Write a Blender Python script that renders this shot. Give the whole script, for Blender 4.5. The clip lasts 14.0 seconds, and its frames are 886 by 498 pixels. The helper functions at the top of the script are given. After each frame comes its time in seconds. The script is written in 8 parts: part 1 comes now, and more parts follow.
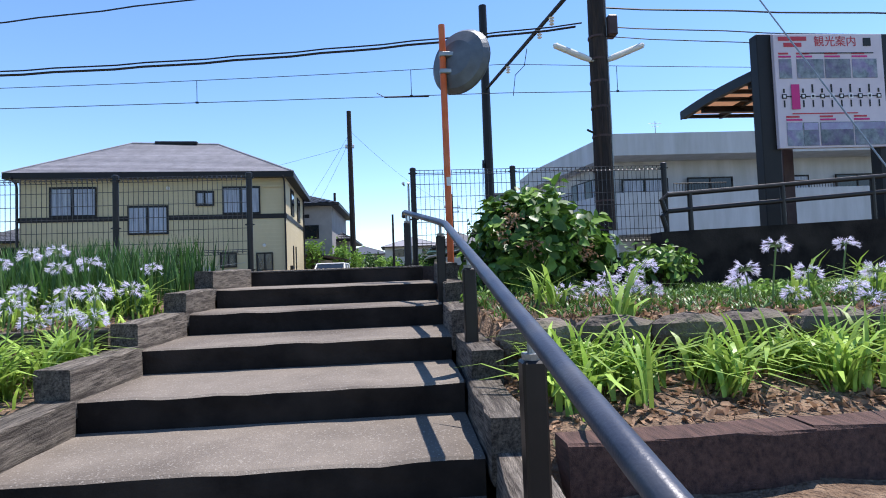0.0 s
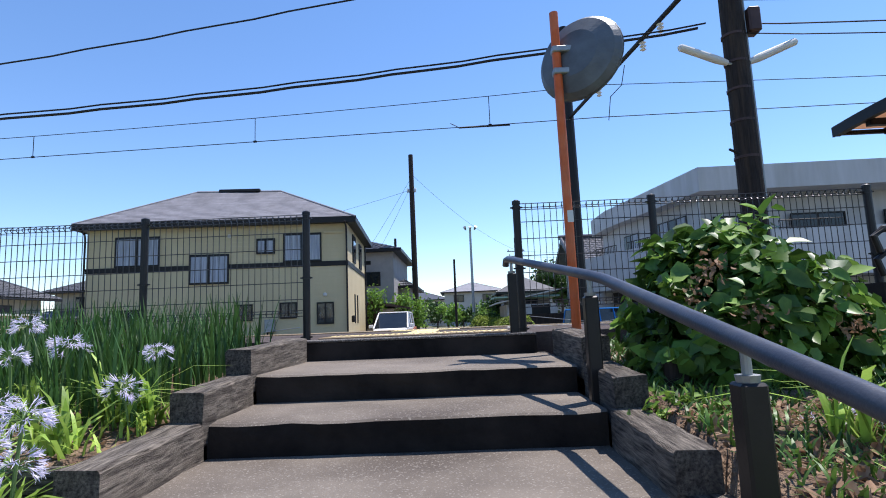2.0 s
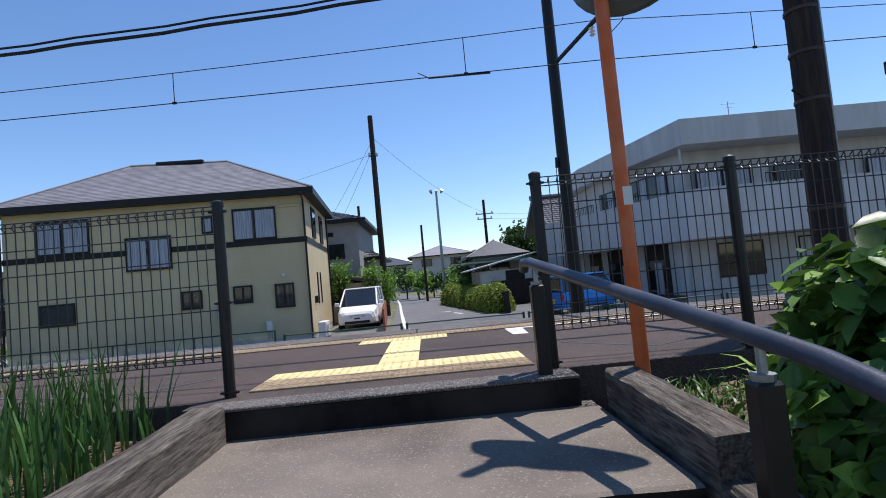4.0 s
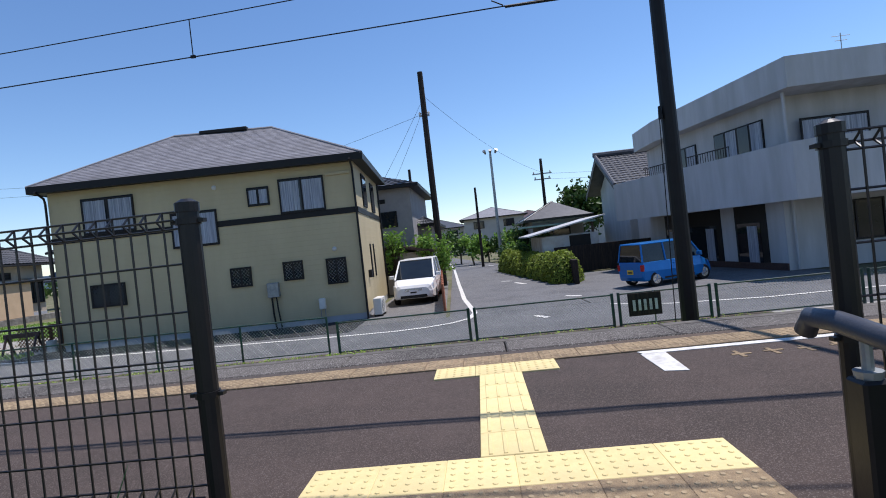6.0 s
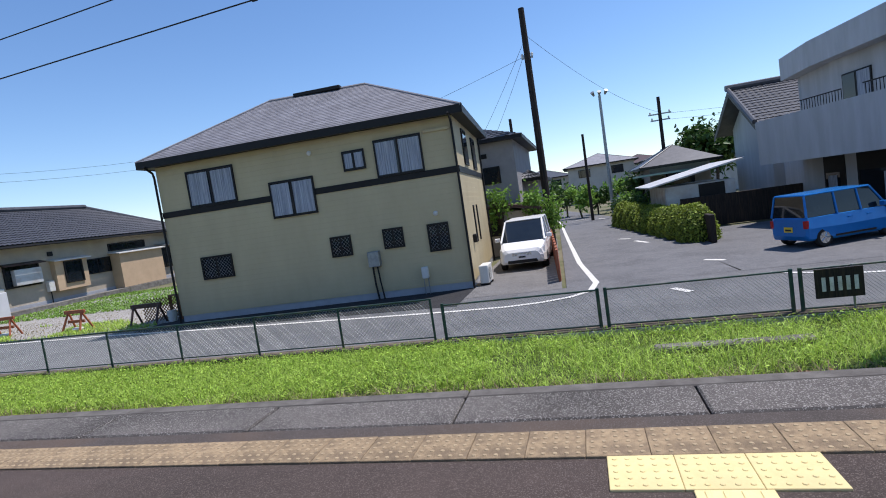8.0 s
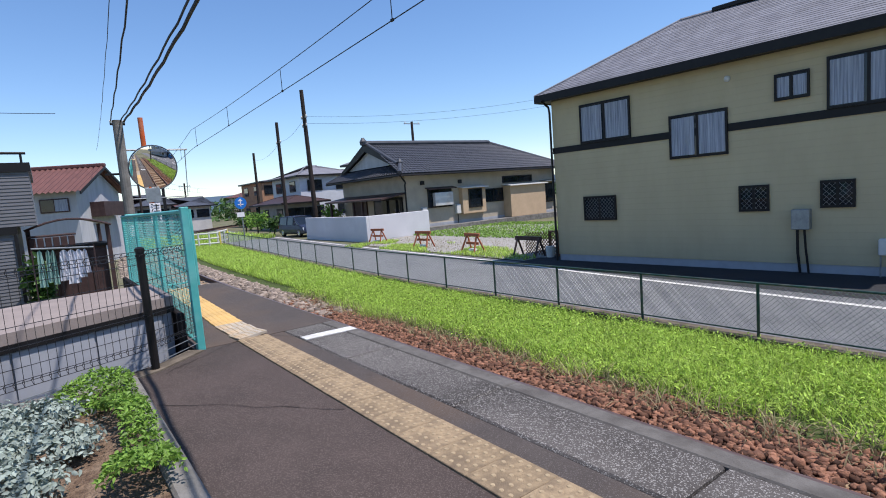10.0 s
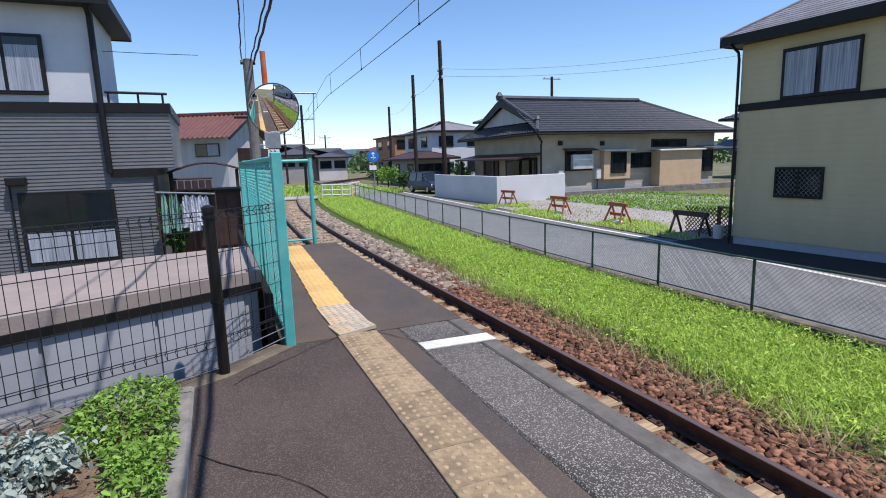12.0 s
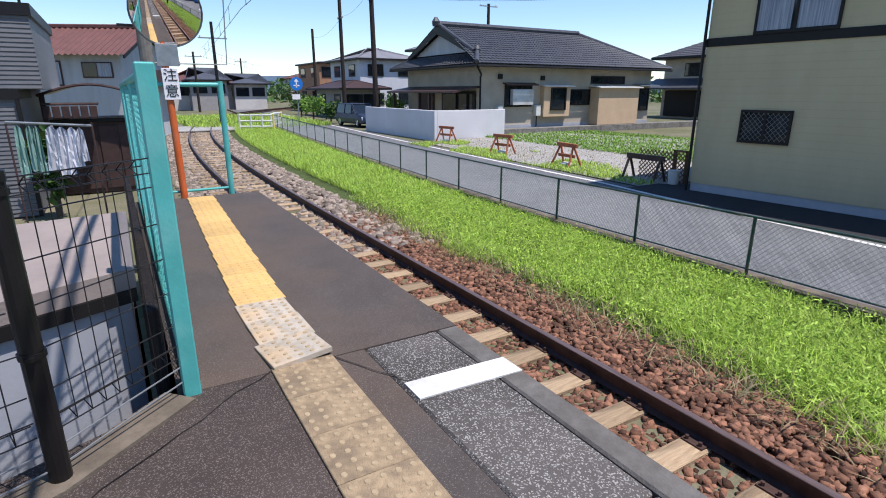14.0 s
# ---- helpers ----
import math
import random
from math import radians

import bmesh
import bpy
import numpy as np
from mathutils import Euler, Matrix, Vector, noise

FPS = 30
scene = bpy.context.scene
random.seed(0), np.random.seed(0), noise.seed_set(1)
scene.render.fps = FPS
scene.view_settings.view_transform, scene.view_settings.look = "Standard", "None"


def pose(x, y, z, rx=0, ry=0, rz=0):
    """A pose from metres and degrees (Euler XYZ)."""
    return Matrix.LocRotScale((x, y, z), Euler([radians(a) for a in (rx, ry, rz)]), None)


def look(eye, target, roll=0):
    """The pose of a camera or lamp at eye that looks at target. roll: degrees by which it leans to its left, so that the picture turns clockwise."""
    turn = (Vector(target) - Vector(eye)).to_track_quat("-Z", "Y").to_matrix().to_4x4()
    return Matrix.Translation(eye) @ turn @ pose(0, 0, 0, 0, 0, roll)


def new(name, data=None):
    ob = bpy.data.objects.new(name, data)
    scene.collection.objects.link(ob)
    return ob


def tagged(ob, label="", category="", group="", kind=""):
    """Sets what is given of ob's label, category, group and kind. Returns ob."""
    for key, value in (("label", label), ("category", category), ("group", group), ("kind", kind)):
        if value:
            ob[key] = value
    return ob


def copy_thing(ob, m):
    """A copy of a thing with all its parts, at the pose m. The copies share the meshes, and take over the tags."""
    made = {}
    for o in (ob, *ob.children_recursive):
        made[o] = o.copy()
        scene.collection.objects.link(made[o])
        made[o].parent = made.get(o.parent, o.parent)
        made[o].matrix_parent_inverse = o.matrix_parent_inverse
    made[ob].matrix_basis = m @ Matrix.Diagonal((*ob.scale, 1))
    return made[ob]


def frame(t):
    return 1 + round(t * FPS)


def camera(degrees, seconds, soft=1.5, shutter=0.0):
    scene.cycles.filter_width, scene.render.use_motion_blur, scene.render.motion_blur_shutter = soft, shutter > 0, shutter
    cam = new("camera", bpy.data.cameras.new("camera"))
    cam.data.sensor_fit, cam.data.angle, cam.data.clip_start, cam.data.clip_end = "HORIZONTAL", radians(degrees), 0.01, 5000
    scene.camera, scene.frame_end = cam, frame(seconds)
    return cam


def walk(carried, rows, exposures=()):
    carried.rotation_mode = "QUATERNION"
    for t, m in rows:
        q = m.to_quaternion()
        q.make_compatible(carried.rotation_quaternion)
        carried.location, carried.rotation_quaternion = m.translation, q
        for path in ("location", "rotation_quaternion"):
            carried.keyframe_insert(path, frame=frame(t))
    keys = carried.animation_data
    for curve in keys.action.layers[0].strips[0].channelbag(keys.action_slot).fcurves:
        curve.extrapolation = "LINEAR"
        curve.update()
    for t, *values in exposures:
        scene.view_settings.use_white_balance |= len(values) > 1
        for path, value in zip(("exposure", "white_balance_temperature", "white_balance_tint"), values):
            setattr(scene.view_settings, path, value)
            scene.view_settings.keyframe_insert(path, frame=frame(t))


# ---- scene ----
cam = camera(79.3, 14.0, 1.0)
PATH = [
    (0, (-0.335, 0.437, -0.076), (-0.181, 2.429, 0.009), -2.1),
    (0.5, (-0.488, 0.809, -0.112), (-0.528, 2.807, -0.019), -2.4),
    (1, (-0.593, 1.29, -0.08), (-0.661, 3.283, 0.075), -2.7),
    (1.5, (-0.735, 1.727, 0.024), (-0.785, 3.712, 0.262), -2.6),
    (2, (-0.73, 2.058, 0.148), (-0.782, 4.041, 0.406), -2.3),
    (2.2, (-0.723, 2.271, 0.165), (-0.769, 4.251, 0.448), -2.0),
    (4.3, (-0.923, 3.866, 0.629), (-0.848, 5.863, 0.709), -5.4),
    (4.5, (-0.949, 4.031, 0.635), (-0.882, 6.028, 0.706), -5.1),
    (5, (-1.037, 4.467, 0.735), (-1.018, 6.465, 0.816), -5.3),
    (5.5, (-1.102, 4.794, 0.853), (-1.176, 6.792, 0.878), -6.3),
    (6, (-1.213, 5.283, 0.968), (-1.345, 7.278, 0.949), -6.3),
    (6.5, (-1.338, 5.604, 1.034), (-1.541, 7.593, 0.967), -7.5),
    (7, (-1.448, 6.045, 1.193), (-1.692, 8.026, 1.072), -8.9),
    (7.2, (-1.449, 6.173, 1.244), (-1.732, 8.148, 1.106), -9.3),
    (9.3, (-2.35, 7.753, 1.319), (-3.582, 9.317, 1.129), -5.4),
    (9.5, (-2.506, 7.802, 1.303), (-3.88, 9.243, 1.111), -5.3),
    (10, (-2.859, 7.969, 1.311), (-4.459, 9.151, 1.103), -4.5),
    (10.5, (-3.269, 8.18, 1.316), (-4.988, 9.176, 1.082), -3.5),
    (11, (-3.695, 8.322, 1.309), (-5.475, 9.197, 1.055), -3.1),
    (11.5, (-4.064, 8.524, 1.312), (-5.874, 9.322, 1.018), -2.7),
    (12, (-4.48, 8.621, 1.282), (-6.296, 9.392, 0.954), -1.8),
    (12.5, (-4.886, 8.745, 1.278), (-6.695, 9.502, 0.888), -0.9),
    (13, (-5.285, 8.811, 1.267), (-7.075, 9.585, 0.825), -0.2),
    (13.5, (-5.64, 8.827, 1.268), (-7.396, 9.648, 0.779), 0.4),
    (14, (-5.98, 8.916, 1.268), (-7.627, 9.9, 0.701), 0.0),
]
exposure_rows = [(0.0, 0.66, 6350, 16), (1.5, 0.60, 6350, 16), (2.2, 0.42, 6350, 16), (4.3, 0.07, 6350, 16), (5.0, 0.00, 6350, 16), (7.0, 0.02, 6350, 16), (9.5, 0.18, 6350, 16), (10.5, 0.12, 6350, 16), (12.5, 0.20, 6350, 16), (14.0, 0.26, 6350, 16)]
walk(cam, [(t, look(eye, target, roll)) for t, eye, target, roll in PATH], exposure_rows)

# ---- world and sun ----
SUN = Vector((0.34, 0.25, 1.0)).normalized()
world = bpy.data.worlds.new("sky_world")
scene.world = world
world.use_nodes = True
wn = world.node_tree.nodes
sky = wn.new("ShaderNodeTexSky")
sky.sky_type = "NISHITA"
sky.sun_disc = False
sky.sun_elevation = math.asin(SUN.z)
sky.sun_rotation = math.atan2(SUN.x, SUN.y)
sky.air_density = 1.0
sky.dust_density = 0.0
sky.ozone_density = 4.0
wn["Background"].inputs["Strength"].default_value = 0.15
sat = wn.new("ShaderNodeHueSaturation")
sat.inputs["Saturation"].default_value = 1.10
world.node_tree.links.new(sky.outputs[0], sat.inputs["Color"])
world.node_tree.links.new(sat.outputs[0], wn["Background"].inputs["Color"])
sun_data = bpy.data.lights.new("sun", "SUN")
sun_data.energy = 5.0
sun_data.angle = radians(0.53)
sun_data.color = (1.0, 0.96, 0.90)
sun = new("sun", sun_data)
sun.matrix_world = look(SUN * 60, (0, 0, 0))


# ---- materials ----
def mat(name, c1, c2=None, scale=6.0, rough=0.8, metal=0.0, bump=0.15, fine=60.0, stain=None, stain_scale=0.8, stain_amount=0.5,
        stretch=(1, 1, 1), island=0.0, obj_rand=0.0, spec=0.3, detail=6.0, bump_dist=0.01):
    """A two-scale procedural surface: a coarse mottling between c1 and c2, a fine grain in the bump, and stains."""
    m = bpy.data.materials.new(name)
    m.use_nodes = True
    nt = m.node_tree
    n, l = nt.nodes, nt.links
    bs = n["Principled BSDF"]
    c2 = c2 or tuple(v * 0.7 for v in c1)
    tc = n.new("ShaderNodeTexCoord")
    mp = n.new("ShaderNodeMapping")
    mp.inputs["Scale"].default_value = stretch
    l.new(tc.outputs["Object"], mp.inputs["Vector"])
    n1 = n.new("ShaderNodeTexNoise")
    n1.inputs["Scale"].default_value = scale
    n1.inputs["Detail"].default_value = detail
    n1.inputs["Roughness"].default_value = 0.65
    l.new(mp.outputs[0], n1.inputs["Vector"])
    r1 = n.new("ShaderNodeValToRGB")
    r1.color_ramp.elements[0].position, r1.color_ramp.elements[1].position = 0.32, 0.68
    r1.color_ramp.elements[0].color, r1.color_ramp.elements[1].color = (*c2, 1), (*c1, 1)
    l.new(n1.outputs["Fac"], r1.inputs["Fac"])
    col = r1.outputs["Color"]
    n2 = n.new("ShaderNodeTexNoise")
    n2.inputs["Scale"].default_value = fine
    n2.inputs["Detail"].default_value = 3.0
    l.new(mp.outputs[0], n2.inputs["Vector"])
    if stain:
        n3 = n.new("ShaderNodeTexNoise")
        n3.inputs["Scale"].default_value = stain_scale
        n3.inputs["Detail"].default_value = 5.0
        l.new(mp.outputs[0], n3.inputs["Vector"])
        r3 = n.new("ShaderNodeValToRGB")
        r3.color_ramp.elements[0].position, r3.color_ramp.elements[1].position = 0.46, 0.66
        r3.color_ramp.elements[0].color = (0, 0, 0, 1)
        r3.color_ramp.elements[1].color = (stain_amount,) * 3 + (1,)
        l.new(n3.outputs["Fac"], r3.inputs["Fac"])
        mx = n.new("ShaderNodeMixRGB")
        l.new(r3.outputs["Color"], mx.inputs["Fac"])
        l.new(col, mx.inputs["Color1"])
        mx.inputs["Color2"].default_value = (*stain, 1)
        col = mx.outputs["Color"]
    for amount, sock in ((island, "i"), (obj_rand, "o")):
        if amount:
            if sock == "i":
                src = n.new("ShaderNodeNewGeometry").outputs["Random Per Island"]
            else:
                src = n.new("ShaderNodeObjectInfo").outputs["Random"]
            mr = n.new("ShaderNodeMapRange")
            mr.inputs["To Min"].default_value, mr.inputs["To Max"].default_value = 1 - amount, 1 + amount
            l.new(src, mr.inputs["Value"])
            hv = n.new("ShaderNodeHueSaturation")
            l.new(mr.outputs[0], hv.inputs["Value"])
            l.new(col, hv.inputs["Color"])
            col = hv.outputs["Color"]
    l.new(col, bs.inputs["Base Color"])
    bs.inputs["Roughness"].default_value = rough
    bs.inputs["Metallic"].default_value = metal
    bs.inputs["Specular IOR Level"].default_value = spec
    if bump:
        b = n.new("ShaderNodeBump")
        b.inputs["Strength"].default_value = bump
        b.inputs["Distance"].default_value = bump_dist
        l.new(n2.outputs["Fac"], b.inputs["Height"])
        l.new(b.outputs[0], bs.inputs["Normal"])
    return m


def speckle(name, dark, light, scale=90.0, share=0.5, rough=0.9, patch=(0.05, 0.045, 0.04), patch_amount=0.5):
    """Aggregate: small light stones in a dark binder, with large worn patches."""
    m = mat(name, dark, tuple(v * 0.75 for v in dark), scale=3.0, rough=rough, bump=0.5, fine=160, stain=patch, stain_amount=patch_amount)
    nt = m.node_tree
    n, l = nt.nodes, nt.links
    bs = n["Principled BSDF"]
    old = bs.inputs["Base Color"].links[0].from_socket
    vo = n.new("ShaderNodeTexVoronoi")
    vo.inputs["Scale"].default_value = scale
    tc = [k for k in n if k.type == "TEX_COORD"][0]
    l.new(tc.outputs["Object"], vo.inputs["Vector"])
    sp = n.new("ShaderNodeSeparateColor")
    l.new(vo.outputs["Color"], sp.inputs[0])
    rp = n.new("ShaderNodeValToRGB")
    rp.color_ramp.elements[0].position, rp.color_ramp.elements[1].position = 1 - share, min(1.0, 1.15 - share)
    rp.color_ramp.elements[0].color, rp.color_ramp.elements[1].color = (0, 0, 0, 1), (0.75, 0.75, 0.75, 1)
    l.new(sp.outputs[0], rp.inputs["Fac"])
    mx = n.new("ShaderNodeMixRGB")
    l.new(rp.outputs["Color"], mx.inputs["Fac"])
    l.new(old, mx.inputs["Color1"])
    mx.inputs["Color2"].default_value = (*light, 1)
    l.new(mx.outputs["Color"], bs.inputs["Base Color"])
    return m


def leaf(name, c1, c2, rough=0.45, spread=0.45, trans=0.25):
    m = mat(name, c1, c2, scale=9.0, rough=rough, bump=0.1, fine=40, island=spread)
    bs = m.node_tree.nodes["Principled BSDF"]
    bs.inputs["Subsurface Weight"].default_value = 0.0
    bs.inputs["Transmission Weight"].default_value = 0.0
    nt = m.node_tree
    tr = nt.nodes.new("ShaderNodeBsdfTranslucent")
    mix = nt.nodes.new("ShaderNodeMixShader")
    mix.inputs[0].default_value = trans
    nt.links.new(bs.inputs["Base Color"].links[0].from_socket, tr.inputs["Color"])
    nt.links.new(bs.outputs[0], mix.inputs[1])
    nt.links.new(tr.outputs[0], mix.inputs[2])
    nt.links.new(mix.outputs[0], nt.nodes["Material Output"].inputs["Surface"])
    return m


def siding(name, c1, c2, pitch, depth=0.012, rough=0.7, stain=None):
    """Boards laid level, one above another, as a wave in the relief."""
    m = mat(name, c1, c2, scale=1.2, rough=rough, bump=0.0, stain=stain, stain_scale=0.6, stain_amount=0.35, stretch=(1, 1, 0.35))
    nt = m.node_tree
    n, l = nt.nodes, nt.links
    tc = [k for k in n if k.type == "TEX_COORD"][0]
    wv = n.new("ShaderNodeTexWave")
    wv.wave_type, wv.bands_direction, wv.wave_profile = "BANDS", "Z", "SAW"
    wv.inputs["Scale"].default_value = 0.31416 / pitch
    wv.inputs["Distortion"].default_value = 0.0
    l.new(tc.outputs["Object"], wv.inputs["Vector"])
    b = n.new("ShaderNodeBump")
    b.inputs["Strength"].default_value = 0.8
    b.inputs["Distance"].default_value = depth
    l.new(wv.outputs["Fac"], b.inputs["Height"])
    l.new(b.outputs[0], n["Principled BSDF"].inputs["Normal"])
    return m


def glass(name, tint=(0.03, 0.04, 0.05), rough=0.04):
    m = mat(name, tuple(v * 0.5 for v in tint), tuple(v * 0.3 for v in tint), scale=2, rough=rough, bump=0.02, fine=3, spec=0.5)
    return m


ASPHALT = speckle("platform_asphalt", (0.074, 0.054, 0.046), (0.165, 0.135, 0.115), 250, 0.24, patch=(0.042, 0.032, 0.027), patch_amount=0.75)
ASPHALT_NEW = speckle("smooth_asphalt", (0.080, 0.066, 0.058), (0.16, 0.14, 0.125), 260, 0.18, patch=(0.13, 0.085, 0.055), patch_amount=0.5)
AGGREGATE = speckle("exposed_aggregate_concrete", (0.11, 0.098, 0.088), (0.38, 0.36, 0.33), 190, 0.24, patch=(0.04, 0.035, 0.031), patch_amount=0.85)
TREAD = speckle("worn_mortar_tread", (0.20, 0.17, 0.137), (0.29, 0.26, 0.22), 140, 0.14, patch=(0.072, 0.058, 0.047), patch_amount=0.85)
# shade of sun-averted upright faces is put into this near-black base, over pale stains
RISER = mat("shade_dark_stained_concrete", (0.024, 0.020, 0.018), (0.010, 0.0085, 0.008), 5, 0.95, bump=0.5, fine=50, stain=(0.055, 0.045, 0.038), stain_scale=2, spec=0.15)
KERB = mat("weathered_kerb_concrete", (0.26, 0.245, 0.22), (0.13, 0.12, 0.105), 6, 0.9, bump=0.4, fine=70, stain=(0.07, 0.065, 0.05), stain_scale=1.6)
COPING = mat("worn_platform_coping", (0.16, 0.148, 0.132), (0.095, 0.086, 0.076), 9, 0.9, bump=0.4, fine=110, stain=(0.06, 0.052, 0.045), stain_scale=3)
CONCRETE = mat("plain_concrete", (0.40, 0.39, 0.36), (0.28, 0.27, 0.25), 2, 0.85, bump=0.25, stain=(0.18, 0.17, 0.15), stain_scale=0.7)
TIMBER = mat("weathered_grey_timber", (0.36, 0.31, 0.25), (0.03, 0.024, 0.02), 8, 0.9, bump=1.0, fine=34, stretch=(10, 0.8, 10), stain=(0.04, 0.03, 0.025), stain_scale=2.2, stain_amount=0.75, obj_rand=0.25, bump_dist=0.025)
DARK_TIMBER = mat("dark_creosoted_timber", (0.036, 0.028, 0.025), (0.013, 0.010, 0.009), 8, 0.85, bump=0.7, fine=30, stretch=(8, 8, 0.6), stain=(0.10, 0.065, 0.04), stain_scale=3, stain_amount=0.3)
SLEEPER = mat("oiled_wood_sleeper", (0.46, 0.34, 0.21), (0.25, 0.17, 0.10), 5, 0.9, bump=0.7, fine=30, stretch=(7, 0.7, 7), stain=(0.06, 0.04, 0.03), stain_scale=1.8, obj_rand=0.25)
RUST = mat("rusty_rail_steel", (0.095, 0.052, 0.042), (0.05, 0.03, 0.026), 9, 0.6, 0.2, bump=0.4, fine=60)
RAIL_TOP = mat("rail_running_surface", (0.21, 0.15, 0.135), (0.12, 0.08, 0.075), 6, 0.45, 0.5, bump=0.1, stretch=(0.4, 8, 8))
BALLAST = mat("red_brown_ballast", (0.25, 0.122, 0.072), (0.12, 0.058, 0.038), 14, 0.95, bump=0.6, fine=90, island=0.75)
BALLAST_GREY = mat("grey_brown_ballast", (0.33, 0.27, 0.22), (0.17, 0.13, 0.10), 14, 0.95, bump=0.5, fine=90, island=0.45)
BALLAST_BED = mat("ballast_bed", (0.14, 0.068, 0.043), (0.055, 0.03, 0.022), 26, 0.95, bump=0.9, fine=45, bump_dist=0.04)
SOIL = mat("leaf_littered_soil", (0.23, 0.155, 0.10), (0.085, 0.052, 0.034), 22, 1.0, bump=0.9, fine=55, stain=(0.33, 0.245, 0.17), stain_scale=9, bump_dist=0.04)
EARTH = mat("dry_grassy_ground", (0.16, 0.15, 0.09), (0.09, 0.10, 0.04), 1.2, 1.0, bump=0.6, fine=20, stain=(0.24, 0.20, 0.15), stain_scale=0.25, bump_dist=0.05)
ROAD = speckle("road_asphalt", (0.15, 0.15, 0.153), (0.25, 0.25, 0.25), 70, 0.2, patch=(0.085, 0.085, 0.088), patch_amount=0.6)
GRAVEL = speckle("pale_gravel_lot", (0.30, 0.28, 0.25), (0.5, 0.48, 0.45), 40, 0.35, patch=(0.2, 0.19, 0.12), patch_amount=0.5)
DRIVE = speckle("worn_driveway_concrete", (0.17, 0.165, 0.16), (0.26, 0.25, 0.24), 60, 0.25, patch=(0.10, 0.095, 0.09), patch_amount=0.6)
# asphalt with the house's cast shadow put into its colour
SHADOW_APRON = speckle("house_shadow_asphalt", (0.030, 0.030, 0.033), (0.07, 0.07, 0.07), 80, 0.15, patch=(0.022, 0.022, 0.024), patch_amount=0.6)
FOOTING = mat("dirt_stained_footing", (0.19, 0.155, 0.115), (0.085, 0.068, 0.05), 5, 0.95, bump=0.4, fine=60, stain=(0.05, 0.042, 0.03), stain_scale=2.2, stain_amount=0.7)
ORANGE_BRICK = mat("orange_brick_wall", (0.40, 0.22, 0.13), (0.32, 0.17, 0.10), 2, 0.9, bump=0.2)
LATTICE_WOOD = mat("brown_lattice_wood", (0.24, 0.13, 0.075), (0.15, 0.08, 0.045), 8, 0.8, bump=0.3, stretch=(1, 1, 6))
WHITE_LINE = mat("worn_white_road_paint", (0.78, 0.77, 0.72), (0.52, 0.50, 0.46), 14, 0.7, bump=0.2, stain=(0.3, 0.28, 0.26), stain_scale=6, stain_amount=0.35)
TILE_Y = mat("cream_yellow_tactile", (0.80, 0.66, 0.32), (0.68, 0.55, 0.26), 9, 0.7, bump=0.15, stain=(0.45, 0.36, 0.2), stain_scale=4, stain_amount=0.3, obj_rand=0.06)
TILE_W = mat("dirty_worn_tactile", (0.38, 0.28, 0.165), (0.22, 0.16, 0.098), 26, 0.9, bump=0.6, fine=180, stain=(0.13, 0.095, 0.065), stain_scale=5, stain_amount=0.65, obj_rand=0.12)
TILE_DOT = mat("scuffed_dome_tops", (0.40, 0.305, 0.185), (0.30, 0.225, 0.135), 30, 0.8, bump=0.1)
TILE_O = mat("orange_yellow_tactile", (0.66, 0.43, 0.15), (0.50, 0.31, 0.11), 8, 0.7, bump=0.15, stain=(0.38, 0.25, 0.12), stain_scale=5, stain_amount=0.5, obj_rand=0.12)
TILE_G = mat("bare_grey_tactile", (0.48, 0.42, 0.34), (0.30, 0.26, 0.2), 9, 0.85, bump=0.3, stain=(0.5, 0.3, 0.12), stain_scale=4, obj_rand=0.1)
FENCE_BLACK = mat("dark_brown_powder_coat", (0.013, 0.011, 0.011), (0.008, 0.007, 0.007), 10, 0.4, 0.0, bump=0.05, spec=0.35)
WIRE_DARK = mat("dark_coated_wire", (0.02, 0.018, 0.017), (0.012, 0.011, 0.011), 20, 0.35, 0.0, bump=0.0, spec=0.5)
RAIL_BLUE = mat("blue_grey_handrail_plastic", (0.050, 0.060, 0.085), (0.032, 0.038, 0.055), 5, 0.38, 0.0, bump=0.1, fine=120, stain=(0.10, 0.10, 0.10), stain_scale=7, stain_amount=0.4)
ORANGE = mat("faded_orange_paint", (0.66, 0.135, 0.03), (0.48, 0.09, 0.022), 5, 0.5, bump=0.1, stain=(0.5, 0.25, 0.15), stain_scale=3, stain_amount=0.4)
GALV = mat("galvanised_steel", (0.36, 0.38, 0.38), (0.24, 0.255, 0.26), 9, 0.45, 0.6, bump=0.1)
MIRROR_BACK = mat("dull_grey_mirror_back", (0.14, 0.16, 0.175), (0.09, 0.10, 0.11), 4, 0.5, 0.3, bump=0.1)
MIRROR = mat("convex_mirror_glass", (0.92, 0.92, 0.92), (0.9, 0.9, 0.9), 1, 0.01, 1.0, bump=0.0)
TEAL = mat("turquoise_fence_paint", (0.10, 0.46, 0.42), (0.075, 0.36, 0.33), 5, 0.4, bump=0.1, stain=(0.25, 0.5, 0.46), stain_scale=3, stain_amount=0.4)
GREEN_POST = mat("dark_green_fence_paint", (0.035, 0.085, 0.07), (0.018, 0.045, 0.038), 7, 0.5, 0.1, bump=0.1, stain=(0.14, 0.12, 0.09), stain_scale=6)
CHAIN = mat("dull_green_chain_link", (0.42, 0.45, 0.43), (0.30, 0.33, 0.31), 12, 0.5, 0.2, bump=0.0)
CREAM = siding("cream_yellow_siding", (0.55, 0.465, 0.285), (0.48, 0.40, 0.245), 0.152, 0.006, 0.75)
GREY_SIDING = mat("charcoal_ribbed_siding", (0.15, 0.15, 0.158), (0.12, 0.12, 0.127), 3, 0.55, bump=0.1, stretch=(1, 1, 3))
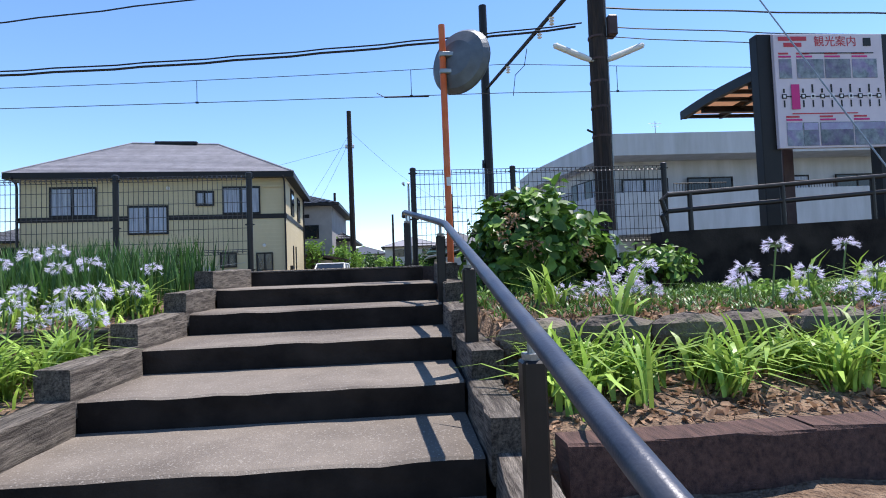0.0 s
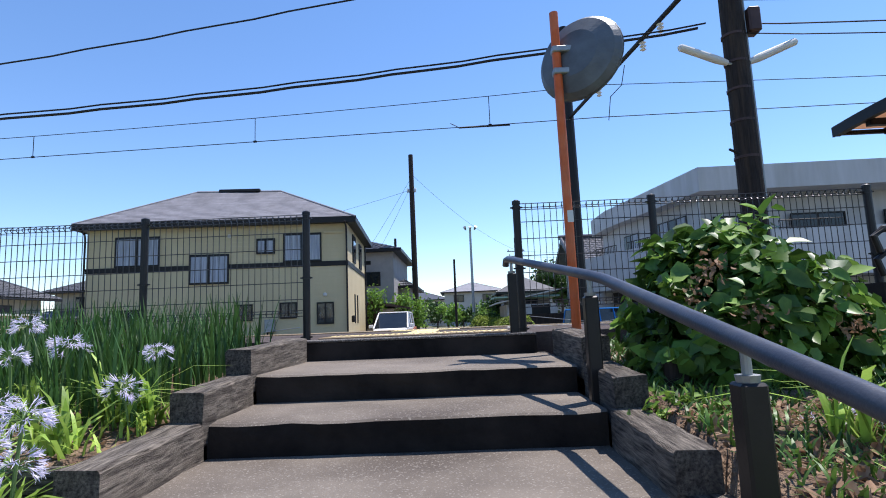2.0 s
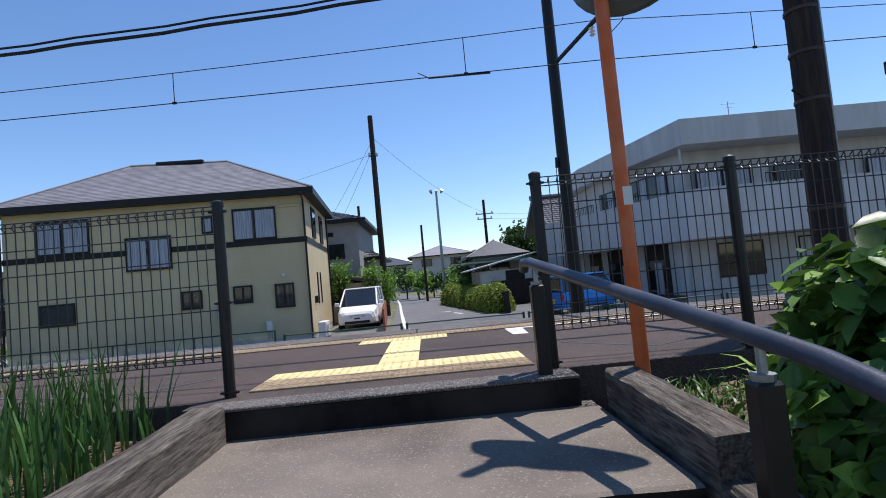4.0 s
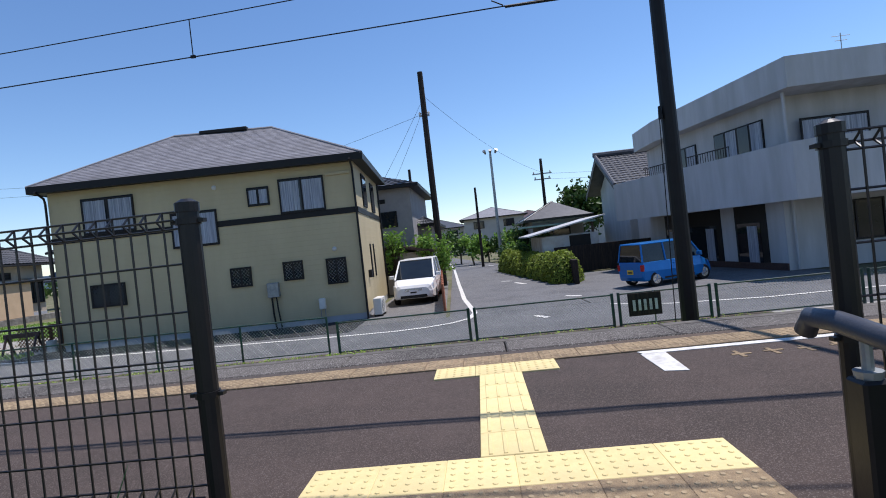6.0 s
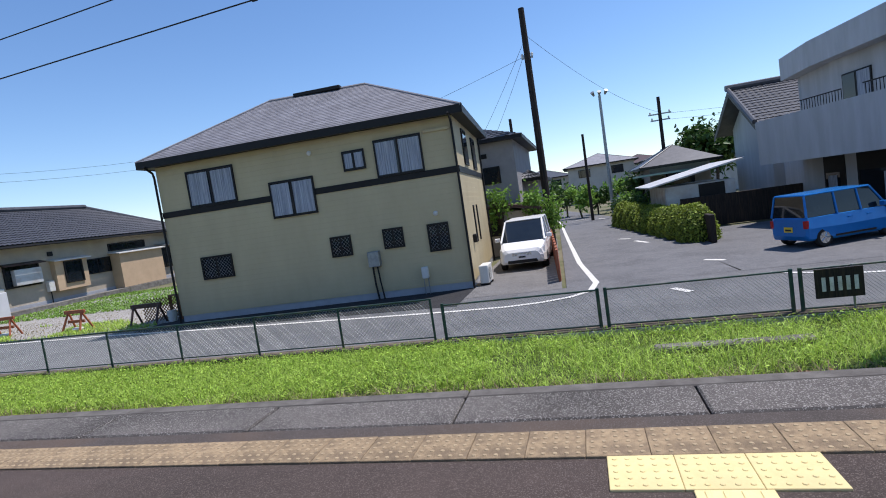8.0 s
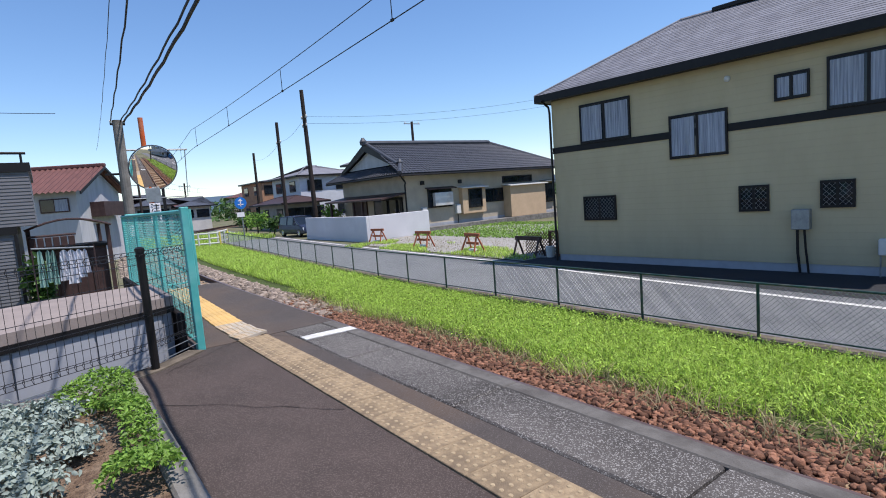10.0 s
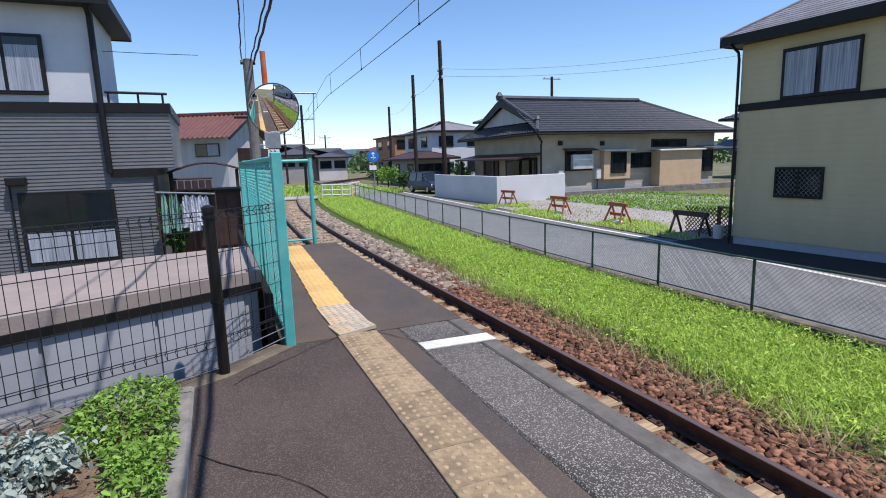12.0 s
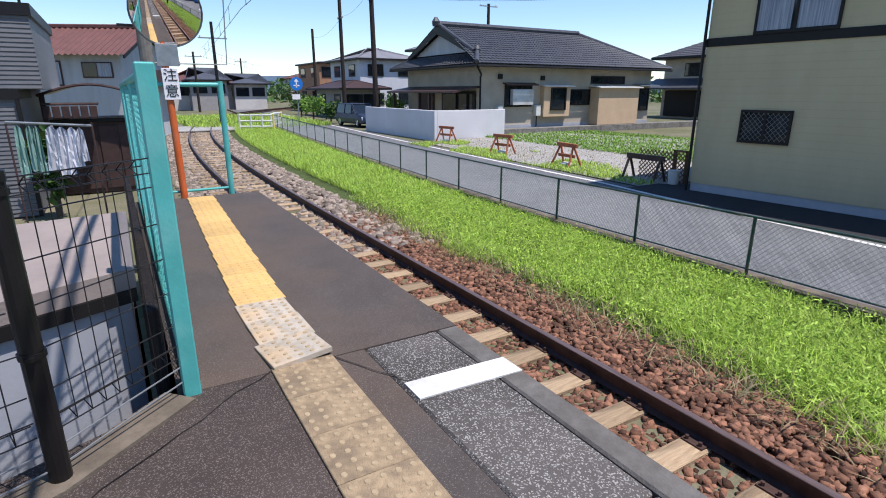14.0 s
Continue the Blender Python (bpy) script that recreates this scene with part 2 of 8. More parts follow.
PALE_WALL = mat("pale_grey_render", (0.58, 0.59, 0.62), (0.51, 0.52, 0.55), 2, 0.85, bump=0.25)
BEIGE_WALL = mat("beige_render", (0.50, 0.43, 0.33), (0.42, 0.36, 0.28), 1.5, 0.9, bump=0.25, stain=(0.3, 0.25, 0.19), stain_scale=0.7, stain_amount=0.35)
WHITE_WALL = mat("weather_streaked_white_render", (0.50, 0.51, 0.52), (0.40, 0.405, 0.41), 1.2, 0.85, bump=0.2, stretch=(1.6, 1.6, 0.25), stain=(0.34, 0.34, 0.32), stain_scale=1.3, stain_amount=0.4)
TOWN_WALL = mat("far_house_render", (0.55, 0.52, 0.48), (0.45, 0.43, 0.40), 0.8, 0.9, bump=0.1, obj_rand=0.25)
BROWN_WALL = mat("grey_brown_render", (0.34, 0.32, 0.31), (0.27, 0.255, 0.25), 1.5, 0.9, bump=0.2)
TRIM = mat("black_brown_trim", (0.012, 0.011, 0.011), (0.008, 0.007, 0.007), 4, 0.5, 0.0, bump=0.05, spec=0.3)
SLATE = mat("grey_roof_slate", (0.25, 0.245, 0.26), (0.17, 0.165, 0.178), 3, 0.6, bump=0.35, fine=50, obj_rand=0.12, stain=(0.13, 0.125, 0.125), stain_scale=0.8, stain_amount=0.4)
KAWARA = mat("grey_glazed_roof_tile", (0.085, 0.088, 0.098), (0.05, 0.052, 0.06), 3, 0.45, bump=0.2, island=0.15)
RED_ROOF = mat("dull_red_roof_tile", (0.15, 0.062, 0.052), (0.10, 0.042, 0.036), 2, 0.6, bump=0.3)
GLASS = glass("dark_window_glass")
CURTAIN = mat("pale_net_curtain", (0.46, 0.49, 0.55), (0.15, 0.17, 0.21), 3, 0.35, bump=0.3, stretch=(9, 9, 0.25))
BASE_GREY = mat("grey_foundation_render", (0.42, 0.43, 0.45), (0.35, 0.36, 0.38), 3, 0.9, bump=0.2)
WHITE_PAINT = mat("white_car_paint", (0.80, 0.80, 0.79), (0.76, 0.76, 0.75), 2, 0.22, bump=0.0)
BLUE_PAINT = mat("bright_blue_car_paint", (0.015, 0.18, 0.52), (0.012, 0.15, 0.45), 2, 0.22, 0.2, bump=0.0)
RUBBER = mat("black_rubber", (0.018, 0.018, 0.018), (0.012, 0.012, 0.012), 20, 0.85, bump=0.2)
CHROME = mat("bright_alloy", (0.62, 0.62, 0.63), (0.5, 0.5, 0.51), 8, 0.25, 0.9, bump=0.0)
LAMP_CLEAR = mat("clear_headlamp", (0.75, 0.77, 0.78), (0.5, 0.52, 0.53), 9, 0.1, 0.3, bump=0.0)
LAMP_RED = mat("red_tail_lamp", (0.45, 0.02, 0.02), (0.3, 0.01, 0.01), 9, 0.2, bump=0.0)
PLATE_Y = mat("yellow_number_plate", (0.75, 0.55, 0.05), (0.7, 0.5, 0.05), 9, 0.5, bump=0.0)
WHITE_PLASTIC = mat("off_white_plastic", (0.68, 0.67, 0.62), (0.58, 0.57, 0.53), 4, 0.5, bump=0.05)
SIGN_WHITE = mat("white_sign_enamel", (0.80, 0.78, 0.78), (0.74, 0.70, 0.71), 4, 0.4, bump=0.02)
BOARD_PINK = mat("faded_pinkish_sign_enamel", (0.66, 0.58, 0.62), (0.58, 0.50, 0.55), 3, 0.45, bump=0.02)
PRINT_SKY = mat("pale_photo_sky", (0.42, 0.46, 0.58), (0.30, 0.24, 0.42), 6, 0.5, bump=0.0, obj_rand=0.25)
SIGN_RED = mat("red_print", (0.55, 0.05, 0.07), (0.48, 0.05, 0.07), 9, 0.5, bump=0.0)
SIGN_PINK = mat("magenta_print", (0.60, 0.03, 0.20), (0.55, 0.03, 0.18), 9, 0.5, bump=0.0)
SIGN_BLUE = mat("blue_sign_enamel", (0.02, 0.18, 0.55), (0.02, 0.15, 0.48), 9, 0.4, bump=0.0)
PRINT = mat("photo_print", (0.30, 0.34, 0.36), (0.10, 0.13, 0.15), 11, 0.5, bump=0.0, stain=(0.22, 0.12, 0.32), stain_scale=5, obj_rand=0.3)
INK = mat("black_ink", (0.02, 0.02, 0.02), (0.015, 0.015, 0.015), 9, 0.5, bump=0.0)
PANEL_GREY = mat("blue_grey_wall_panel", (0.38, 0.39, 0.415), (0.31, 0.32, 0.345), 2, 0.6, bump=0.1, stain=(0.2, 0.21, 0.23), stain_scale=1.5)
TERRACE = mat("pinkish_beige_paving", (0.30, 0.25, 0.222), (0.24, 0.20, 0.18), 3, 0.9, bump=0.2)
BROWN_METAL = mat("brown_painted_metal", (0.085, 0.05, 0.045), (0.05, 0.03, 0.028), 5, 0.5, 0.2, bump=0.1)
CORRUGATED = mat("pale_corrugated_sheet", (0.62, 0.63, 0.62), (0.5, 0.5, 0.49), 3, 0.5, 0.2, bump=0.1, stain=(0.35, 0.25, 0.18), stain_scale=2, stain_amount=0.4)
POLYCARB = leaf("amber_translucent_roofing", (0.72, 0.52, 0.38), (0.64, 0.46, 0.33), 0.4, 0.0, 0.55)
GRASS = leaf("fresh_green_grass", (0.47, 0.63, 0.11), (0.27, 0.41, 0.065), 0.55, 0.5, 0.35)
DRY_GRASS = leaf("dry_grass", (0.34, 0.28, 0.16), (0.2, 0.17, 0.09), 0.8, 0.4, 0.3)
IRIS = leaf("dark_blade_leaves", (0.075, 0.165, 0.04), (0.035, 0.085, 0.02), 0.4, 0.4, 0.25)
STRAP = leaf("bright_strap_leaves", (0.36, 0.51, 0.10), (0.20, 0.33, 0.055), 0.4, 0.35, 0.3)
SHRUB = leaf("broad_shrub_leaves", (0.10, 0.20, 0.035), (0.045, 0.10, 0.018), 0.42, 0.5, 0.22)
# brighter copy of the shrub leaf: sunlight on outer leaves put into the colour
SHRUB_LIT = leaf("bright_lit_shrub_leaves", (0.24, 0.40, 0.07), (0.14, 0.26, 0.04), 0.65, 0.35, 0.3)
HERB = leaf("low_green_herb", (0.24, 0.40, 0.065), (0.12, 0.22, 0.035), 0.5, 0.4, 0.3)
SILVER = leaf("silver_leaf_herb", (0.40, 0.46, 0.40), (0.24, 0.29, 0.24), 0.8, 0.3, 0.2)
TREE_LEAF = leaf("tree_leaves", (0.07, 0.135, 0.03), (0.03, 0.07, 0.015), 0.5, 0.45, 0.2)
HEDGE = leaf("clipped_hedge_leaves", (0.30, 0.38, 0.05), (0.14, 0.19, 0.028), 0.6, 0.45, 0.25)
BARK = mat("bark", (0.10, 0.075, 0.055), (0.05, 0.038, 0.03), 12, 0.95, bump=0.8, fine=30)
PETAL = leaf("pale_lilac_petals", (0.90, 0.86, 0.96), (0.74, 0.67, 0.90), 0.6, 0.2, 0.4)
STALK = leaf("flower_stalk", (0.16, 0.25, 0.08), (0.10, 0.17, 0.05), 0.5, 0.2, 0.1)
DRY_BLOOM = leaf("faded_brown_blooms", (0.44, 0.29, 0.18), (0.20, 0.11, 0.065), 0.8, 0.3, 0.2)
STONE = mat("dark_mossy_stone", (0.19, 0.155, 0.13), (0.075, 0.062, 0.052), 6, 0.95, bump=0.8, fine=30, stain=(0.09, 0.10, 0.04), stain_scale=4, stain_amount=0.5, bump_dist=0.03, obj_rand=0.2)
EDGING = mat("red_brown_planter_edging", (0.12, 0.068, 0.055), (0.035, 0.021, 0.019), 7, 0.9, bump=0.7, fine=40, stretch=(0.8, 6, 6))
CERAMIC = mat("white_insulator", (0.75, 0.74, 0.70), (0.65, 0.64, 0.6), 9, 0.25, bump=0.0)
LAUNDRY = mat("washing", (0.80, 0.80, 0.84), (0.62, 0.63, 0.70), 3, 0.9, bump=0.3, obj_rand=0.35)
MINT = mat("mint_towel", (0.30, 0.48, 0.42), (0.22, 0.36, 0.32), 4, 0.9, bump=0.3)
HORSE_OR = mat("orange_trestle_paint", (0.42, 0.13, 0.06), (0.30, 0.09, 0.045), 7, 0.7, bump=0.2, obj_rand=0.15)
YELLOW_BLACK = mat("yellow_barrier_paint", (0.75, 0.62, 0.12), (0.65, 0.52, 0.10), 5, 0.5, bump=0.1)


# ---- mesh helpers ----
class Mesh:
    """Gathers vertices and faces of one part."""

    def __init__(self):
        self.v, self.f = [], []

    def add(self, verts, faces, m=None):
        o = len(self.v)
        self.v.extend([tuple(m @ Vector(p)) for p in verts] if m else [tuple(p) for p in verts])
        self.f.extend([tuple(i + o for i in f) for f in faces])
        return self

    def box(self, x0, x1, y0, y1, z0, z1, b=0.0, m=None):
        if b <= 0:
            v = [(x, y, z) for x in (x0, x1) for y in (y0, y1) for z in (z0, z1)]
            return self.add(v, [(0, 1, 3, 2), (4, 6, 7, 5), (0, 4, 5, 1), (2, 3, 7, 6), (0, 2, 6, 4), (1, 5, 7, 3)], m)
        v, key = [], {}
        for ix, x in enumerate((x0, x1)):
            for iy, y in enumerate((y0, y1)):
                for iz, z in enumerate((z0, z1)):
                    sx, sy, sz = (b if ix == 0 else -b), (b if iy == 0 else -b), (b if iz == 0 else -b)
                    for a, p in enumerate(((x, y + sy, z + sz), (x + sx, y, z + sz), (x + sx, y + sy, z))):
                        key[ix, iy, iz, a] = len(v)
                        v.append(p)
        f = []
        for s in (0, 1):
            q = [(0, 0), (1, 0), (1, 1), (0, 1)]
            f.append([key[s, i, j, 0] for i, j in (q if s else q[::-1])])
            f.append([key[i, s, j, 1] for i, j in (q[::-1] if s else q)])
            f.append([key[i, j, s, 2] for i, j in (q if s else q[::-1])])
        for i in (0, 1):
            for j in (0, 1):
                f.append([key[0, i, j, 1], key[1, i, j, 1], key[1, i, j, 2], key[0, i, j, 2]])
                f.append([key[i, 0, j, 0], key[i, 1, j, 0], key[i, 1, j, 2], key[i, 0, j, 2]])
                f.append([key[i, j, 0, 0], key[i, j, 1, 0], key[i, j, 1, 1], key[i, j, 0, 1]])
                for k in (0, 1):
                    f.append([key[i, j, k, a] for a in range(3)])
        return self.add(v, f, m)

    def rod(self, p, q, r0, r1=None, n=10, caps=True):
        p, q = Vector(p), Vector(q)
        r1 = r0 if r1 is None else r1
        d = (q - p).normalized()
        a = d.orthogonal().normalized()
        c = d.cross(a)
        v = []
        for base, r in ((p, r0), (q, r1)):
            for i in range(n):
                t = 2 * math.pi * i / n
                v.append(base + (a * math.cos(t) + c * math.sin(t)) * r)
        f = [(i, (i + 1) % n, n + (i + 1) % n, n + i) for i in range(n)]
        if caps:
            f += [tuple(range(n - 1, -1, -1)), tuple(range(n, 2 * n))]
        return self.add(v, f)

    def tube(self, pts, r, n=8):
        pts = [Vector(p) for p in pts]
        v, f = [], []
        a = (pts[1] - pts[0]).normalized().orthogonal().normalized()
        for k, p in enumerate(pts):
            d = (pts[min(k + 1, len(pts) - 1)] - pts[max(k - 1, 0)]).normalized()
            a = (a - d * a.dot(d)).normalized()
            c = d.cross(a)
            for i in range(n):
                t = 2 * math.pi * i / n
                v.append(p + (a * math.cos(t) + c * math.sin(t)) * r)
        for k in range(len(pts) - 1):
            f += [(k * n + i, k * n + (i + 1) % n, (k + 1) * n + (i + 1) % n, (k + 1) * n + i) for i in range(n)]
        f += [tuple(range(n - 1, -1, -1)), tuple(range((len(pts) - 1) * n, len(pts) * n))]
        return self.add(v, f)

    def prism(self, poly, z0, z1, m=None):
        n = len(poly)
        v = [(x, y, z0) for x, y in poly] + [(x, y, z1) for x, y in poly]
        f = [tuple(range(n - 1, -1, -1)), tuple(range(n, 2 * n))] + [(i, (i + 1) % n, n + (i + 1) % n, n + i) for i in range(n)]
        return self.add(v, f, m)

    def lathe(self, prof, n=16, m=None):
        v, f = [], []
        for r, z in prof:
            v += [(r * math.cos(2 * math.pi * i / n), r * math.sin(2 * math.pi * i / n), z) for i in range(n)]
        for k in range(len(prof) - 1):
            f += [(k * n + i, k * n + (i + 1) % n, (k + 1) * n + (i + 1) % n, (k + 1) * n + i) for i in range(n)]
        f += [tuple(range(n - 1, -1, -1)), tuple(range((len(prof) - 1) * n, len(prof) * n))]
        return self.add(v, f, m)

    def data(self, name, material, smooth=False):
        me = bpy.data.meshes.new(name)
        me.from_pydata(self.v, [], self.f)
        if len(self.f) < 20000:
            bm = bmesh.new()
            bm.from_mesh(me)
            bmesh.ops.recalc_face_normals(bm, faces=bm.faces)
            bm.to_mesh(me)
            bm.free()
        if smooth:
            me.polygons.foreach_set("use_smooth", [True] * len(me.polygons))
        me.materials.append(material)
        return me


def part(name, mesh, material, parent=None, label="", smooth=False, at=None):
    me = mesh if isinstance(mesh, bpy.types.Mesh) else mesh.data(name, material, smooth)
    ob = new(name, me)
    ob.parent = parent
    if at is not None:
        ob.matrix_basis = at
    if label:
        tagged(ob, label)
    return ob


def thing(name, label, category, group="", kind="", at=None):
    ob = tagged(new(name), label, category, group, kind)
    ob.empty_display_size = 0.1
    if at is not None:
        ob.matrix_basis = at
    return ob


def solid(name, mesh, material, label, category, group="", kind="", smooth=False, at=None):
    return tagged(part(name, mesh, material, None, "", smooth, at), label, category, group, kind)


def quick(name, verts, faces, material):
    """A large mesh from arrays: verts (n, 3), faces (m, k) of one size."""
    verts, faces = np.asarray(verts, np.float32), np.asarray(faces, np.int32)
    me = bpy.data.meshes.new(name)
    me.vertices.add(len(verts))
    me.vertices.foreach_set("co", verts.ravel())
    k = faces.shape[1]
    me.loops.add(faces.size)
    me.loops.foreach_set("vertex_index", faces.ravel())
    me.polygons.add(len(faces))
    me.polygons.foreach_set("loop_start", np.arange(0, faces.size, k, dtype=np.int32))
    me.polygons.foreach_set("loop_total", np.full(len(faces), k, np.int32))
    me.update(calc_edges=True)
    me.materials.append(material)
    return me


def blades(name, pos, height, width, lean, material, seed=1, bend=1.0):
    """Tapered, bent grass blades at pos (n, 3); three quads each."""
    rs = np.random.RandomState(seed)
    n = len(pos)
    h = height * (0.55 + 0.75 * rs.rand(n))
    w = width * (0.6 + 0.7 * rs.rand(n))
    a = rs.rand(n) * 2 * np.pi
    le = lean * (0.2 + rs.rand(n))
    d = np.stack([np.cos(a), np.sin(a), 0 * a], 1)
    s = np.stack([-np.sin(a), np.cos(a), 0 * a], 1)
    vs = []
    for t, ww in ((0, 0.8), (0.4, 1.0), (0.75, 0.7), (1.0, 0.12)):
        c = pos + d * (le * h * t ** 2)[:, None]
        c = c + np.stack([0 * h, 0 * h, h * (t - 0.3 * bend * le * t ** 3)], 1)
        vs += [c - s * (w * ww / 2)[:, None], c + s * (w * ww / 2)[:, None]]
    v = np.stack(vs, 1).reshape(-1, 3)
    o = np.arange(n)[:, None] * 8
    f = np.concatenate([o + np.array([[2 * k, 2 * k + 1, 2 * k + 3, 2 * k + 2]]) for k in range(3)], 0)
    return quick(name, v, f, material)


def leaves(name, pos, nrm, size, material, seed=1, slim=0.55, droop=0.25):
    """Folded leaves: two quads along a midrib, facing about nrm."""
    rs = np.random.RandomState(seed)
    n = len(pos)
    s = size * (0.6 + 0.8 * rs.rand(n))[:, None]
    nrm = nrm + 0.7 * rs.randn(n, 3)
    nrm /= np.linalg.norm(nrm, axis=1)[:, None] + 1e-6
    u = np.cross(nrm, rs.randn(n, 3))
    u /= np.linalg.norm(u, axis=1)[:, None] + 1e-6
    w = np.cross(nrm, u)
    k = slim
    P = [pos, pos + u * s * 0.32 + w * s * k * 0.5 + nrm * s * 0.1, pos + u * s * 0.68 + w * s * k * 0.40 + nrm * s * (0.08 - 0.4 * droop), pos + u * s - nrm * s * droop,
         pos + u * s * 0.68 - w * s * k * 0.40 + nrm * s * (0.08 - 0.4 * droop), pos + u * s * 0.32 - w * s * k * 0.5 + nrm * s * 0.1, pos + u * s * 0.5 - nrm * s * 0.2 * droop]
    v = np.stack(P, 1).reshape(-1, 3)
    o = np.arange(n)[:, None] * 7
    f = np.concatenate([o + np.array([[0, 1, 2, 3, 6]]), o + np.array([[0, 6, 3, 4, 5]])], 0)
    return quick(name, v, f, material)


def scatter(n, x0, x1, y0, y1, zf, seed=1):
    rs = np.random.RandomState(seed)
    x, y = x0 + (x1 - x0) * rs.rand(n), y0 + (y1 - y0) * rs.rand(n)
    return np.stack([x, y, zf(x, y)], 1)


def text_mesh(body, size, name="lettering"):
    cu = bpy.data.curves.new(name, "FONT")
    cu.body, cu.size, cu.extrude, cu.align_x, cu.align_y = body, size, 0.001, "CENTER", "CENTER"
    ob = bpy.data.objects.new(name, cu)
    me = bpy.data.meshes.new_from_object(ob)
    bpy.data.objects.remove(ob)
    return me


# ---- ground ----
def bend(x, x0, k2, k3):
    d = max(0.0, x0 - x)
    return k2 * d * d + k3 * d ** 3


def track_y(x):
    return 11.53 + bend(x, -14.0, 0.0012, 0.00004)


def fence_y(x):
    d = max(0.0, -12.0 - x)
    return 15.42 + 0.1 * d * d / (d + 9.0)


def ground_z(x, y):
    """South of the platform two planted terraces step down on both sides of the stairs; elsewhere it is level."""
    x, y = np.asarray(x, float), np.asarray(y, float)
    slope = -0.30 - 1.45 * np.clip((6.6 - y) / 7.4, 0, 1)
    mid = np.where(x > -1, 3.45, 4.22)
    up = np.clip((y - mid) / 0.12, 0, 1)
    upper = -0.42 + np.where(x > -1, 0.30 - 0.26 * np.clip(x - 1.2, 0, 1), 0.30) * np.clip((y - mid) / (6.7 - mid), 0, 1)
    lower = -0.78 + 0.12 * np.clip((y - 2.55) / 1.2, 0, 1)
    terr_ = lower * (1 - up) + upper * up
    t = np.clip((y - 2.48) / 0.12, 0, 1)
    front = np.where(y > 0.6, -0.95 - 0.10 * (2.48 - y), slope)
    beds = front * (1 - t) + terr_ * t
    w = np.clip((np.abs(x + 1.02) - 1.08) / 0.08, 0, 1)
    low = np.minimum(slope, beds) * (1 - w) - 0.22 * (1 - w) + beds * w
    south = np.clip((6.9 - y) / 0.3, 0, 1) * np.clip((x + 7.6) / 0.8, 0, 1) * np.clip((9.0 - x) / 1.0, 0, 1) * np.clip((y + 14) / 4, 0, 1)
    return -1.08 * (1 - south) + low * south


gx = np.unique(np.concatenate([[-900, -400, -200, -120, -80, -50, -30, -20], np.arange(-14, 14.1, 0.25), [20, 40, 80, 200, 400, 900]]))
gy = np.unique(np.concatenate([[-900, -300, -100, -40, -20], np.arange(-15, -2, 0.5), np.arange(-2, 9.1, 0.1), [12, 16, 24, 40, 80, 200, 500, 1500]]))
GX, GY = np.meshgrid(gx, gy)
gv = np.stack([GX, GY, ground_z(GX, GY)], -1).reshape(-1, 3)
ii, jj = np.meshgrid(np.arange(len(gx) - 1), np.arange(len(gy) - 1))
o = (jj * len(gx) + ii).ravel()[:, None]
gf = o + np.array([[0, 1, len(gx) + 1, len(gx)]])
ground = tagged(new("ground", quick("ground", gv, gf, EARTH)), "dry grassy earth ground around the station", "ground", kind="structure")
bed_soil = solid("garden_soil", Mesh().add([tuple(p) for p in []], []), SOIL, "brown soil covered with leaf litter", "soil", kind="structure")
sx, sy = np.meshgrid(np.linspace(-7.0, 7.0, 141), np.linspace(-1.2, 6.85, 117))
sv = np.stack([sx, sy, ground_z(sx, sy) + 0.02 + 0.015 * np.sin(sx * 9) * np.sin(sy * 7)], -1).reshape(-1, 3)
ii, jj = np.meshgrid(np.arange(140), np.arange(116))
o = (jj * 141 + ii).ravel()[:, None]
bed_soil.data = quick("garden_soil", sv, o + np.array([[0, 1, 142, 141]]), SOIL)

# ---- platform ----
PL0, PL1 = -13.2, 9.0
platform = thing("platform", "low station platform of dark asphalt with a concrete edge", "platform", kind="structure")
back = [(9.0, 6.85), (9.0, 9.38), (-8.32, 9.38), (-8.32, 9.0), (-7.3, 6.85), (-2.3, 6.85), (-2.3, 6.68), (-0.1, 6.68), (-0.1, 6.85)]
part("asphalt_deck", Mesh().prism(back[::-1], -1.2, 0.0), ASPHALT, platform)
part("asphalt_band", Mesh().box(-8.32, PL1, 9.38, 9.84, -1.2, -0.002), ASPHALT_NEW, platform)
part("end_deck", Mesh().box(PL0, -8.32, 8.98, 10.40, -1.2, 0.003), ASPHALT_NEW, platform)
for k, x in enumerate(np.arange(-8.32, PL1, 1.45)):
    part("edge_slab", Mesh().box(x + 0.006, min(x + 1.444, PL1), 9.846, 10.265, -0.16, 0.004 + 0.002 * (k % 3), 0.012), AGGREGATE, platform)
for x in np.arange(-8.32, PL1, 2.9):
    part("coping", Mesh().box(x + 0.004, min(x + 2.896, PL1), 10.27, 10.40, -0.16, 0.005, 0.010), COPING, platform, "smoother concrete coping at the platform edge")
part("edge_wall", Mesh().box(-8.32, PL1, 9.85, 10.33, -1.2, -0.165), KERB, platform)
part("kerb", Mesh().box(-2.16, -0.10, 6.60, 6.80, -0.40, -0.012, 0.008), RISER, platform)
part("kerb_top", Mesh().box(-2.16, -0.10, 6.592, 6.80, -0.014, 0.006, 0.006), AGGREGATE, platform, "speckled concrete kerb top at the stair head")
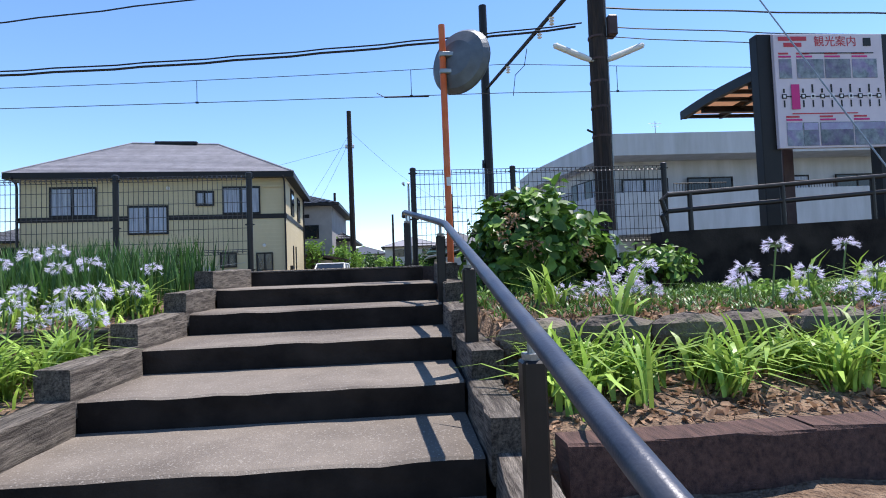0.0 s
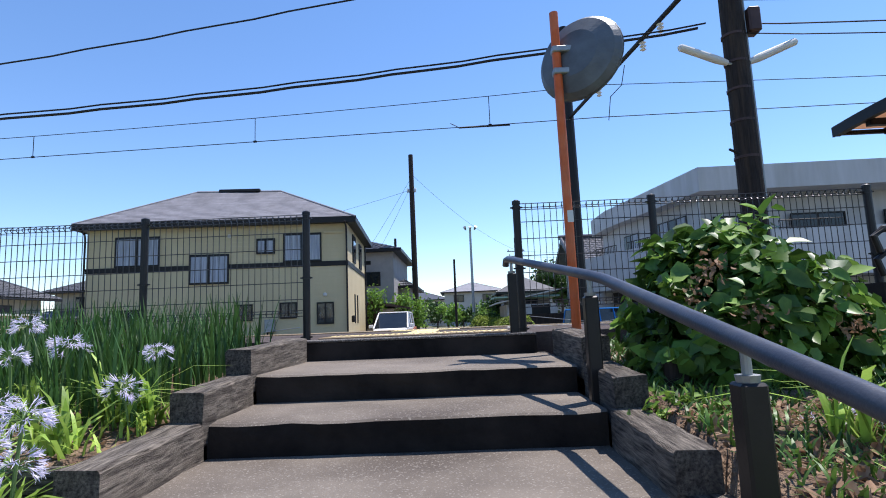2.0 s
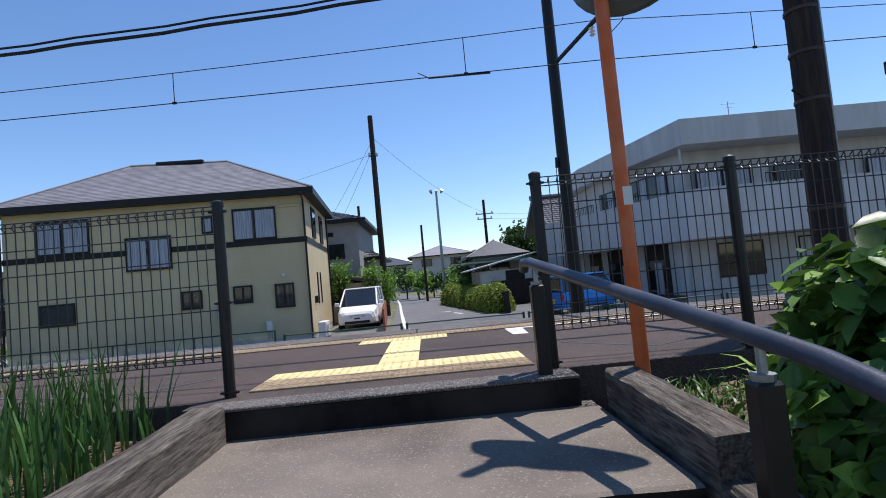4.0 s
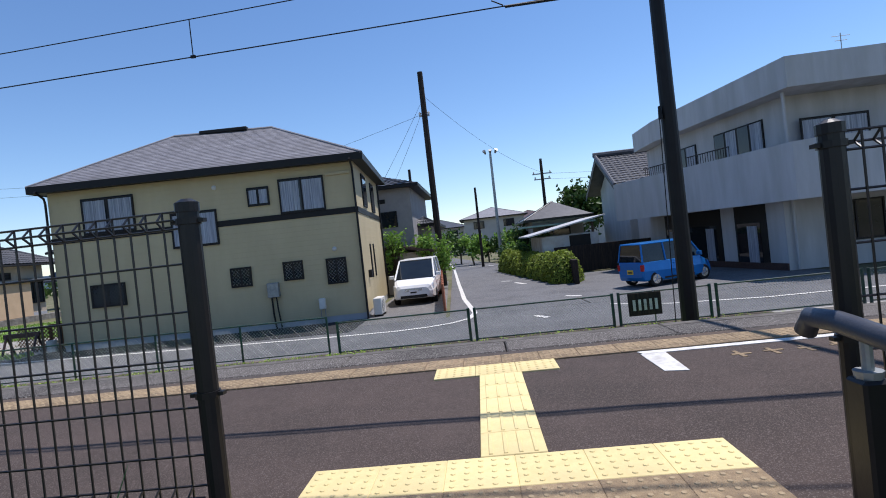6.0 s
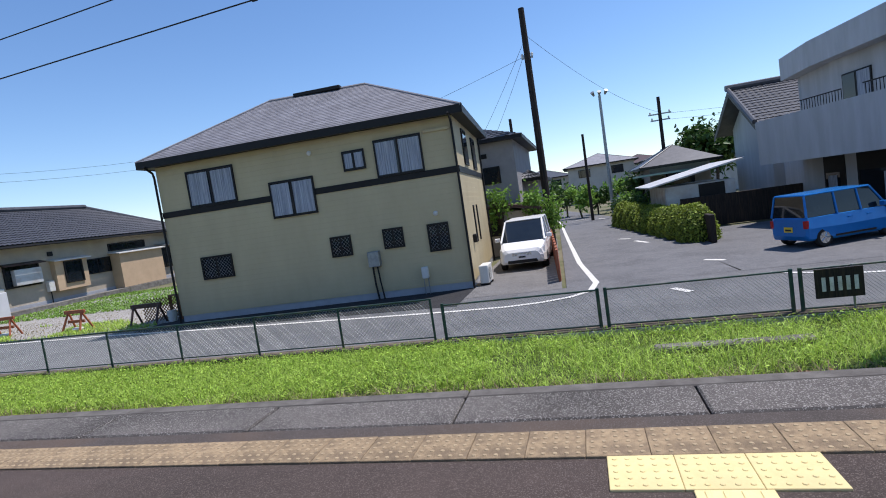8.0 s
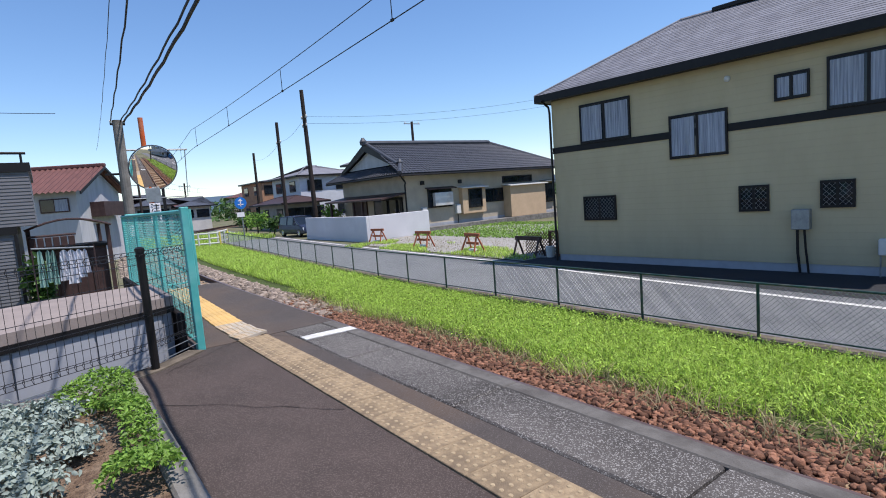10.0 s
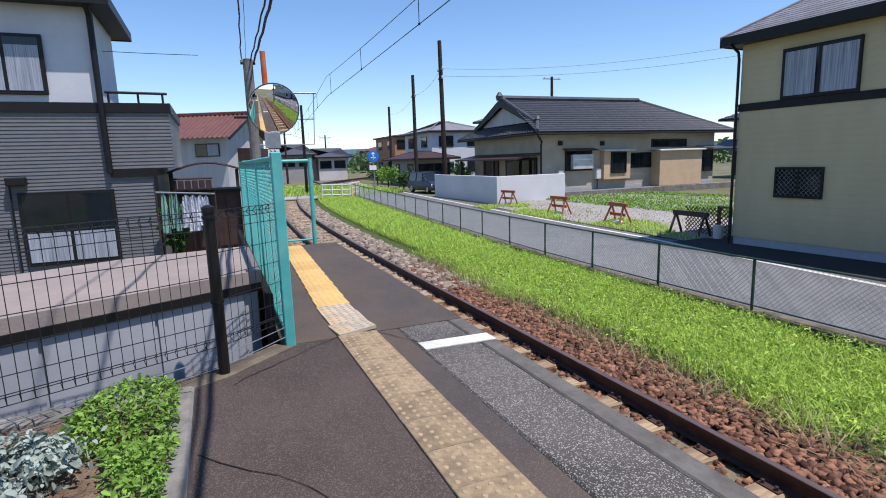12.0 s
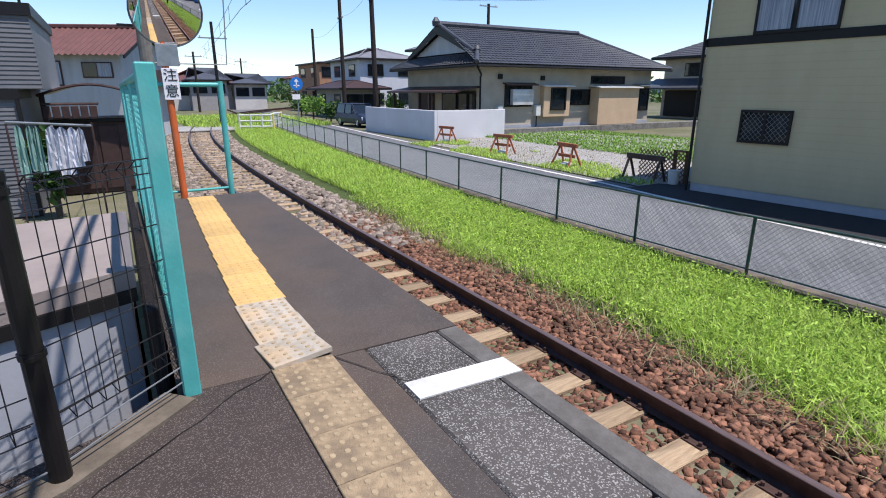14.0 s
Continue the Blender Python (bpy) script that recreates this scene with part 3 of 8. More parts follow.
for k, (a, b) in enumerate((((-7.75, 8.62), (-8.36, 9.38)), ((-7.0, 8.45), (-5.9, 9.36)), ((-8.32, 9.68), (-7.9, 9.9)), ((-8.32, 10.0), (-8.30, 10.4)))):
    a, b = Vector((*a, 0.0045)), Vector((*b, 0.0045))
    pts = [a.lerp(b, i / 9) + Vector((random.uniform(-.02, .02), random.uniform(-.02, .02), 0)) for i in range(10)]
    m = Mesh()
    for p, q in zip(pts, pts[1:]):
        s = (q - p).cross(Vector((0, 0, 1))).normalized() * random.uniform(0.0015, 0.0035)
        m.add([p - s, p + s, q + s, q - s], [(0, 1, 2, 3)])
    part("crack", m, RISER, platform)

# paint on the platform
mark = solid("platform_marking", Mesh().prism([(-7.90, 9.86), (-7.75, 9.86), (-7.72, 10.39), (-7.87, 10.39)], 0.001, 0.0105), WHITE_LINE, "worn white stopping line across the platform edge", "marking", kind="structure")
mark2 = solid("platform_marking", Mesh().prism([(-0.12, 9.36), (-0.10, 9.28), (0.08, 9.28), (6.0, 9.28), (6.0, 9.36)], 0.001, 0.005), WHITE_LINE, "worn white painted guide line beside the tactile strip", "marking", kind="structure")
part("leg", Mesh().prism([(-0.12, 9.276), (-0.115, 8.78), (0.03, 8.75), (0.06, 9.276)], 0.001, 0.005), WHITE_LINE, mark2)
for k in range(7):
    x = 0.42 + 0.22 * k
    part("worn_letter", Mesh().box(x, x + 0.13, 9.02 + 0.02 * (k % 2), 9.05 + 0.02 * (k % 2), 0.0008, 0.004), TILE_W, mark2)
    part("worn_letter", Mesh().box(x + 0.04, x + 0.07, 8.95, 9.13, 0.0008, 0.0035), TILE_W, mark2)


def warning_tile(w=0.298):
    m, d = Mesh(), Mesh()
    m.box(-w / 2, w / 2, -w / 2, w / 2, -0.02, 0.010, 0.003)
    for i in range(5):
        for j in range(5):
            c = Matrix.Translation(((i - 2) * w / 5.2, (j - 2) * w / 5.2, 0.009))
            d.lathe([(0.014, 0), (0.010, 0.005)], 8, c)
    return m, d


def guide_tile(w=0.298):
    m, d = Mesh(), Mesh()
    m.box(-w / 2, w / 2, -w / 2, w / 2, -0.02, 0.010, 0.003)
    for i in range(4):
        x = (i - 1.5) * w / 4.4
        d.box(x - 0.010, x + 0.010, -w * 0.45, w * 0.45, 0.008, 0.0145, 0.003)
    return m, d


def tile_data(maker, top, dot):
    m, d = maker()
    a = m.data("tactile_tile", top)
    n = len(a.polygons)
    m.add(d.v, d.f)
    me = m.data("tactile_tile", top)
    me.materials.append(dot)
    me.polygons.foreach_set("material_index", [0] * n + [1] * (len(me.polygons) - n))
    return me


TY, TW, TO, TG = (tile_data(warning_tile, a, b) for a, b in ((TILE_Y, TILE_Y), (TILE_W, TILE_DOT), (TILE_O, TILE_O), (TILE_G, TILE_DOT)))
TGUIDE = tile_data(guide_tile, TILE_Y, TILE_Y)
strip = thing("tactile_strip", "tactile paving strip, worn brown-grey then bright orange-yellow", "tactile paving", kind="structure")
x = -8.48
for k in range(58):
    part("tile", TW, None, strip, at=pose(x + 0.30 * (k + 1), 9.525, 0.002 + random.uniform(0, .002), 0, 0, random.uniform(-.4, .4)))
part("tile", TG, None, strip, at=pose(-8.47, 9.52, 0.022, 4, -3, 5))
part("tile", TG, None, strip, at=pose(-8.76, 9.53, 0.010, 1, 2, 2))
for k in range(14):
    part("tile", TO if k else TG, None, strip, at=pose(-9.07 - 0.30 * k, 9.525 + 0.012 * k, 0.004 + random.uniform(0, .003), 0, 0, random.uniform(-.6, .6)))
path = thing("tactile_path", "pale yellow tactile path from the stairs to the strip", "tactile paving", kind="structure")
for k in range(3):
    part("tile", TY, None, path, at=pose(-1.485 + 0.30 * k, 9.228, 0.002))
for k in range(5):
    part("tile", TGUIDE, None, path, at=pose(-1.155, 9.076 - 0.1435 - 0.2868 * k, 0.002) @ Matrix.Diagonal((1, 0.955, 1, 1)))
for k in range(6):
    part("tile", TY, None, path, at=pose(-1.90 + 0.298 * k, 7.485, 0.002))
    part("tile", TW, None, path, at=pose(-1.90 + 0.298 * k, 7.185, 0.002))

# ---- stairs ----
NOSES = [(6.60, 0.0), (5.46, -0.165), (4.80, -0.335), (4.05, -0.505), (3.34, -0.67), (2.65, -0.84), (1.96, -1.005), (1.27, -1.17), (0.58, -1.335), (-0.11, -1.50)]
SX0, SX1 = -2.03, -0.02
stairs = thing("stairs", "worn concrete garden stairs with stained risers coloured dark for shade", "stairs", kind="structure")
for k in range(1, len(NOSES)):
    y0, z = NOSES[k]
    y1 = NOSES[k - 1][0]
    m = Mesh()
    n = 14
    xs = np.linspace(SX0, SX1, n + 1)
    j = [random.uniform(-0.012, 0.012) for _ in xs]
    dz = [random.uniform(-0.006, 0.004) for _ in xs]
    v = []
    for i, xx in enumerate(xs):
        v += [(xx, y0 + j[i], z + dz[i] - 0.01), (xx, y0 + 0.02 + j[i], z + dz[i]), (xx, y1 - 0.3, z), (xx, y1 + 0.1, z)]
    f = [(4 * i + a, 4 * i + 4 + a, 4 * i + 5 + a, 4 * i + 1 + a) for i in range(n) for a in range(3)]
    part("tread", m.add(v, f), TREAD, stairs)
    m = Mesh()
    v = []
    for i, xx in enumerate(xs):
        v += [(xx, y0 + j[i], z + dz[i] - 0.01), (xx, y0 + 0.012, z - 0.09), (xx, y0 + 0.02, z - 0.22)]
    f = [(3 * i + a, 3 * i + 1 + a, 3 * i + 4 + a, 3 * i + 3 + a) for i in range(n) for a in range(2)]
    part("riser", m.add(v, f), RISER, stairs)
landing = solid("pavement", Mesh().box(-4.5, 4.5, -6.0, -0.09, -1.9, -1.66), KERB, "grey concrete paving at the foot of the stairs", "pavement", kind="structure")


def log_mesh(length, w=0.17, h=0.21):
    m = Mesh()
    n = 6
    v, f = [], []
    for i in range(n + 1):
        y = length * i / n
        e = 0.012
        jit = lambda: random.uniform(-0.008, 0.008)
        c = 0.010
        ring = [(-w / 2, c), (-w / 2, h - c), (-w / 2 + c, h), (w / 2 - c, h), (w / 2, h - c), (w / 2, c), (w / 2 - c, 0), (-w / 2 + c, 0)]
        v += [(a + jit(), y + (jit() if 0 < i < n else 0), b + jit() * 0.7) for a, b in ring]
    for i in range(n):
        f += [(8 * i + a, 8 * i + (a + 1) % 8, 8 * i + 8 + (a + 1) % 8, 8 * i + 8 + a) for a in range(8)]
    f += [tuple(range(7, -1, -1)), tuple(range(8 * n, 8 * n + 8))]
    return m.add(v, f)


for side, xx in ((-1, SX0 - 0.09), (1, SX1 + 0.10)):
    for k in range(1, len(NOSES)):
        y0, z = NOSES[k]
        ln = NOSES[k - 1][0] - y0 + (0.02 if k > 1 else 0.0)
        solid("edging_timber", log_mesh(ln, 0.17, 0.27), TIMBER, "weathered grey timber edging laid beside the stairs", "timber", "stair edging timbers",
              at=pose(xx + random.uniform(-.02, .02), y0 - 0.05, z - 0.10 + 0.0, 1.5, 0, random.uniform(-1.5, 1.5)))

# ---- handrail ----
rail = thing("handrail", "blue-grey handrail on dark timber-brown posts beside the stairs", "handrail", kind="structure")
RX = 0.06


def rail_z(y):
    return 0.36 - (5.1 - y) * 0.20 if y < 5.1 else 0.36 + (y - 5.1) * 0.17


def rail_x(y):
    return 0.04 if y < 4.9 else 0.04 - 0.17 * (y - 4.9)


rp = [(-0.295, 6.90, 0.60), (-0.292, 6.87, 0.645)] + [(rail_x(y), y, rail_z(y)) for y in (6.78, 6.3, 5.7, 5.3, 5.16, 5.04, 4.9, 4.4, 3.4, 2.4, 1.4, 0.6)]
part("rail", Mesh().tube(rp, 0.030, 14), RAIL_BLUE, rail, smooth=True)
for y0, z0 in ((6.70, -0.17), (5.10, -0.34), (3.60, -0.68), (2.10, -1.02), (0.75, -1.34)):
    x0, zt = rail_x(y0) - (0.0 if y0 > 5 else -0.02), rail_z(y0) - 0.02
    p = part("post", Mesh().box(x0 - 0.038, x0 + 0.038, y0 - 0.038, y0 + 0.038, z0 - 0.1, zt - 0.10, 0.008), FENCE_BLACK, rail)
    part("bracket", Mesh().rod((x0, y0, zt - 0.11), (x0, y0, zt), 0.014).lathe([(0.03, zt - 0.105), (0.034, zt - 0.08)], 10, Matrix.Translation((x0, y0, 0))), GALV, p)

# ---- railway ----
track = thing("railway_track", "single narrow-gauge railway track with rusty rails on wooden sleepers", "railway track", kind="structure")
RAILZ = -0.90
XS = list(np.arange(9.0, -16, -1.0)) + list(np.arange(-16, -90, -1.5))


def sweep(prof, off, xs=XS):
    m = Mesh()
    v, f = [], []
    n = len(prof)
    for i, x in enumerate(xs):
        dy = (track_y(x - 0.5) - track_y(x + 0.5)) / -1.0
        t = Vector((1, dy, 0)).normalized()
        s = Vector((-t.y, t.x, 0))
        c = Vector((x, track_y(x), 0))
        v += [tuple(c + s * (off + a) + Vector((0, 0, RAILZ + b))) for a, b in prof]
        if i:
            f += [((i - 1) * n + k, (i - 1) * n + (k + 1) % n, i * n + (k + 1) % n, i * n + k) for k in range(n)]
    f += [tuple(range(n)), tuple(range((len(xs) - 1) * n, len(xs) * n))]
    return m.add(v, f)


PROF = [(-0.032, 0), (0.032, 0), (0.032, -0.03), (0.008, -0.045), (0.008, -0.11), (0.055, -0.13), (-0.055, -0.13), (-0.008, -0.11), (-0.008, -0.045), (-0.032, -0.03)]
for off in (-0.54, 0.54):
    r = part("rail", sweep(PROF, off), RUST, track)
    part("running_surface", sweep([(-0.028, 0.003), (0.028, 0.003), (0.028, -0.002), (-0.028, -0.002)], off), RAIL_TOP, r)
sl = Mesh().box(-0.10, 0.10, -1.02, 1.02, -0.14, 0.0, 0.014).data("sleeper", SLEEPER)
pl = Mesh()
for s in (-0.54, 0.54):
    pl.box(-0.08, 0.08, s - 0.11, s + 0.11, 0.0, 0.012)
    for a in (-0.05, 0.05):
        for b in (-0.085, 0.085):
            pl.rod((a, s + b, 0.01), (a, s + b, 0.04), 0.013, n=6)
pl = pl.data("tie_plate", RUST)
x = 6.0
k = 0
while x > -60:
    dy = track_y(x + 0.5) - track_y(x - 0.5)
    sob = part("sleeper", sl, None, track, at=pose(x, track_y(x) + random.uniform(-.03, .03), RAILZ - 0.135, 0, 0, math.degrees(math.atan(dy)) + random.uniform(-.8, .8)))
    if x > -16:
        part("tie_plate", pl, None, sob)
    x -= 0.53 if x > -20 else 0.62
    k += 1
part("ballast_bed", sweep([(-1.25, -0.215), (0.60, -0.205), (0.66, -0.15), (1.15, -0.15), (1.9, -0.26), (1.9, -0.5), (-1.25, -0.5)], 0.0), BALLAST_BED, track)


def stones(name, n, x0, x1, o0, o1, size, material, seed, top=0.0):
    rs = np.random.RandomState(seed)
    x = x0 + (x1 - x0) * rs.rand(n)
    oo = o0 + (o1 - o0) * rs.rand(n)
    cy = np.array([track_y(a) for a in x]) + oo
    cz = RAILZ - 0.205 + top + 0.03 * rs.rand(n) - np.clip(oo - 1.1, 0, 1) * 0.13 + np.where(oo > 0.62, 0.075, 0.0)
    cube = np.array([(a, b, c) for a in (-1, 1) for b in (-1, 1) for c in (-1, 1)], float) * 0.5
    v = cube[None] * (0.65 + 0.7 * rs.rand(n, 8, 3)) * (size * (0.55 + 0.8 * rs.rand(n)))[:, None, None] * np.array([1.2, 1.0, 0.8])
    a = rs.rand(n) * 6.28
    b = rs.randn(n) * 0.6
    ca, sa, cb, sb = np.cos(a), np.sin(a), np.cos(b), np.sin(b)
    vx, vy, vz = v[..., 0], v[..., 1], v[..., 2]
    vy, vz = vy * cb[:, None] - vz * sb[:, None], vy * sb[:, None] + vz * cb[:, None]
    vx, vy = vx * ca[:, None] - vy * sa[:, None], vx * sa[:, None] + vy * ca[:, None]
    v = np.stack([vx + x[:, None], vy + cy[:, None], vz + cz[:, None]], -1).reshape(-1, 3)
    q = np.array([(0, 1, 3, 2), (4, 6, 7, 5), (0, 4, 5, 1), (2, 3, 7, 6), (0, 2, 6, 4), (1, 5, 7, 3)])
    f = (np.arange(n)[:, None, None] * 8 + q[None]).reshape(-1, 4)
    return tagged(new(name, quick(name, v, f, material)), "", "", kind="stuff")


tagged(stones("ballast", 27000, -15.5, -1.0, -0.9, 1.75, 0.043, BALLAST, 3), "loose red-brown crushed stone ballast", "ballast")
tagged(stones("ballast", 5000, -1.0, 6.0, -0.9, 1.75, 0.07, BALLAST, 4), "loose red-brown crushed stone ballast", "ballast")
tagged(stones("ballast", 9000, -42, -13.0, -1.6, 1.5, 0.085, BALLAST_GREY, 5), "loose grey-brown crushed stone ballast", "ballast")


# grass between track and road
def strip_points(n, x0, x1, lo, hi, seed, p=1.0):
    rs = np.random.RandomState(seed)
    x = x0 + (x1 - x0) * rs.rand(n)
    ya = np.array([track_y(a) for a in x]) + lo
    yb = np.array([fence_y(a) for a in x]) + hi
    y = ya + (yb - ya) * rs.rand(n) ** p
    return np.stack([x, y, np.full(n, -1.09)], 1)


rs_g = np.random.RandomState(9)
pts = strip_points(170000, -17, 4.5, 1.25, -0.10, 10, 0.85)
clump = 0.62 + 0.38 * np.sin(pts[:, 0] * 1.7) * np.sin(pts[:, 1] * 2.3 + pts[:, 0]) + 0.2 * np.sin(pts[:, 0] * 6.1 + 2) * np.sin(pts[:, 1] * 7.3)
edge_ = 12.95 + 0.16 * np.sin(pts[:, 0] * 1.1) + 0.10 * np.sin(pts[:, 0] * 3.7)
pts = pts[rs_g.rand(len(pts)) < np.clip((pts[:, 1] - edge_) / 0.45, 0.0, 1) * clump * np.where(pts[:, 0] > -3.2, 0.45, 1.0)]
tagged(new("grass", blades("grass", pts, 0.205, 0.0085, 1.15, GRASS, 11)), "tall fresh green grass between the track and the road", "grass", kind="stuff")
pts = strip_points(64000, -44, -17, 1.9, -0.15, 12, 0.9)
tagged(new("grass", blades("grass", pts, 0.25, 0.014, 1.0, GRASS, 13)), "tall fresh green grass between the track and the road", "grass", kind="stuff")
pts = strip_points(3200, -16, 3.5, 1.05, -2.2, 14, 1.0)
tagged(new("dry_grass", blades("dry_grass", pts, 0.22, 0.012, 1.2, DRY_GRASS, 15)), "straw-coloured dry grass along the ballast", "grass", kind="stuff")
pts = scatter(9000, -60, -43, 13, 22, lambda x, y: 0 * x - 1.09, 16)
tagged(new("grass", blades("grass", pts, 0.4, 0.05, 0.7, GRASS, 17)), "green verge grass beyond the level crossing", "grass", kind="stuff")
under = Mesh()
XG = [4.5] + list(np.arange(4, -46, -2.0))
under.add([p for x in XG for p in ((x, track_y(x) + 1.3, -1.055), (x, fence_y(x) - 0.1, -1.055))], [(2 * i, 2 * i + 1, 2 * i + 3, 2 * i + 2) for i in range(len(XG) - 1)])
wl = strip_points(52000, -17, 3.5, 1.35, -0.12, 71, 0.9)
wl = wl[rs_g.rand(len(wl)) < np.clip((wl[:, 1] - 12.9) / 0.5, 0, 1) * (0.45 + 0.55 * np.sin(wl[:, 0] * 2.3 + 1.1 * np.sin(wl[:, 1] * 3)) ** 2) * np.where(wl[:, 0] > -3.2, 0.4, 1.0)]
wl[:, 2] += 0.05 + 0.17 * rs_g.rand(len(wl)) ** 0.7
tagged(new("weeds", leaves("weeds", wl, np.tile([0, 0, 0.8], (len(wl), 1)), 0.042, GRASS, 72, 0.40, 0.35)), "small-leaved green weeds among the grass", "weeds", kind="stuff")
# dark green filler: the shade beneath blades and leaves is put into its colour
UNDERGROWTH = mat("shade_dark_undergrowth", (0.085, 0.12, 0.03), (0.05, 0.065, 0.02), 9, 1.0, bump=0.8, fine=40, bump_dist=0.05)
solid("turf", under, UNDERGROWTH, "matted turf below the grass, coloured dark for shade", "turf", kind="structure")

# ---- roads ----
road = Mesh()
XR = list(np.arange(40, -90, -2.0))
road.add([p for x in XR for p in ((x, fence_y(x) + 0.12, -1.05), (x, fence_y(x) + 4.5, -1.05))], [(2 * i, 2 * i + 1, 2 * i + 3, 2 * i + 2) for i in range(len(XR) - 1)])
solid("road", road, ROAD, "grey asphalt lane beside the railway", "road", kind="structure")
side = Mesh().add([(-2.2, 19.9, -1.046), (1.6, 19.9, -1.046), (0.6, 45, -1.046), (-3.3, 45, -1.046), (-4.6, 75, -1.046), (-9.0, 75, -1.046)], [(0, 1, 2, 3), (3, 2, 4, 5)])
solid("road", side, ROAD, "grey asphalt side street between the houses", "road", kind="structure")
solid("road", Mesh().add([(-2.3, 19.85, -1.045), (-4.9, 19.85, -1.045), (-5.0, 34, -1.045), (-3.0, 34, -1.045)], [(0, 1, 2, 3)]), DRIVE, "worn grey concrete driveway beside the house", "driveway", kind="structure")
# dark strip drawn over the ground where the house shadow should reach
solid("road", Mesh().add([(-15.0, 19.55, -1.044), (-4.75, 18.95, -1.044), (-4.75, 21.5, -1.044), (-15.0, 21.5, -1.044)], [(0, 1, 2, 3)]), SHADOW_APRON, "asphalt apron along the house front, coloured dark as the house shadow", "forecourt", kind="structure")
solid("road", Mesh().add([(1.65, 19.85, -1.045), (9, 19.85, -1.045), (9, 30, -1.045), (1.0, 30, -1.045)], [(0, 1, 2, 3)]), ROAD, "asphalt forecourt", "forecourt", kind="structure")


def painted(pts, w, z=-1.041):
    m = Mesh()
    pts = [Vector((*p, z)) for p in pts]
    v = []
    for i, p in enumerate(pts):
        d = (pts[min(i + 1, len(pts) - 1)] - pts[max(i - 1, 0)]).normalized()
        s = d.cross(Vector((0, 0, 1))) * w / 2
        v += [p - s, p + s]
    return m.add(v, [(2 * i, 2 * i + 1, 2 * i + 3, 2 * i + 2) for i in range(len(pts) - 1)])


edge = [(x, fence_y(x) + 4.15 - 1.2 * max(0, min(1, (x + 16) / 11))) for x in np.arange(-70, -5.4, 2.0)] + [(-4.6, 18.35), (-3.3, 18.3)]
solid("road_line", painted(edge, 0.14), WHITE_LINE, "white edge line on the lane", "road line", kind="structure")
solid("road_line", painted([(-3.4, 18.3), (-2.7, 18.42), (-2.1, 18.7), (-1.65, 19.2), (-1.5, 20.2), (-1.9, 24.0), (-2.4, 32.0), (-3.1, 44), (-4.3, 60)], 0.15, -1.038), WHITE_LINE, "white edge line curving into the side street", "road line", kind="structure")
solid("road_line", painted([(2.0, 19.3), (3.2, 18.4), (5.2, 17.9), (14, 17.7)], 0.13), WHITE_LINE, "white edge line past the forecourt", "road line", kind="structure")
for a, b in (((-0.3, 30.0), (0.1, 29.6)), ((0.55, 27.5), (0.2, 28.6)), ((0.0, 18.6), (0.25, 18.1)), ((-2.2, 47.0), (-1.4, 47.4)), ((-0.6, 46.0), (-0.2, 45.2)), ((1.3, 22.0), (1.7, 21.6))):
    solid("road_line", painted([a, b], 0.16), WHITE_LINE, "worn white road marking dash", "road line", kind="structure")
kerb = Mesh()
kerb.add([p for x in XR[18:] for p in ((x, fence_y(x) - 0.10, -0.93), (x, fence_y(x) + 0.14, -0.93), (x, fence_y(x) + 0.14, -1.2), (x, fence_y(x) - 0.10, -1.25))],
         [(4 * i + a, 4 * i + (a + 1) % 4, 4 * i + 4 + (a + 1) % 4, 4 * i + 4 + a) for i in range(len(XR[18:]) - 1) for a in range(4)])
solid("kerb", kerb, FOOTING, "low dirt-stained footing under the roadside fence", "kerb", kind="structure")
solid("kerb", Mesh().box(-4.0, 9.0, 15.30, 15.56, -1.2, -0.95, 0.01), CONCRETE, "low concrete footing under the roadside fence", "kerb", kind="structure")
lot = Mesh().add([(-14.8, 20.1, -1.05), (-28.3, 21.2, -1.05), (-30.0, 30, -0.95), (-15, 34, -0.95)], [(0, 1, 2, 3)])
solid("vacant_lot", lot, GRAVEL, "vacant gravel lot with weeds", "lot", kind="structure")
pts = scatter(12000, -28, -15.0, 20.2, 23.0, lambda x, y: 0 * x - 1.05, 18)
pts = pts[np.sin(pts[:, 0] * 1.3) + np.sin(pts[:, 1] * 2.1 + pts[:, 0]) > (pts[:, 1] - 21.6) * 0.9]
tagged(new("grass", blades("grass", pts, 0.14, 0.02, 1.1, GRASS, 19)), "green weeds along the vacant lot", "grass", kind="stuff")
pts = scatter(12000, -29.4, -15.0, 25.0, 33, lambda x, y: 0 * x - 1.0, 20)
tagged(new("grass", blades("grass", pts, 0.12, 0.055, 1.3, HERB, 21)), "green weeds behind the vacant lot", "grass", kind="stuff")
pts = scatter(4000, -29, -15.0, 20.3, 27, lambda x, y: 0 * x - 1.03, 23)
tagged(new("dry_grass", blades("dry_grass", pts, 0.07, 0.02, 1.4, DRY_GRASS, 24)), "thin dry weeds on the vacant lot", "grass", kind="stuff")


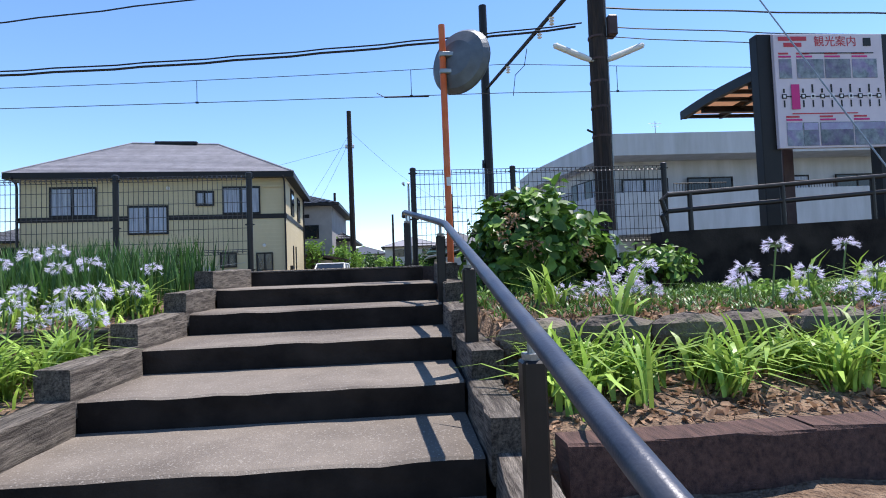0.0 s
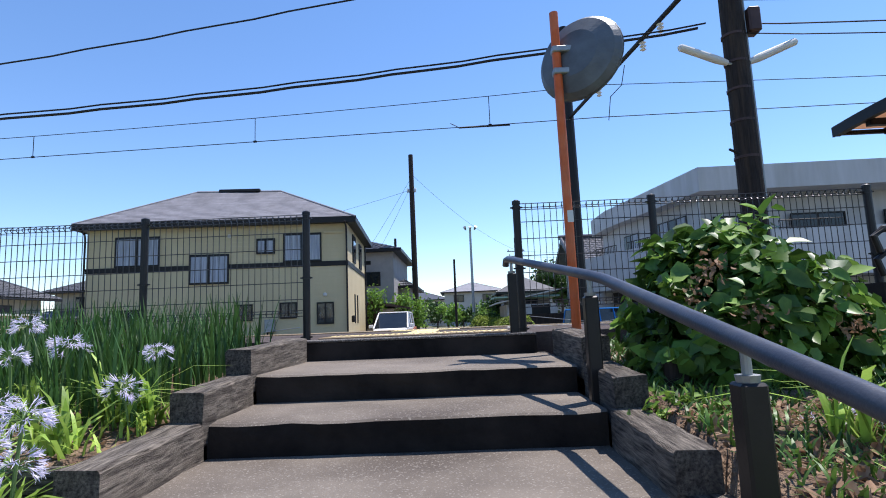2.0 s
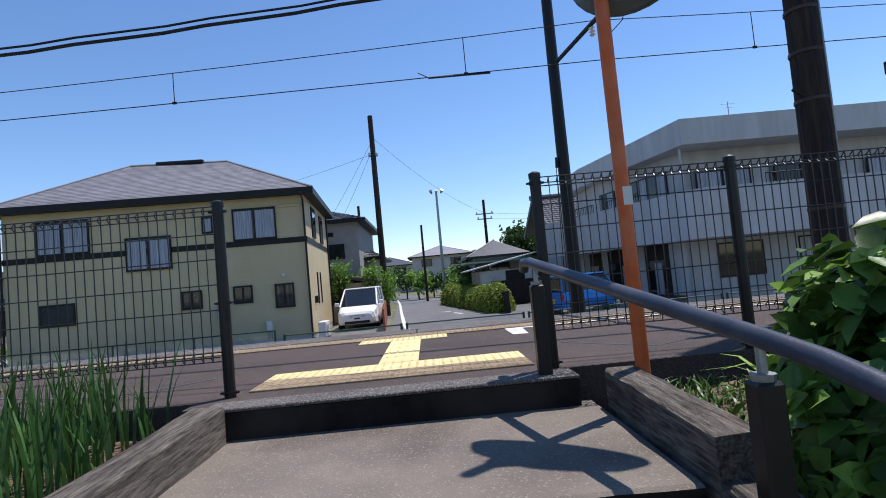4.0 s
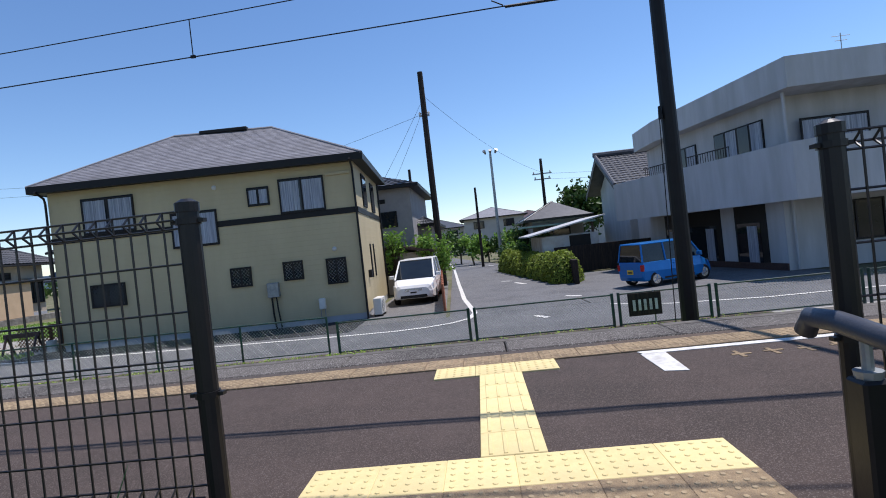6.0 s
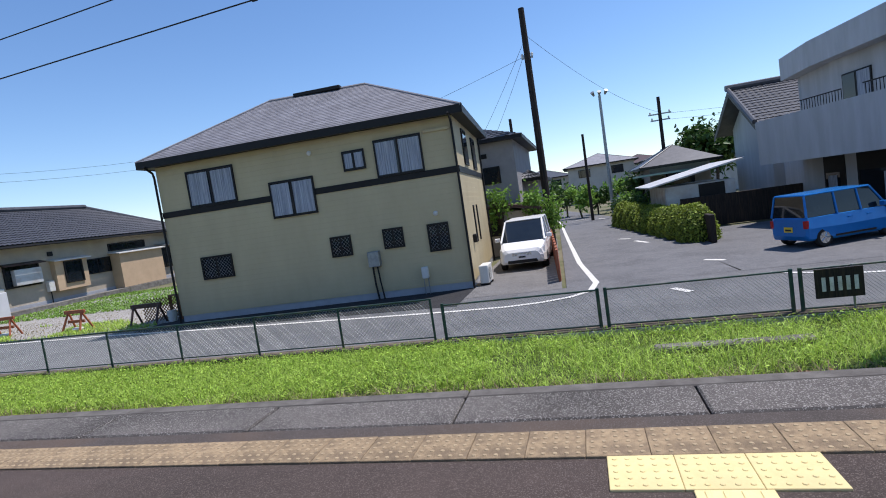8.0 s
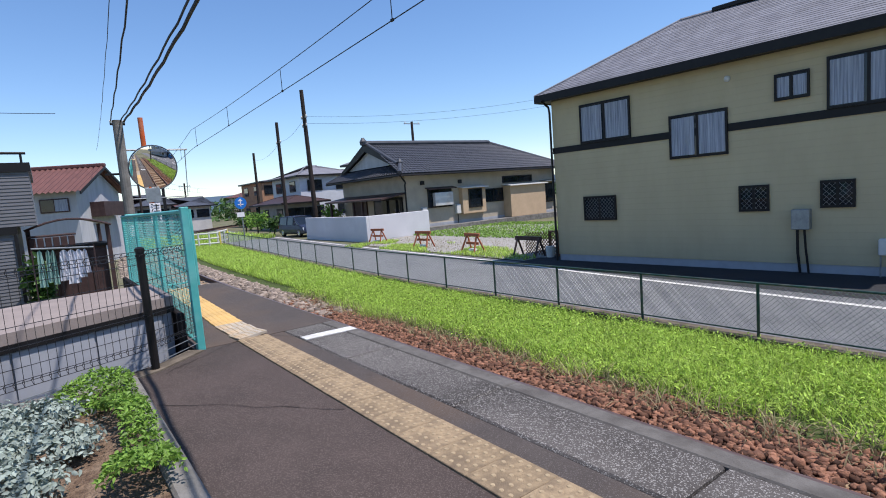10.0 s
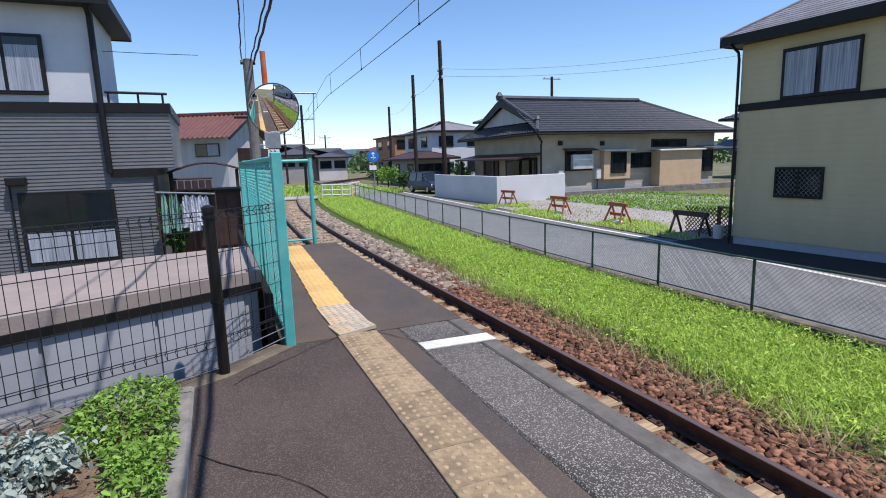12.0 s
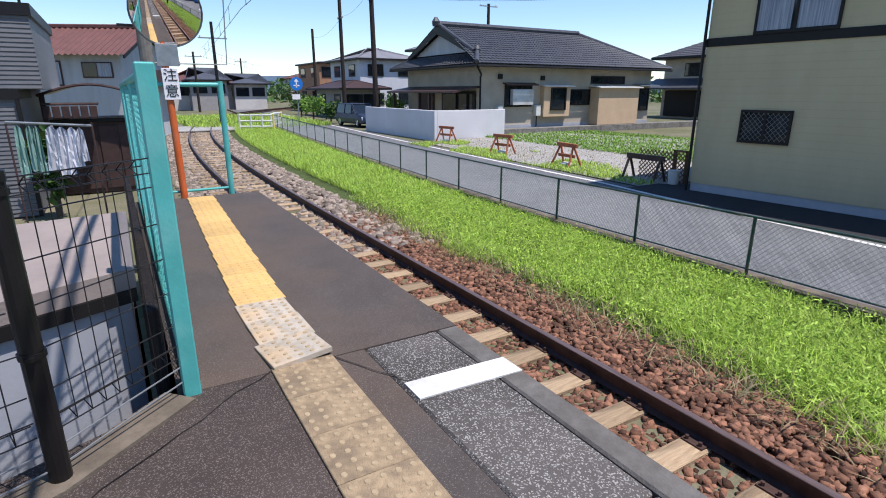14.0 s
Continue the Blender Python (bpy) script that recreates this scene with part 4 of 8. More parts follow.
# ---- mesh fences ----
def mesh_panel(parent, p, q, z0, z1, pitch=0.055, hz=0.155, r=0.0036):
    """Welded wire panel with folded top and bottom edges, from p to q."""
    p, q = Vector((*p, 0)), Vector((*q, 0))
    L = (q - p).length
    d = (q - p) / L
    s = Vector((-d.y, d.x, 0))
    m = Mesh()
    n = int(L / pitch)
    P = lambda a, o, z: tuple(p + d * a + s * o + Vector((0, 0, z)))
    for i in range(1, n):
        a = L * i / n
        m.rod(P(a, 0, z0), P(a, 0, z1), r, n=4, caps=False)
        for zz, sg in ((z1, -1), (z0, 1)):
            m.rod(P(a, 0, zz), P(a, 0.035, zz + sg * 0.03), r, n=4, caps=False)
            m.rod(P(a, 0.035, zz + sg * 0.03), P(a, 0, zz + sg * 0.055), r, n=4, caps=False)
    z = z0 + hz
    while z < z1 - 0.08:
        m.rod(P(0, 0.004, z), P(L, 0.004, z), r * 1.1, n=5, caps=False)
        z += hz
    for zz, sg in ((z1, -1), (z0, 1)):
        for o, dz in ((0, 0), (0.035, 0.03), (0, 0.055)):
            m.rod(P(0, o, zz + sg * dz), P(L, o, zz + sg * dz), r * 1.1, n=5, caps=False)
    return part("panel", m, WIRE_DARK, parent)


def fence_post(parent, x, y, z0, z1, r=0.034, clips=True):
    p = part("post", Mesh().rod((x, y, z0), (x, y, z1 - 0.02), r, n=14), FENCE_BLACK, parent, smooth=False)
    part("cap", Mesh().lathe([(r * 1.12, z1 - 0.03), (r * 1.12, z1), (r * 0.5, z1 + 0.012)], 14, Matrix.Translation((x, y, 0))), FENCE_BLACK, p)
    if clips:
        for z in (z1 - 0.06, (z0 + z1) / 2 + 0.1, z0 + 0.28):
            part("clip", Mesh().lathe([(r + 0.006, z - 0.01), (r + 0.006, z + 0.01)], 12, Matrix.Translation((x, y, 0))).box(x - 0.055, x + 0.055, y - 0.012, y + 0.012, z - 0.006, z + 0.006), FENCE_BLACK, p)
    return p


fence_r = thing("mesh_fence", "dark brown welded mesh fence on round posts at the platform back", "fence", "platform fences")
for x in (-0.17, 1.06, 2.99):
    fence_post(fence_r, x, 6.90, -0.25, 1.19)
for a, b in ((-0.17, 1.06), (1.06, 2.99)):
    mesh_panel(fence_r, (a + 0.03, 6.90), (b - 0.03, 6.90), 0.22, 1.165)
fence_l = thing("mesh_fence", "dark brown welded mesh fence on round posts at the platform back", "fence", "platform fences")
LX = [-2.13, -3.66, -5.2, -6.75, -7.22]
for x in LX:
    fence_post(fence_l, x, 6.95, -0.25, 1.19)
for a, b in zip(LX, LX[1:]):
    mesh_panel(fence_l, (a - 0.03, 6.95), (b + 0.03, 6.95), 0.22, 1.165)
part("low_wire", Mesh().tube([(-2.2, 6.97, 0.12), (-2.8, 6.99, 0.06), (-3.3, 6.97, 0.10), (-3.66, 6.96, 0.14)], 0.003, 5), GALV, fence_l)
part("low_wire", Mesh().tube([(-0.1, 6.95, 0.14), (0.5, 6.97, 0.06), (1.06, 6.94, 0.12), (2.0, 6.98, 0.08), (2.95, 6.94, 0.12)], 0.003, 5), GALV, fence_r)
fence_w = thing("mesh_fence", "dark brown welded mesh fence across the platform corner", "fence", "platform fences")
CW, CP = (-7.05, 6.60), (-7.945, 8.585)
mesh_panel(fence_w, CW, (-7.93, 8.55), 0.19, 1.025, 0.055, 0.145, 0.0025)
mesh_panel(fence_w, (-7.965, 8.615), (-8.29, 9.0), 0.19, 1.025, 0.055, 0.145, 0.0025)
fence_post(fence_w, *CP, -0.3, 1.05)
for z in (0.055, 0.125):
    part("line_wire", Mesh().tube([(*CW, z + 0.02), (-7.5, 7.6, z - 0.015), (*CP, z), (-8.29, 9.0, z + 0.02)], 0.0035, 5), GALV, fence_w)
solid("platform_kerb", Mesh().prism([(-8.36, 8.93), (-8.24, 9.04), (-7.86, 8.60), (-6.94, 6.66), (-7.08, 6.60), (-7.99, 8.53)], -0.3, 0.014), FOOTING, "weathered concrete kerb below the corner fence", "kerb", kind="structure")


def chain_link(m, p, q, z0, z1, cell=0.06, r=0.0016):
    """Diamond wire mesh between two posts."""
    p, q = Vector((*p, 0)), Vector((*q, 0))
    L, H = (q - p).length, z1 - z0
    d = (q - p) / L
    k = -int(H / cell) - 1
    while k * cell < L:
        for sg in (1, -1):
            a0, b0 = k * cell, 0.0
            a1, b1 = k * cell + H, H
            if a0 < 0:
                b0, a0 = -a0, 0.0
            if a1 > L:
                b1, a1 = b1 - (a1 - L), L
            if b1 > b0 + 0.001:
                za, zb = (z0 + b0, z0 + b1) if sg > 0 else (z1 - b0, z1 - b1)
                m.rod(tuple(p + d * a0 + Vector((0, 0, za))), tuple(p + d * a1 + Vector((0, 0, zb))), r, n=3, caps=False)
        k += 1
    return m


# roadside chain-link fence
fx = [-4.28]
while fx[-1] > -42:
    fx.append(fx[-1] - 1.73)
for i, (a, b) in enumerate(zip(fx, fx[1:])):
    ob = thing("chain_link_fence", "weathered green chain-link fence bay beside the lane", "fence", "roadside fence bays")
    ya, yb = fence_y(a), fence_y(b)
    part("post", Mesh().rod((a, ya, -1.1), (a, ya, -0.19), 0.021, n=8), GREEN_POST, ob)
    part("top_rail", Mesh().rod((a, ya, -0.20), (b, yb, -0.20), 0.016, n=8), GREEN_POST, ob)
    part("bottom_rail", Mesh().rod((a, ya, -0.86), (b, yb, -0.86), 0.012, n=6), GREEN_POST, ob)
    if i < 14:
        part("mesh", chain_link(Mesh(), (a, ya), (b, yb), -0.86, -0.21, 0.065, 0.0022), CHAIN, ob)
    else:
        part("mesh", chain_link(Mesh(), (a, ya), (b, yb), -0.86, -0.21, 0.10, 0.0035), CHAIN, ob)
gx2 = [-4.15, -1.48, 1.22, 3.0, 5.7, 8.4]
for a, b in zip(gx2, gx2[1:]):
    ob = thing("chain_link_gate", "low green chain-link gate panel between double posts", "fence", "gate panels")
    for xx in (a + 0.06, b - 0.06):
        part("post", Mesh().rod((xx, 15.45, -1.15), (xx, 15.45, -0.30), 0.028, n=10), GREEN_POST, ob)
    part("frame", Mesh().tube([(a + 0.06, 15.45, -0.33), (b - 0.06, 15.45, -0.33)], 0.015).tube([(a + 0.06, 15.45, -0.90), (b - 0.06, 15.45, -0.90)], 0.015), GREEN_POST, ob)
    part("mesh", chain_link(Mesh(), (a + 0.06, 15.45), (b - 0.06, 15.45), -0.90, -0.34, 0.055, 0.0022), CHAIN, ob)
notice = thing("notice_board", "rusty dark notice panel wired to the roadside fence", "sign")
part("panel", Mesh().box(1.42, 2.02, 15.34, 15.36, -0.75, -0.33, 0.004), DARK_TIMBER, notice)
part("stake", Mesh().rod((1.9, 15.38, -1.1), (1.9, 15.38, -0.3), 0.015), GALV, notice)
for k in range(5):
    part("writing_bar", Mesh().box(1.50 + k * 0.1, 1.55 + k * 0.1, 15.334, 15.3385, -0.65, -0.45), WHITE_LINE, notice)

# turquoise end fence
teal = thing("chain_link_fence", "turquoise chain-link fence along the platform end", "fence")
for x in (-8.33, -10.0, -11.7, -13.2):
    part("post", Mesh().box(x - 0.04, x + 0.04, 9.0, 9.07, -0.4, 1.37, 0.006) if x > -9 else Mesh().rod((x, 9.04, -0.2), (x, 9.04, 1.34), 0.025), TEAL, teal)
part("top_rail", Mesh().rod((-8.33, 9.03, 1.33), (-13.2, 9.03, 1.33), 0.02), TEAL, teal)
part("bottom_rail", Mesh().rod((-8.33, 9.03, 0.06), (-13.2, 9.03, 0.06), 0.016), TEAL, teal)
part("mesh", chain_link(Mesh(), (-8.33, 9.03), (-13.2, 9.03), 0.06, 1.33, 0.065, 0.0024), TEAL, teal)
gate = thing("end_gate", "turquoise pipe gate frame across the platform end", "gate")
part("post", Mesh().rod((-13.25, 10.08, -0.3), (-13.25, 10.08, 1.38), 0.035, n=14), TEAL, gate)
part("top_bar", Mesh().rod((-13.22, 9.08, 1.34), (-13.25, 10.08, 1.34), 0.028, n=12), TEAL, gate)
part("low_bar", Mesh().rod((-13.22, 9.08, 0.08), (-13.25, 10.08, 0.08), 0.016), TEAL, gate)


# ---- houses ----
def window(parent, x0, x1, z0, z1, y, frame_mat=TRIM, curtain=True, fd=0.06, lattice=False, rot=None):
    """A sliding window proud of a wall that faces -y; the opening is a recessed box behind the panes."""
    at = rot
    w = part("window", Mesh().box(x0, x1, y - fd, y + 0.0, z0, z0 + 0.055).box(x0, x1, y - fd, y, z1 - 0.055, z1).box(x0, x0 + 0.05, y - fd, y, z0 + 0.055, z1 - 0.055).box(x1 - 0.05, x1, y - fd, y, z0 + 0.055, z1 - 0.055)
             .box((x0 + x1) / 2 - 0.03, (x0 + x1) / 2 + 0.03, y - fd * 0.8, y, z0 + 0.055, z1 - 0.055), frame_mat, parent, at=at)
    xm = (x0 + x1) / 2
    for k, (a, b) in enumerate(((x0 + 0.05, xm - 0.03), (xm + 0.03, x1 - 0.05))):
        part("pane", Mesh().box(a, b, y - 0.02 - 0.006 * k, y - 0.012 - 0.006 * k, z0 + 0.055, z1 - 0.055), GLASS, w)
        if curtain:
            m = Mesh()
            n = 16
            if k == 0:
                a, b = a, a + (b - a) * 0.92
            vs = []
            for i in range(n + 1):
                xx = a + (b - a) * i / n
                yy = y - 0.034 - 0.004 * math.sin(i * 2.3)
                vs += [(xx, yy, z0 + 0.07), (xx, yy, z1 - 0.08 - (0.0 if k else 0.0))]
            part("curtain", m.add(vs, [(2 * i, 2 * i + 1, 2 * i + 3, 2 * i + 2) for i in range(n)]), CURTAIN, w)
        if lattice:
            m = Mesh()
            c = 0.11
            L, H = b - a, z1 - z0 - 0.12
            i = -int(H / c) - 1
            while i * c < L:
                for sg in (1, -1):
                    a0, b0, a1, b1 = i * c, 0.0, i * c + H, H
                    if a0 < 0:
                        b0, a0 = -a0, 0.0
                    if a1 > L:
                        b1, a1 = b1 - (a1 - L), L
                    if b1 > b0 + 0.01:
                        za, zb = (z0 + 0.06 + b0, z0 + 0.06 + b1) if sg > 0 else (z1 - 0.06 - b0, z1 - 0.06 - b1)
                        m.rod((a + a0, y - 0.045, za), (a + a1, y - 0.045, zb), 0.0035, n=4, caps=False)
                i += 1
            part("lattice", m, GALV, w)
    return w


def hip_roof(parent, x0, x1, y0, y1, z, rise, over, material, fascia=0.16, ridge=None, ridge_along_x=True):
    x0, x1, y0, y1 = x0 - over, x1 + over, y0 - over, y1 + over
    if ridge_along_x:
        h = (y1 - y0) / 2
        ra, rb = (x0 + h, (y0 + y1) / 2), (x1 - h, (y0 + y1) / 2)
    else:
        h = (x1 - x0) / 2
        ra, rb = ((x0 + x1) / 2, y0 + h * 0.95), ((x0 + x1) / 2, y1 - h * 0.95)
    ra, rb = ridge or (ra, rb)
    A, B_, C, D = (x0, y0, z), (x1, y0, z), (x1, y1, z), (x0, y1, z)
    R0, R1 = (*ra, z + rise), (*rb, z + rise)
    roof = part("roof", Mesh().add([A, B_, C, D, R0, R1], [(0, 1, 5, 4), (1, 2, 5), (2, 3, 4, 5), (3, 0, 4)] if ridge_along_x else [(0, 1, 4), (1, 2, 5, 4), (2, 3, 5), (3, 0, 4, 5)]), material, parent)
    part("fascia", Mesh().box(x0, x1, y0 - 0.02, y0 + 0.03, z - fascia, z + 0.02).box(x0, x1, y1 - 0.03, y1 + 0.02, z - fascia, z + 0.02).box(x0 - 0.02, x0 + 0.03, y0, y1, z - fascia, z + 0.02).box(x1 - 0.03, x1 + 0.02, y0, y1, z - fascia, z + 0.02), TRIM, roof)
    part("soffit", Mesh().box(x0 + 0.03, x1 - 0.03, y0 + 0.03, y1 - 0.03, z - fascia + 0.02, z - fascia + 0.05), TRIM, roof)
    pts = ((A, R0), (B_, R1), (C, R1), (D, R0), (R0, R1))
    part("ridge_cap", Mesh().rod(*[Vector(p) for p in pts[0]], 0.05, n=6).rod(*pts[1], 0.05, n=6).rod(*pts[2], 0.05, n=6).rod(*pts[3], 0.05, n=6).rod(*pts[4], 0.06, n=6), material, roof)
    faces = [(A, B_, R1, R0), (B_, C, R1, R1), (C, D, R0, R1), (D, A, R0, R0)] if ridge_along_x else [(A, B_, R0, R0), (B_, C, R1, R0), (C, D, R1, R1), (D, A, R0, R1)]
    return roof, [[Vector(p) for p in f] for f in faces]


def slate_courses(roof, face, n, material, drop=0.010, name="slate_course"):
    """Overlapping courses across one roof face: each a thin wedge with a proud lower edge."""
    a, b, c, d = face
    nrm = (b - a).cross(d - a).normalized()
    if nrm.z < 0:
        nrm = -nrm
    for k in range(n):
        t0, t1 = k / n, min(1.0, (k + 1.05) / n)
        p, q, r, s = a.lerp(d, t0), b.lerp(c, t0), b.lerp(c, t1), a.lerp(d, t1)
        e = nrm * drop
        part(name, Mesh().add([p + e, q + e, r + e * 0.15, s + e * 0.15, p, q], [(0, 1, 2, 3), (0, 4, 5, 1)]), material, roof)


def kawara_face(face, cols, rows, amp=0.03, step=0.03):
    """Pantile relief over a roof face: waves across, steps up the slope."""
    a, b, c, d = face
    nrm = (b - a).cross(d - a).normalized()
    if nrm.z < 0:
        nrm = -nrm
    nu = cols * 4
    v, f = [], []
    lv = []
    for r in range(rows):
        lv += [(r / rows, step), ((r + 1) / rows, 0.0)]
    for t, h in lv:
        p, q = a.lerp(d, t), b.lerp(c, t)
        for i in range(nu + 1):
            v.append(tuple(p.lerp(q, i / nu) + nrm * (h + amp * (0.5 + 0.5 * math.sin(2 * math.pi * i / 4)) + 0.01)))
    for r in range(len(lv) - 1):
        f += [(r * (nu + 1) + i, r * (nu + 1) + i + 1, (r + 1) * (nu + 1) + i + 1, (r + 1) * (nu + 1) + i) for i in range(nu)]
    return Mesh().add(v, f)


# cream house
HX0, HX1, HY0, HY1, HG, HE = -14.58, -4.74, 21.4, 27.7, -1.05, 3.96
HOUSE_AT = Matrix.Translation((HX1, HY0, 0)) @ Matrix.Rotation(radians(4.5), 4, "Z") @ Matrix.Diagonal((0.943, 1, 1, 1)) @ Matrix.Translation((-HX1, -HY0, 0))
house = thing("house", "two-storey cream-yellow house with black trim and a grey hipped roof", "house", at=HOUSE_AT)
part("wall", Mesh().box(HX0, HX1, HY0, HY1, HG + 0.2, HE - 0.02), CREAM, house)
part("foundation", Mesh().box(HX0 + 0.02, HX1 - 0.02, HY0 + 0.02, HY1 - 0.02, HG - 0.1, HG + 0.2), BASE_GREY, house)
part("band", Mesh().box(HX0 - 0.02, HX1 + 0.02, HY0 - 0.025, HY0 - 0.001, 2.22, 2.40).box(HX1 + 0.001, HX1 + 0.025, HY0 - 0.025, HY1, 2.22, 2.40), TRIM, house, "black belt course")
roof, faces = hip_roof(house, HX0, HX1, HY0, HY1, HE, 1.86, 0.36, SLATE, 0.20, ((-11.75, 24.3), (-8.1, 24.5)))
for fc in faces[:2]:
    slate_courses(roof, fc, 26, SLATE)
part("ridge_vent", Mesh().box(-10.8, -9.0, 24.28, 24.52, HE + 1.84, HE + 1.97, 0.02), TRIM, roof)
for x in (HX0 - 0.04, HX1 - 0.03):
    part("downpipe", Mesh().tube([(x, HY0 - 0.45, HE - 0.16), (x, HY0 - 0.10, HE - 0.34), (x, HY0 - 0.06, HE - 0.5), (x, HY0 - 0.06, HG)], 0.035), TRIM, house)
part("downpipe", Mesh().tube([(HX1 + 0.06, HY1 - 0.1, HE - 0.2), (HX1 + 0.06, HY1 - 0.1, HG)], 0.035), TRIM, house)
for x0, x1, z0, z1, lat in ((-13.52, -11.86, 2.40, 3.50, 0), (-10.74, -9.26, 1.70, 2.78, 0), (-8.22, -7.52, 2.73, 3.30, 0), (-7.20, -5.74, 2.40, 3.46, 0), (-13.52, -12.42, 0.18, 0.88, 1), (-9.03, -8.36, 0.33, 0.93, 1), (-7.33, -6.69, 0.37, 0.95, 1), (-5.94, -5.29, 0.12, 0.91, 1)):
    window(house, x0, x1, z0, z1, HY0, curtain=not lat, lattice=bool(lat))
part("shutter_box", Mesh().box(-5.65, -4.85, HY0 - 0.06, HY0, 3.42, 3.5, 0.01), CREAM, house)
for x, z in ((-5.62, 1.18), (-9.25, 3.42)):
    part("vent_hood", Mesh().lathe([(0.07, 0), (0.07, 0.05), (0.03, 0.09)], 12, pose(x, HY0, z, 90)), WHITE_PLASTIC, house)
for k, (x0, z0, h) in enumerate(((HX1, 2.55, 1.0), (HX1, 2.5, 1.0))):
    yy = 22.9 + k * 2.3
    part("window", Mesh().box(HX1, HX1 + 0.05, yy - 0.05, yy + 0.85, z0 - 0.05, z0 + h + 0.05, 0.008), TRIM, house)
    part("pane", Mesh().box(HX1 + 0.051, HX1 + 0.056, yy, yy + 0.8, z0, z0 + h), GLASS, house)
for k in range(2):
    yy = 23.3 + k * 0.9
    part("window", Mesh().box(HX1, HX1 + 0.04, yy, yy + 0.16, 0.1, 1.25, 0.006), TRIM, house)
part("sill_light", Mesh().box(HX1 + 0.0, HX1 + 0.12, 22.3, 22.5, 0.15, 0.4, 0.02), TRIM, house)
meter = thing("gas_water_heater", "grey water heater with black pipes on the house wall", "water heater", at=HOUSE_AT)
part("body", Mesh().box(-7.86, -7.5, HY0 - 0.22, HY0 - 0.004, -0.08, 0.36, 0.015), GALV, meter)
part("pipe", Mesh().tube([(-7.76, HY0 - 0.12, -0.08), (-7.76, HY0 - 0.10, -0.6), (-7.72, HY0 - 0.08, HG)], 0.03), TRIM, meter)
part("pipe", Mesh().tube([(-7.62, HY0 - 0.12, -0.08), (-7.60, HY0 - 0.10, -0.5), (-7.55, HY0 - 0.08, HG)], 0.025), TRIM, meter)
gm = thing("gas_meter", "white gas meter with pipes on the house wall", "meter", at=HOUSE_AT)
part("body", Mesh().box(-6.28, -6.08, HY0 - 0.17, HY0 - 0.01, -0.60, -0.27, 0.02), WHITE_PLASTIC, gm)
for x_ in (-6.25, -6.11):
    part("pipe", Mesh().rod((x_, HY0 - 0.09, -0.6), (x_, HY0 - 0.09, HG), 0.016), GALV, gm)


def ac_unit(m):
    a = thing("air_conditioner_unit", "white outdoor air-conditioning unit on small feet", "air conditioner", at=m)
    part("body", Mesh().box(-0.38, 0.38, -0.14, 0.14, 0.06, 0.62, 0.02), WHITE_PLASTIC, a)
    part("grille", Mesh().lathe([(0.22, 0.0), (0.2, 0.02)], 20, pose(-0.08, -0.14, 0.34, 90)), GALV, a)
    for z in np.arange(0.14, 0.56, 0.05):
        part("slat", Mesh().box(-0.32, 0.16, -0.168, -0.161, z, z + 0.012), WHITE_PLASTIC, a)
    for x in (-0.28, 0.28):
        part("foot", Mesh().box(x - 0.04, x + 0.04, -0.15, 0.15, 0.0, 0.06), TRIM, a)
    return a


ac_unit(pose(-4.50, 21.95, -1.045, 0, 0, 90) @ Matrix.Scale(0.92, 4))

# grey house behind the van
nb = thing("house", "grey-brown rendered two-storey house with a grey tiled roof", "house")
part("wall", Mesh().box(-8.4, -4.15, 30.3, 38.0, -1.1, 3.85), BROWN_WALL, nb)
part("lower_wall", Mesh().box(-4.15, -3.5, 32.8, 38.0, -1.1, 2.0), BROWN_WALL, nb)
rf, fcs = hip_roof(nb, -8.4, -4.15, 30.3, 38.0, 3.9, 0.9, 0.45, KAWARA, 0.12, ridge_along_x=False)
for fc in fcs[:2]:
    part("tiles", kawara_face(fc, 14, 9), KAWARA, rf)
rf, fcs = hip_roof(nb, -4.2, -3.5, 32.5, 38.0, 2.05, 0.4, 0.4, KAWARA, 0.12, ridge_along_x=False)
part("tiles", kawara_face(fcs[0], 8, 3), KAWARA, rf)
part("window", Mesh().box(-6.2, -4.85, 30.25, 30.3, 2.0, 2.75, 0.01), TRIM, nb)
part("pane", Mesh().box(-6.15, -4.9, 30.24, 30.252, 2.05, 2.7), GLASS, nb)
part("vent", Mesh().box(-5.7, -5.35, 30.26, 30.3, 3.15, 3.35, 0.01), TRIM, nb)
shed = thing("shed", "small beige shed with a shallow dark roof", "shed")
part("wall", Mesh().box(-6.4, -3.6, 29.0, 30.8, -1.05, 0.75), BEIGE_WALL, shed)
part("roof", Mesh().add([(-6.8, 28.7, 0.78), (-5.0, 28.7, 1.15), (-3.2, 28.7, 0.78), (-6.8, 31, 0.78), (-5.0, 31, 1.15), (-3.2, 31, 0.78), (-6.8, 28.7, 0.66), (-5.0, 28.7, 1.03), (-3.2, 28.7, 0.66), (-6.8, 31, 0.66), (-5.0, 31, 1.03), (-3.2, 31, 0.66)],
     [(0, 1, 4, 3), (1, 2, 5, 4), (0, 6, 7, 1), (1, 7, 8, 2), (6, 9, 10, 7), (7, 10, 11, 8), (0, 3, 9, 6), (2, 8, 11, 5)]), BROWN_METAL, shed)
part("window", Mesh().box(-5.6, -4.7, 28.95, 29.0, -0.2, 0.4, 0.01), TRIM, shed)

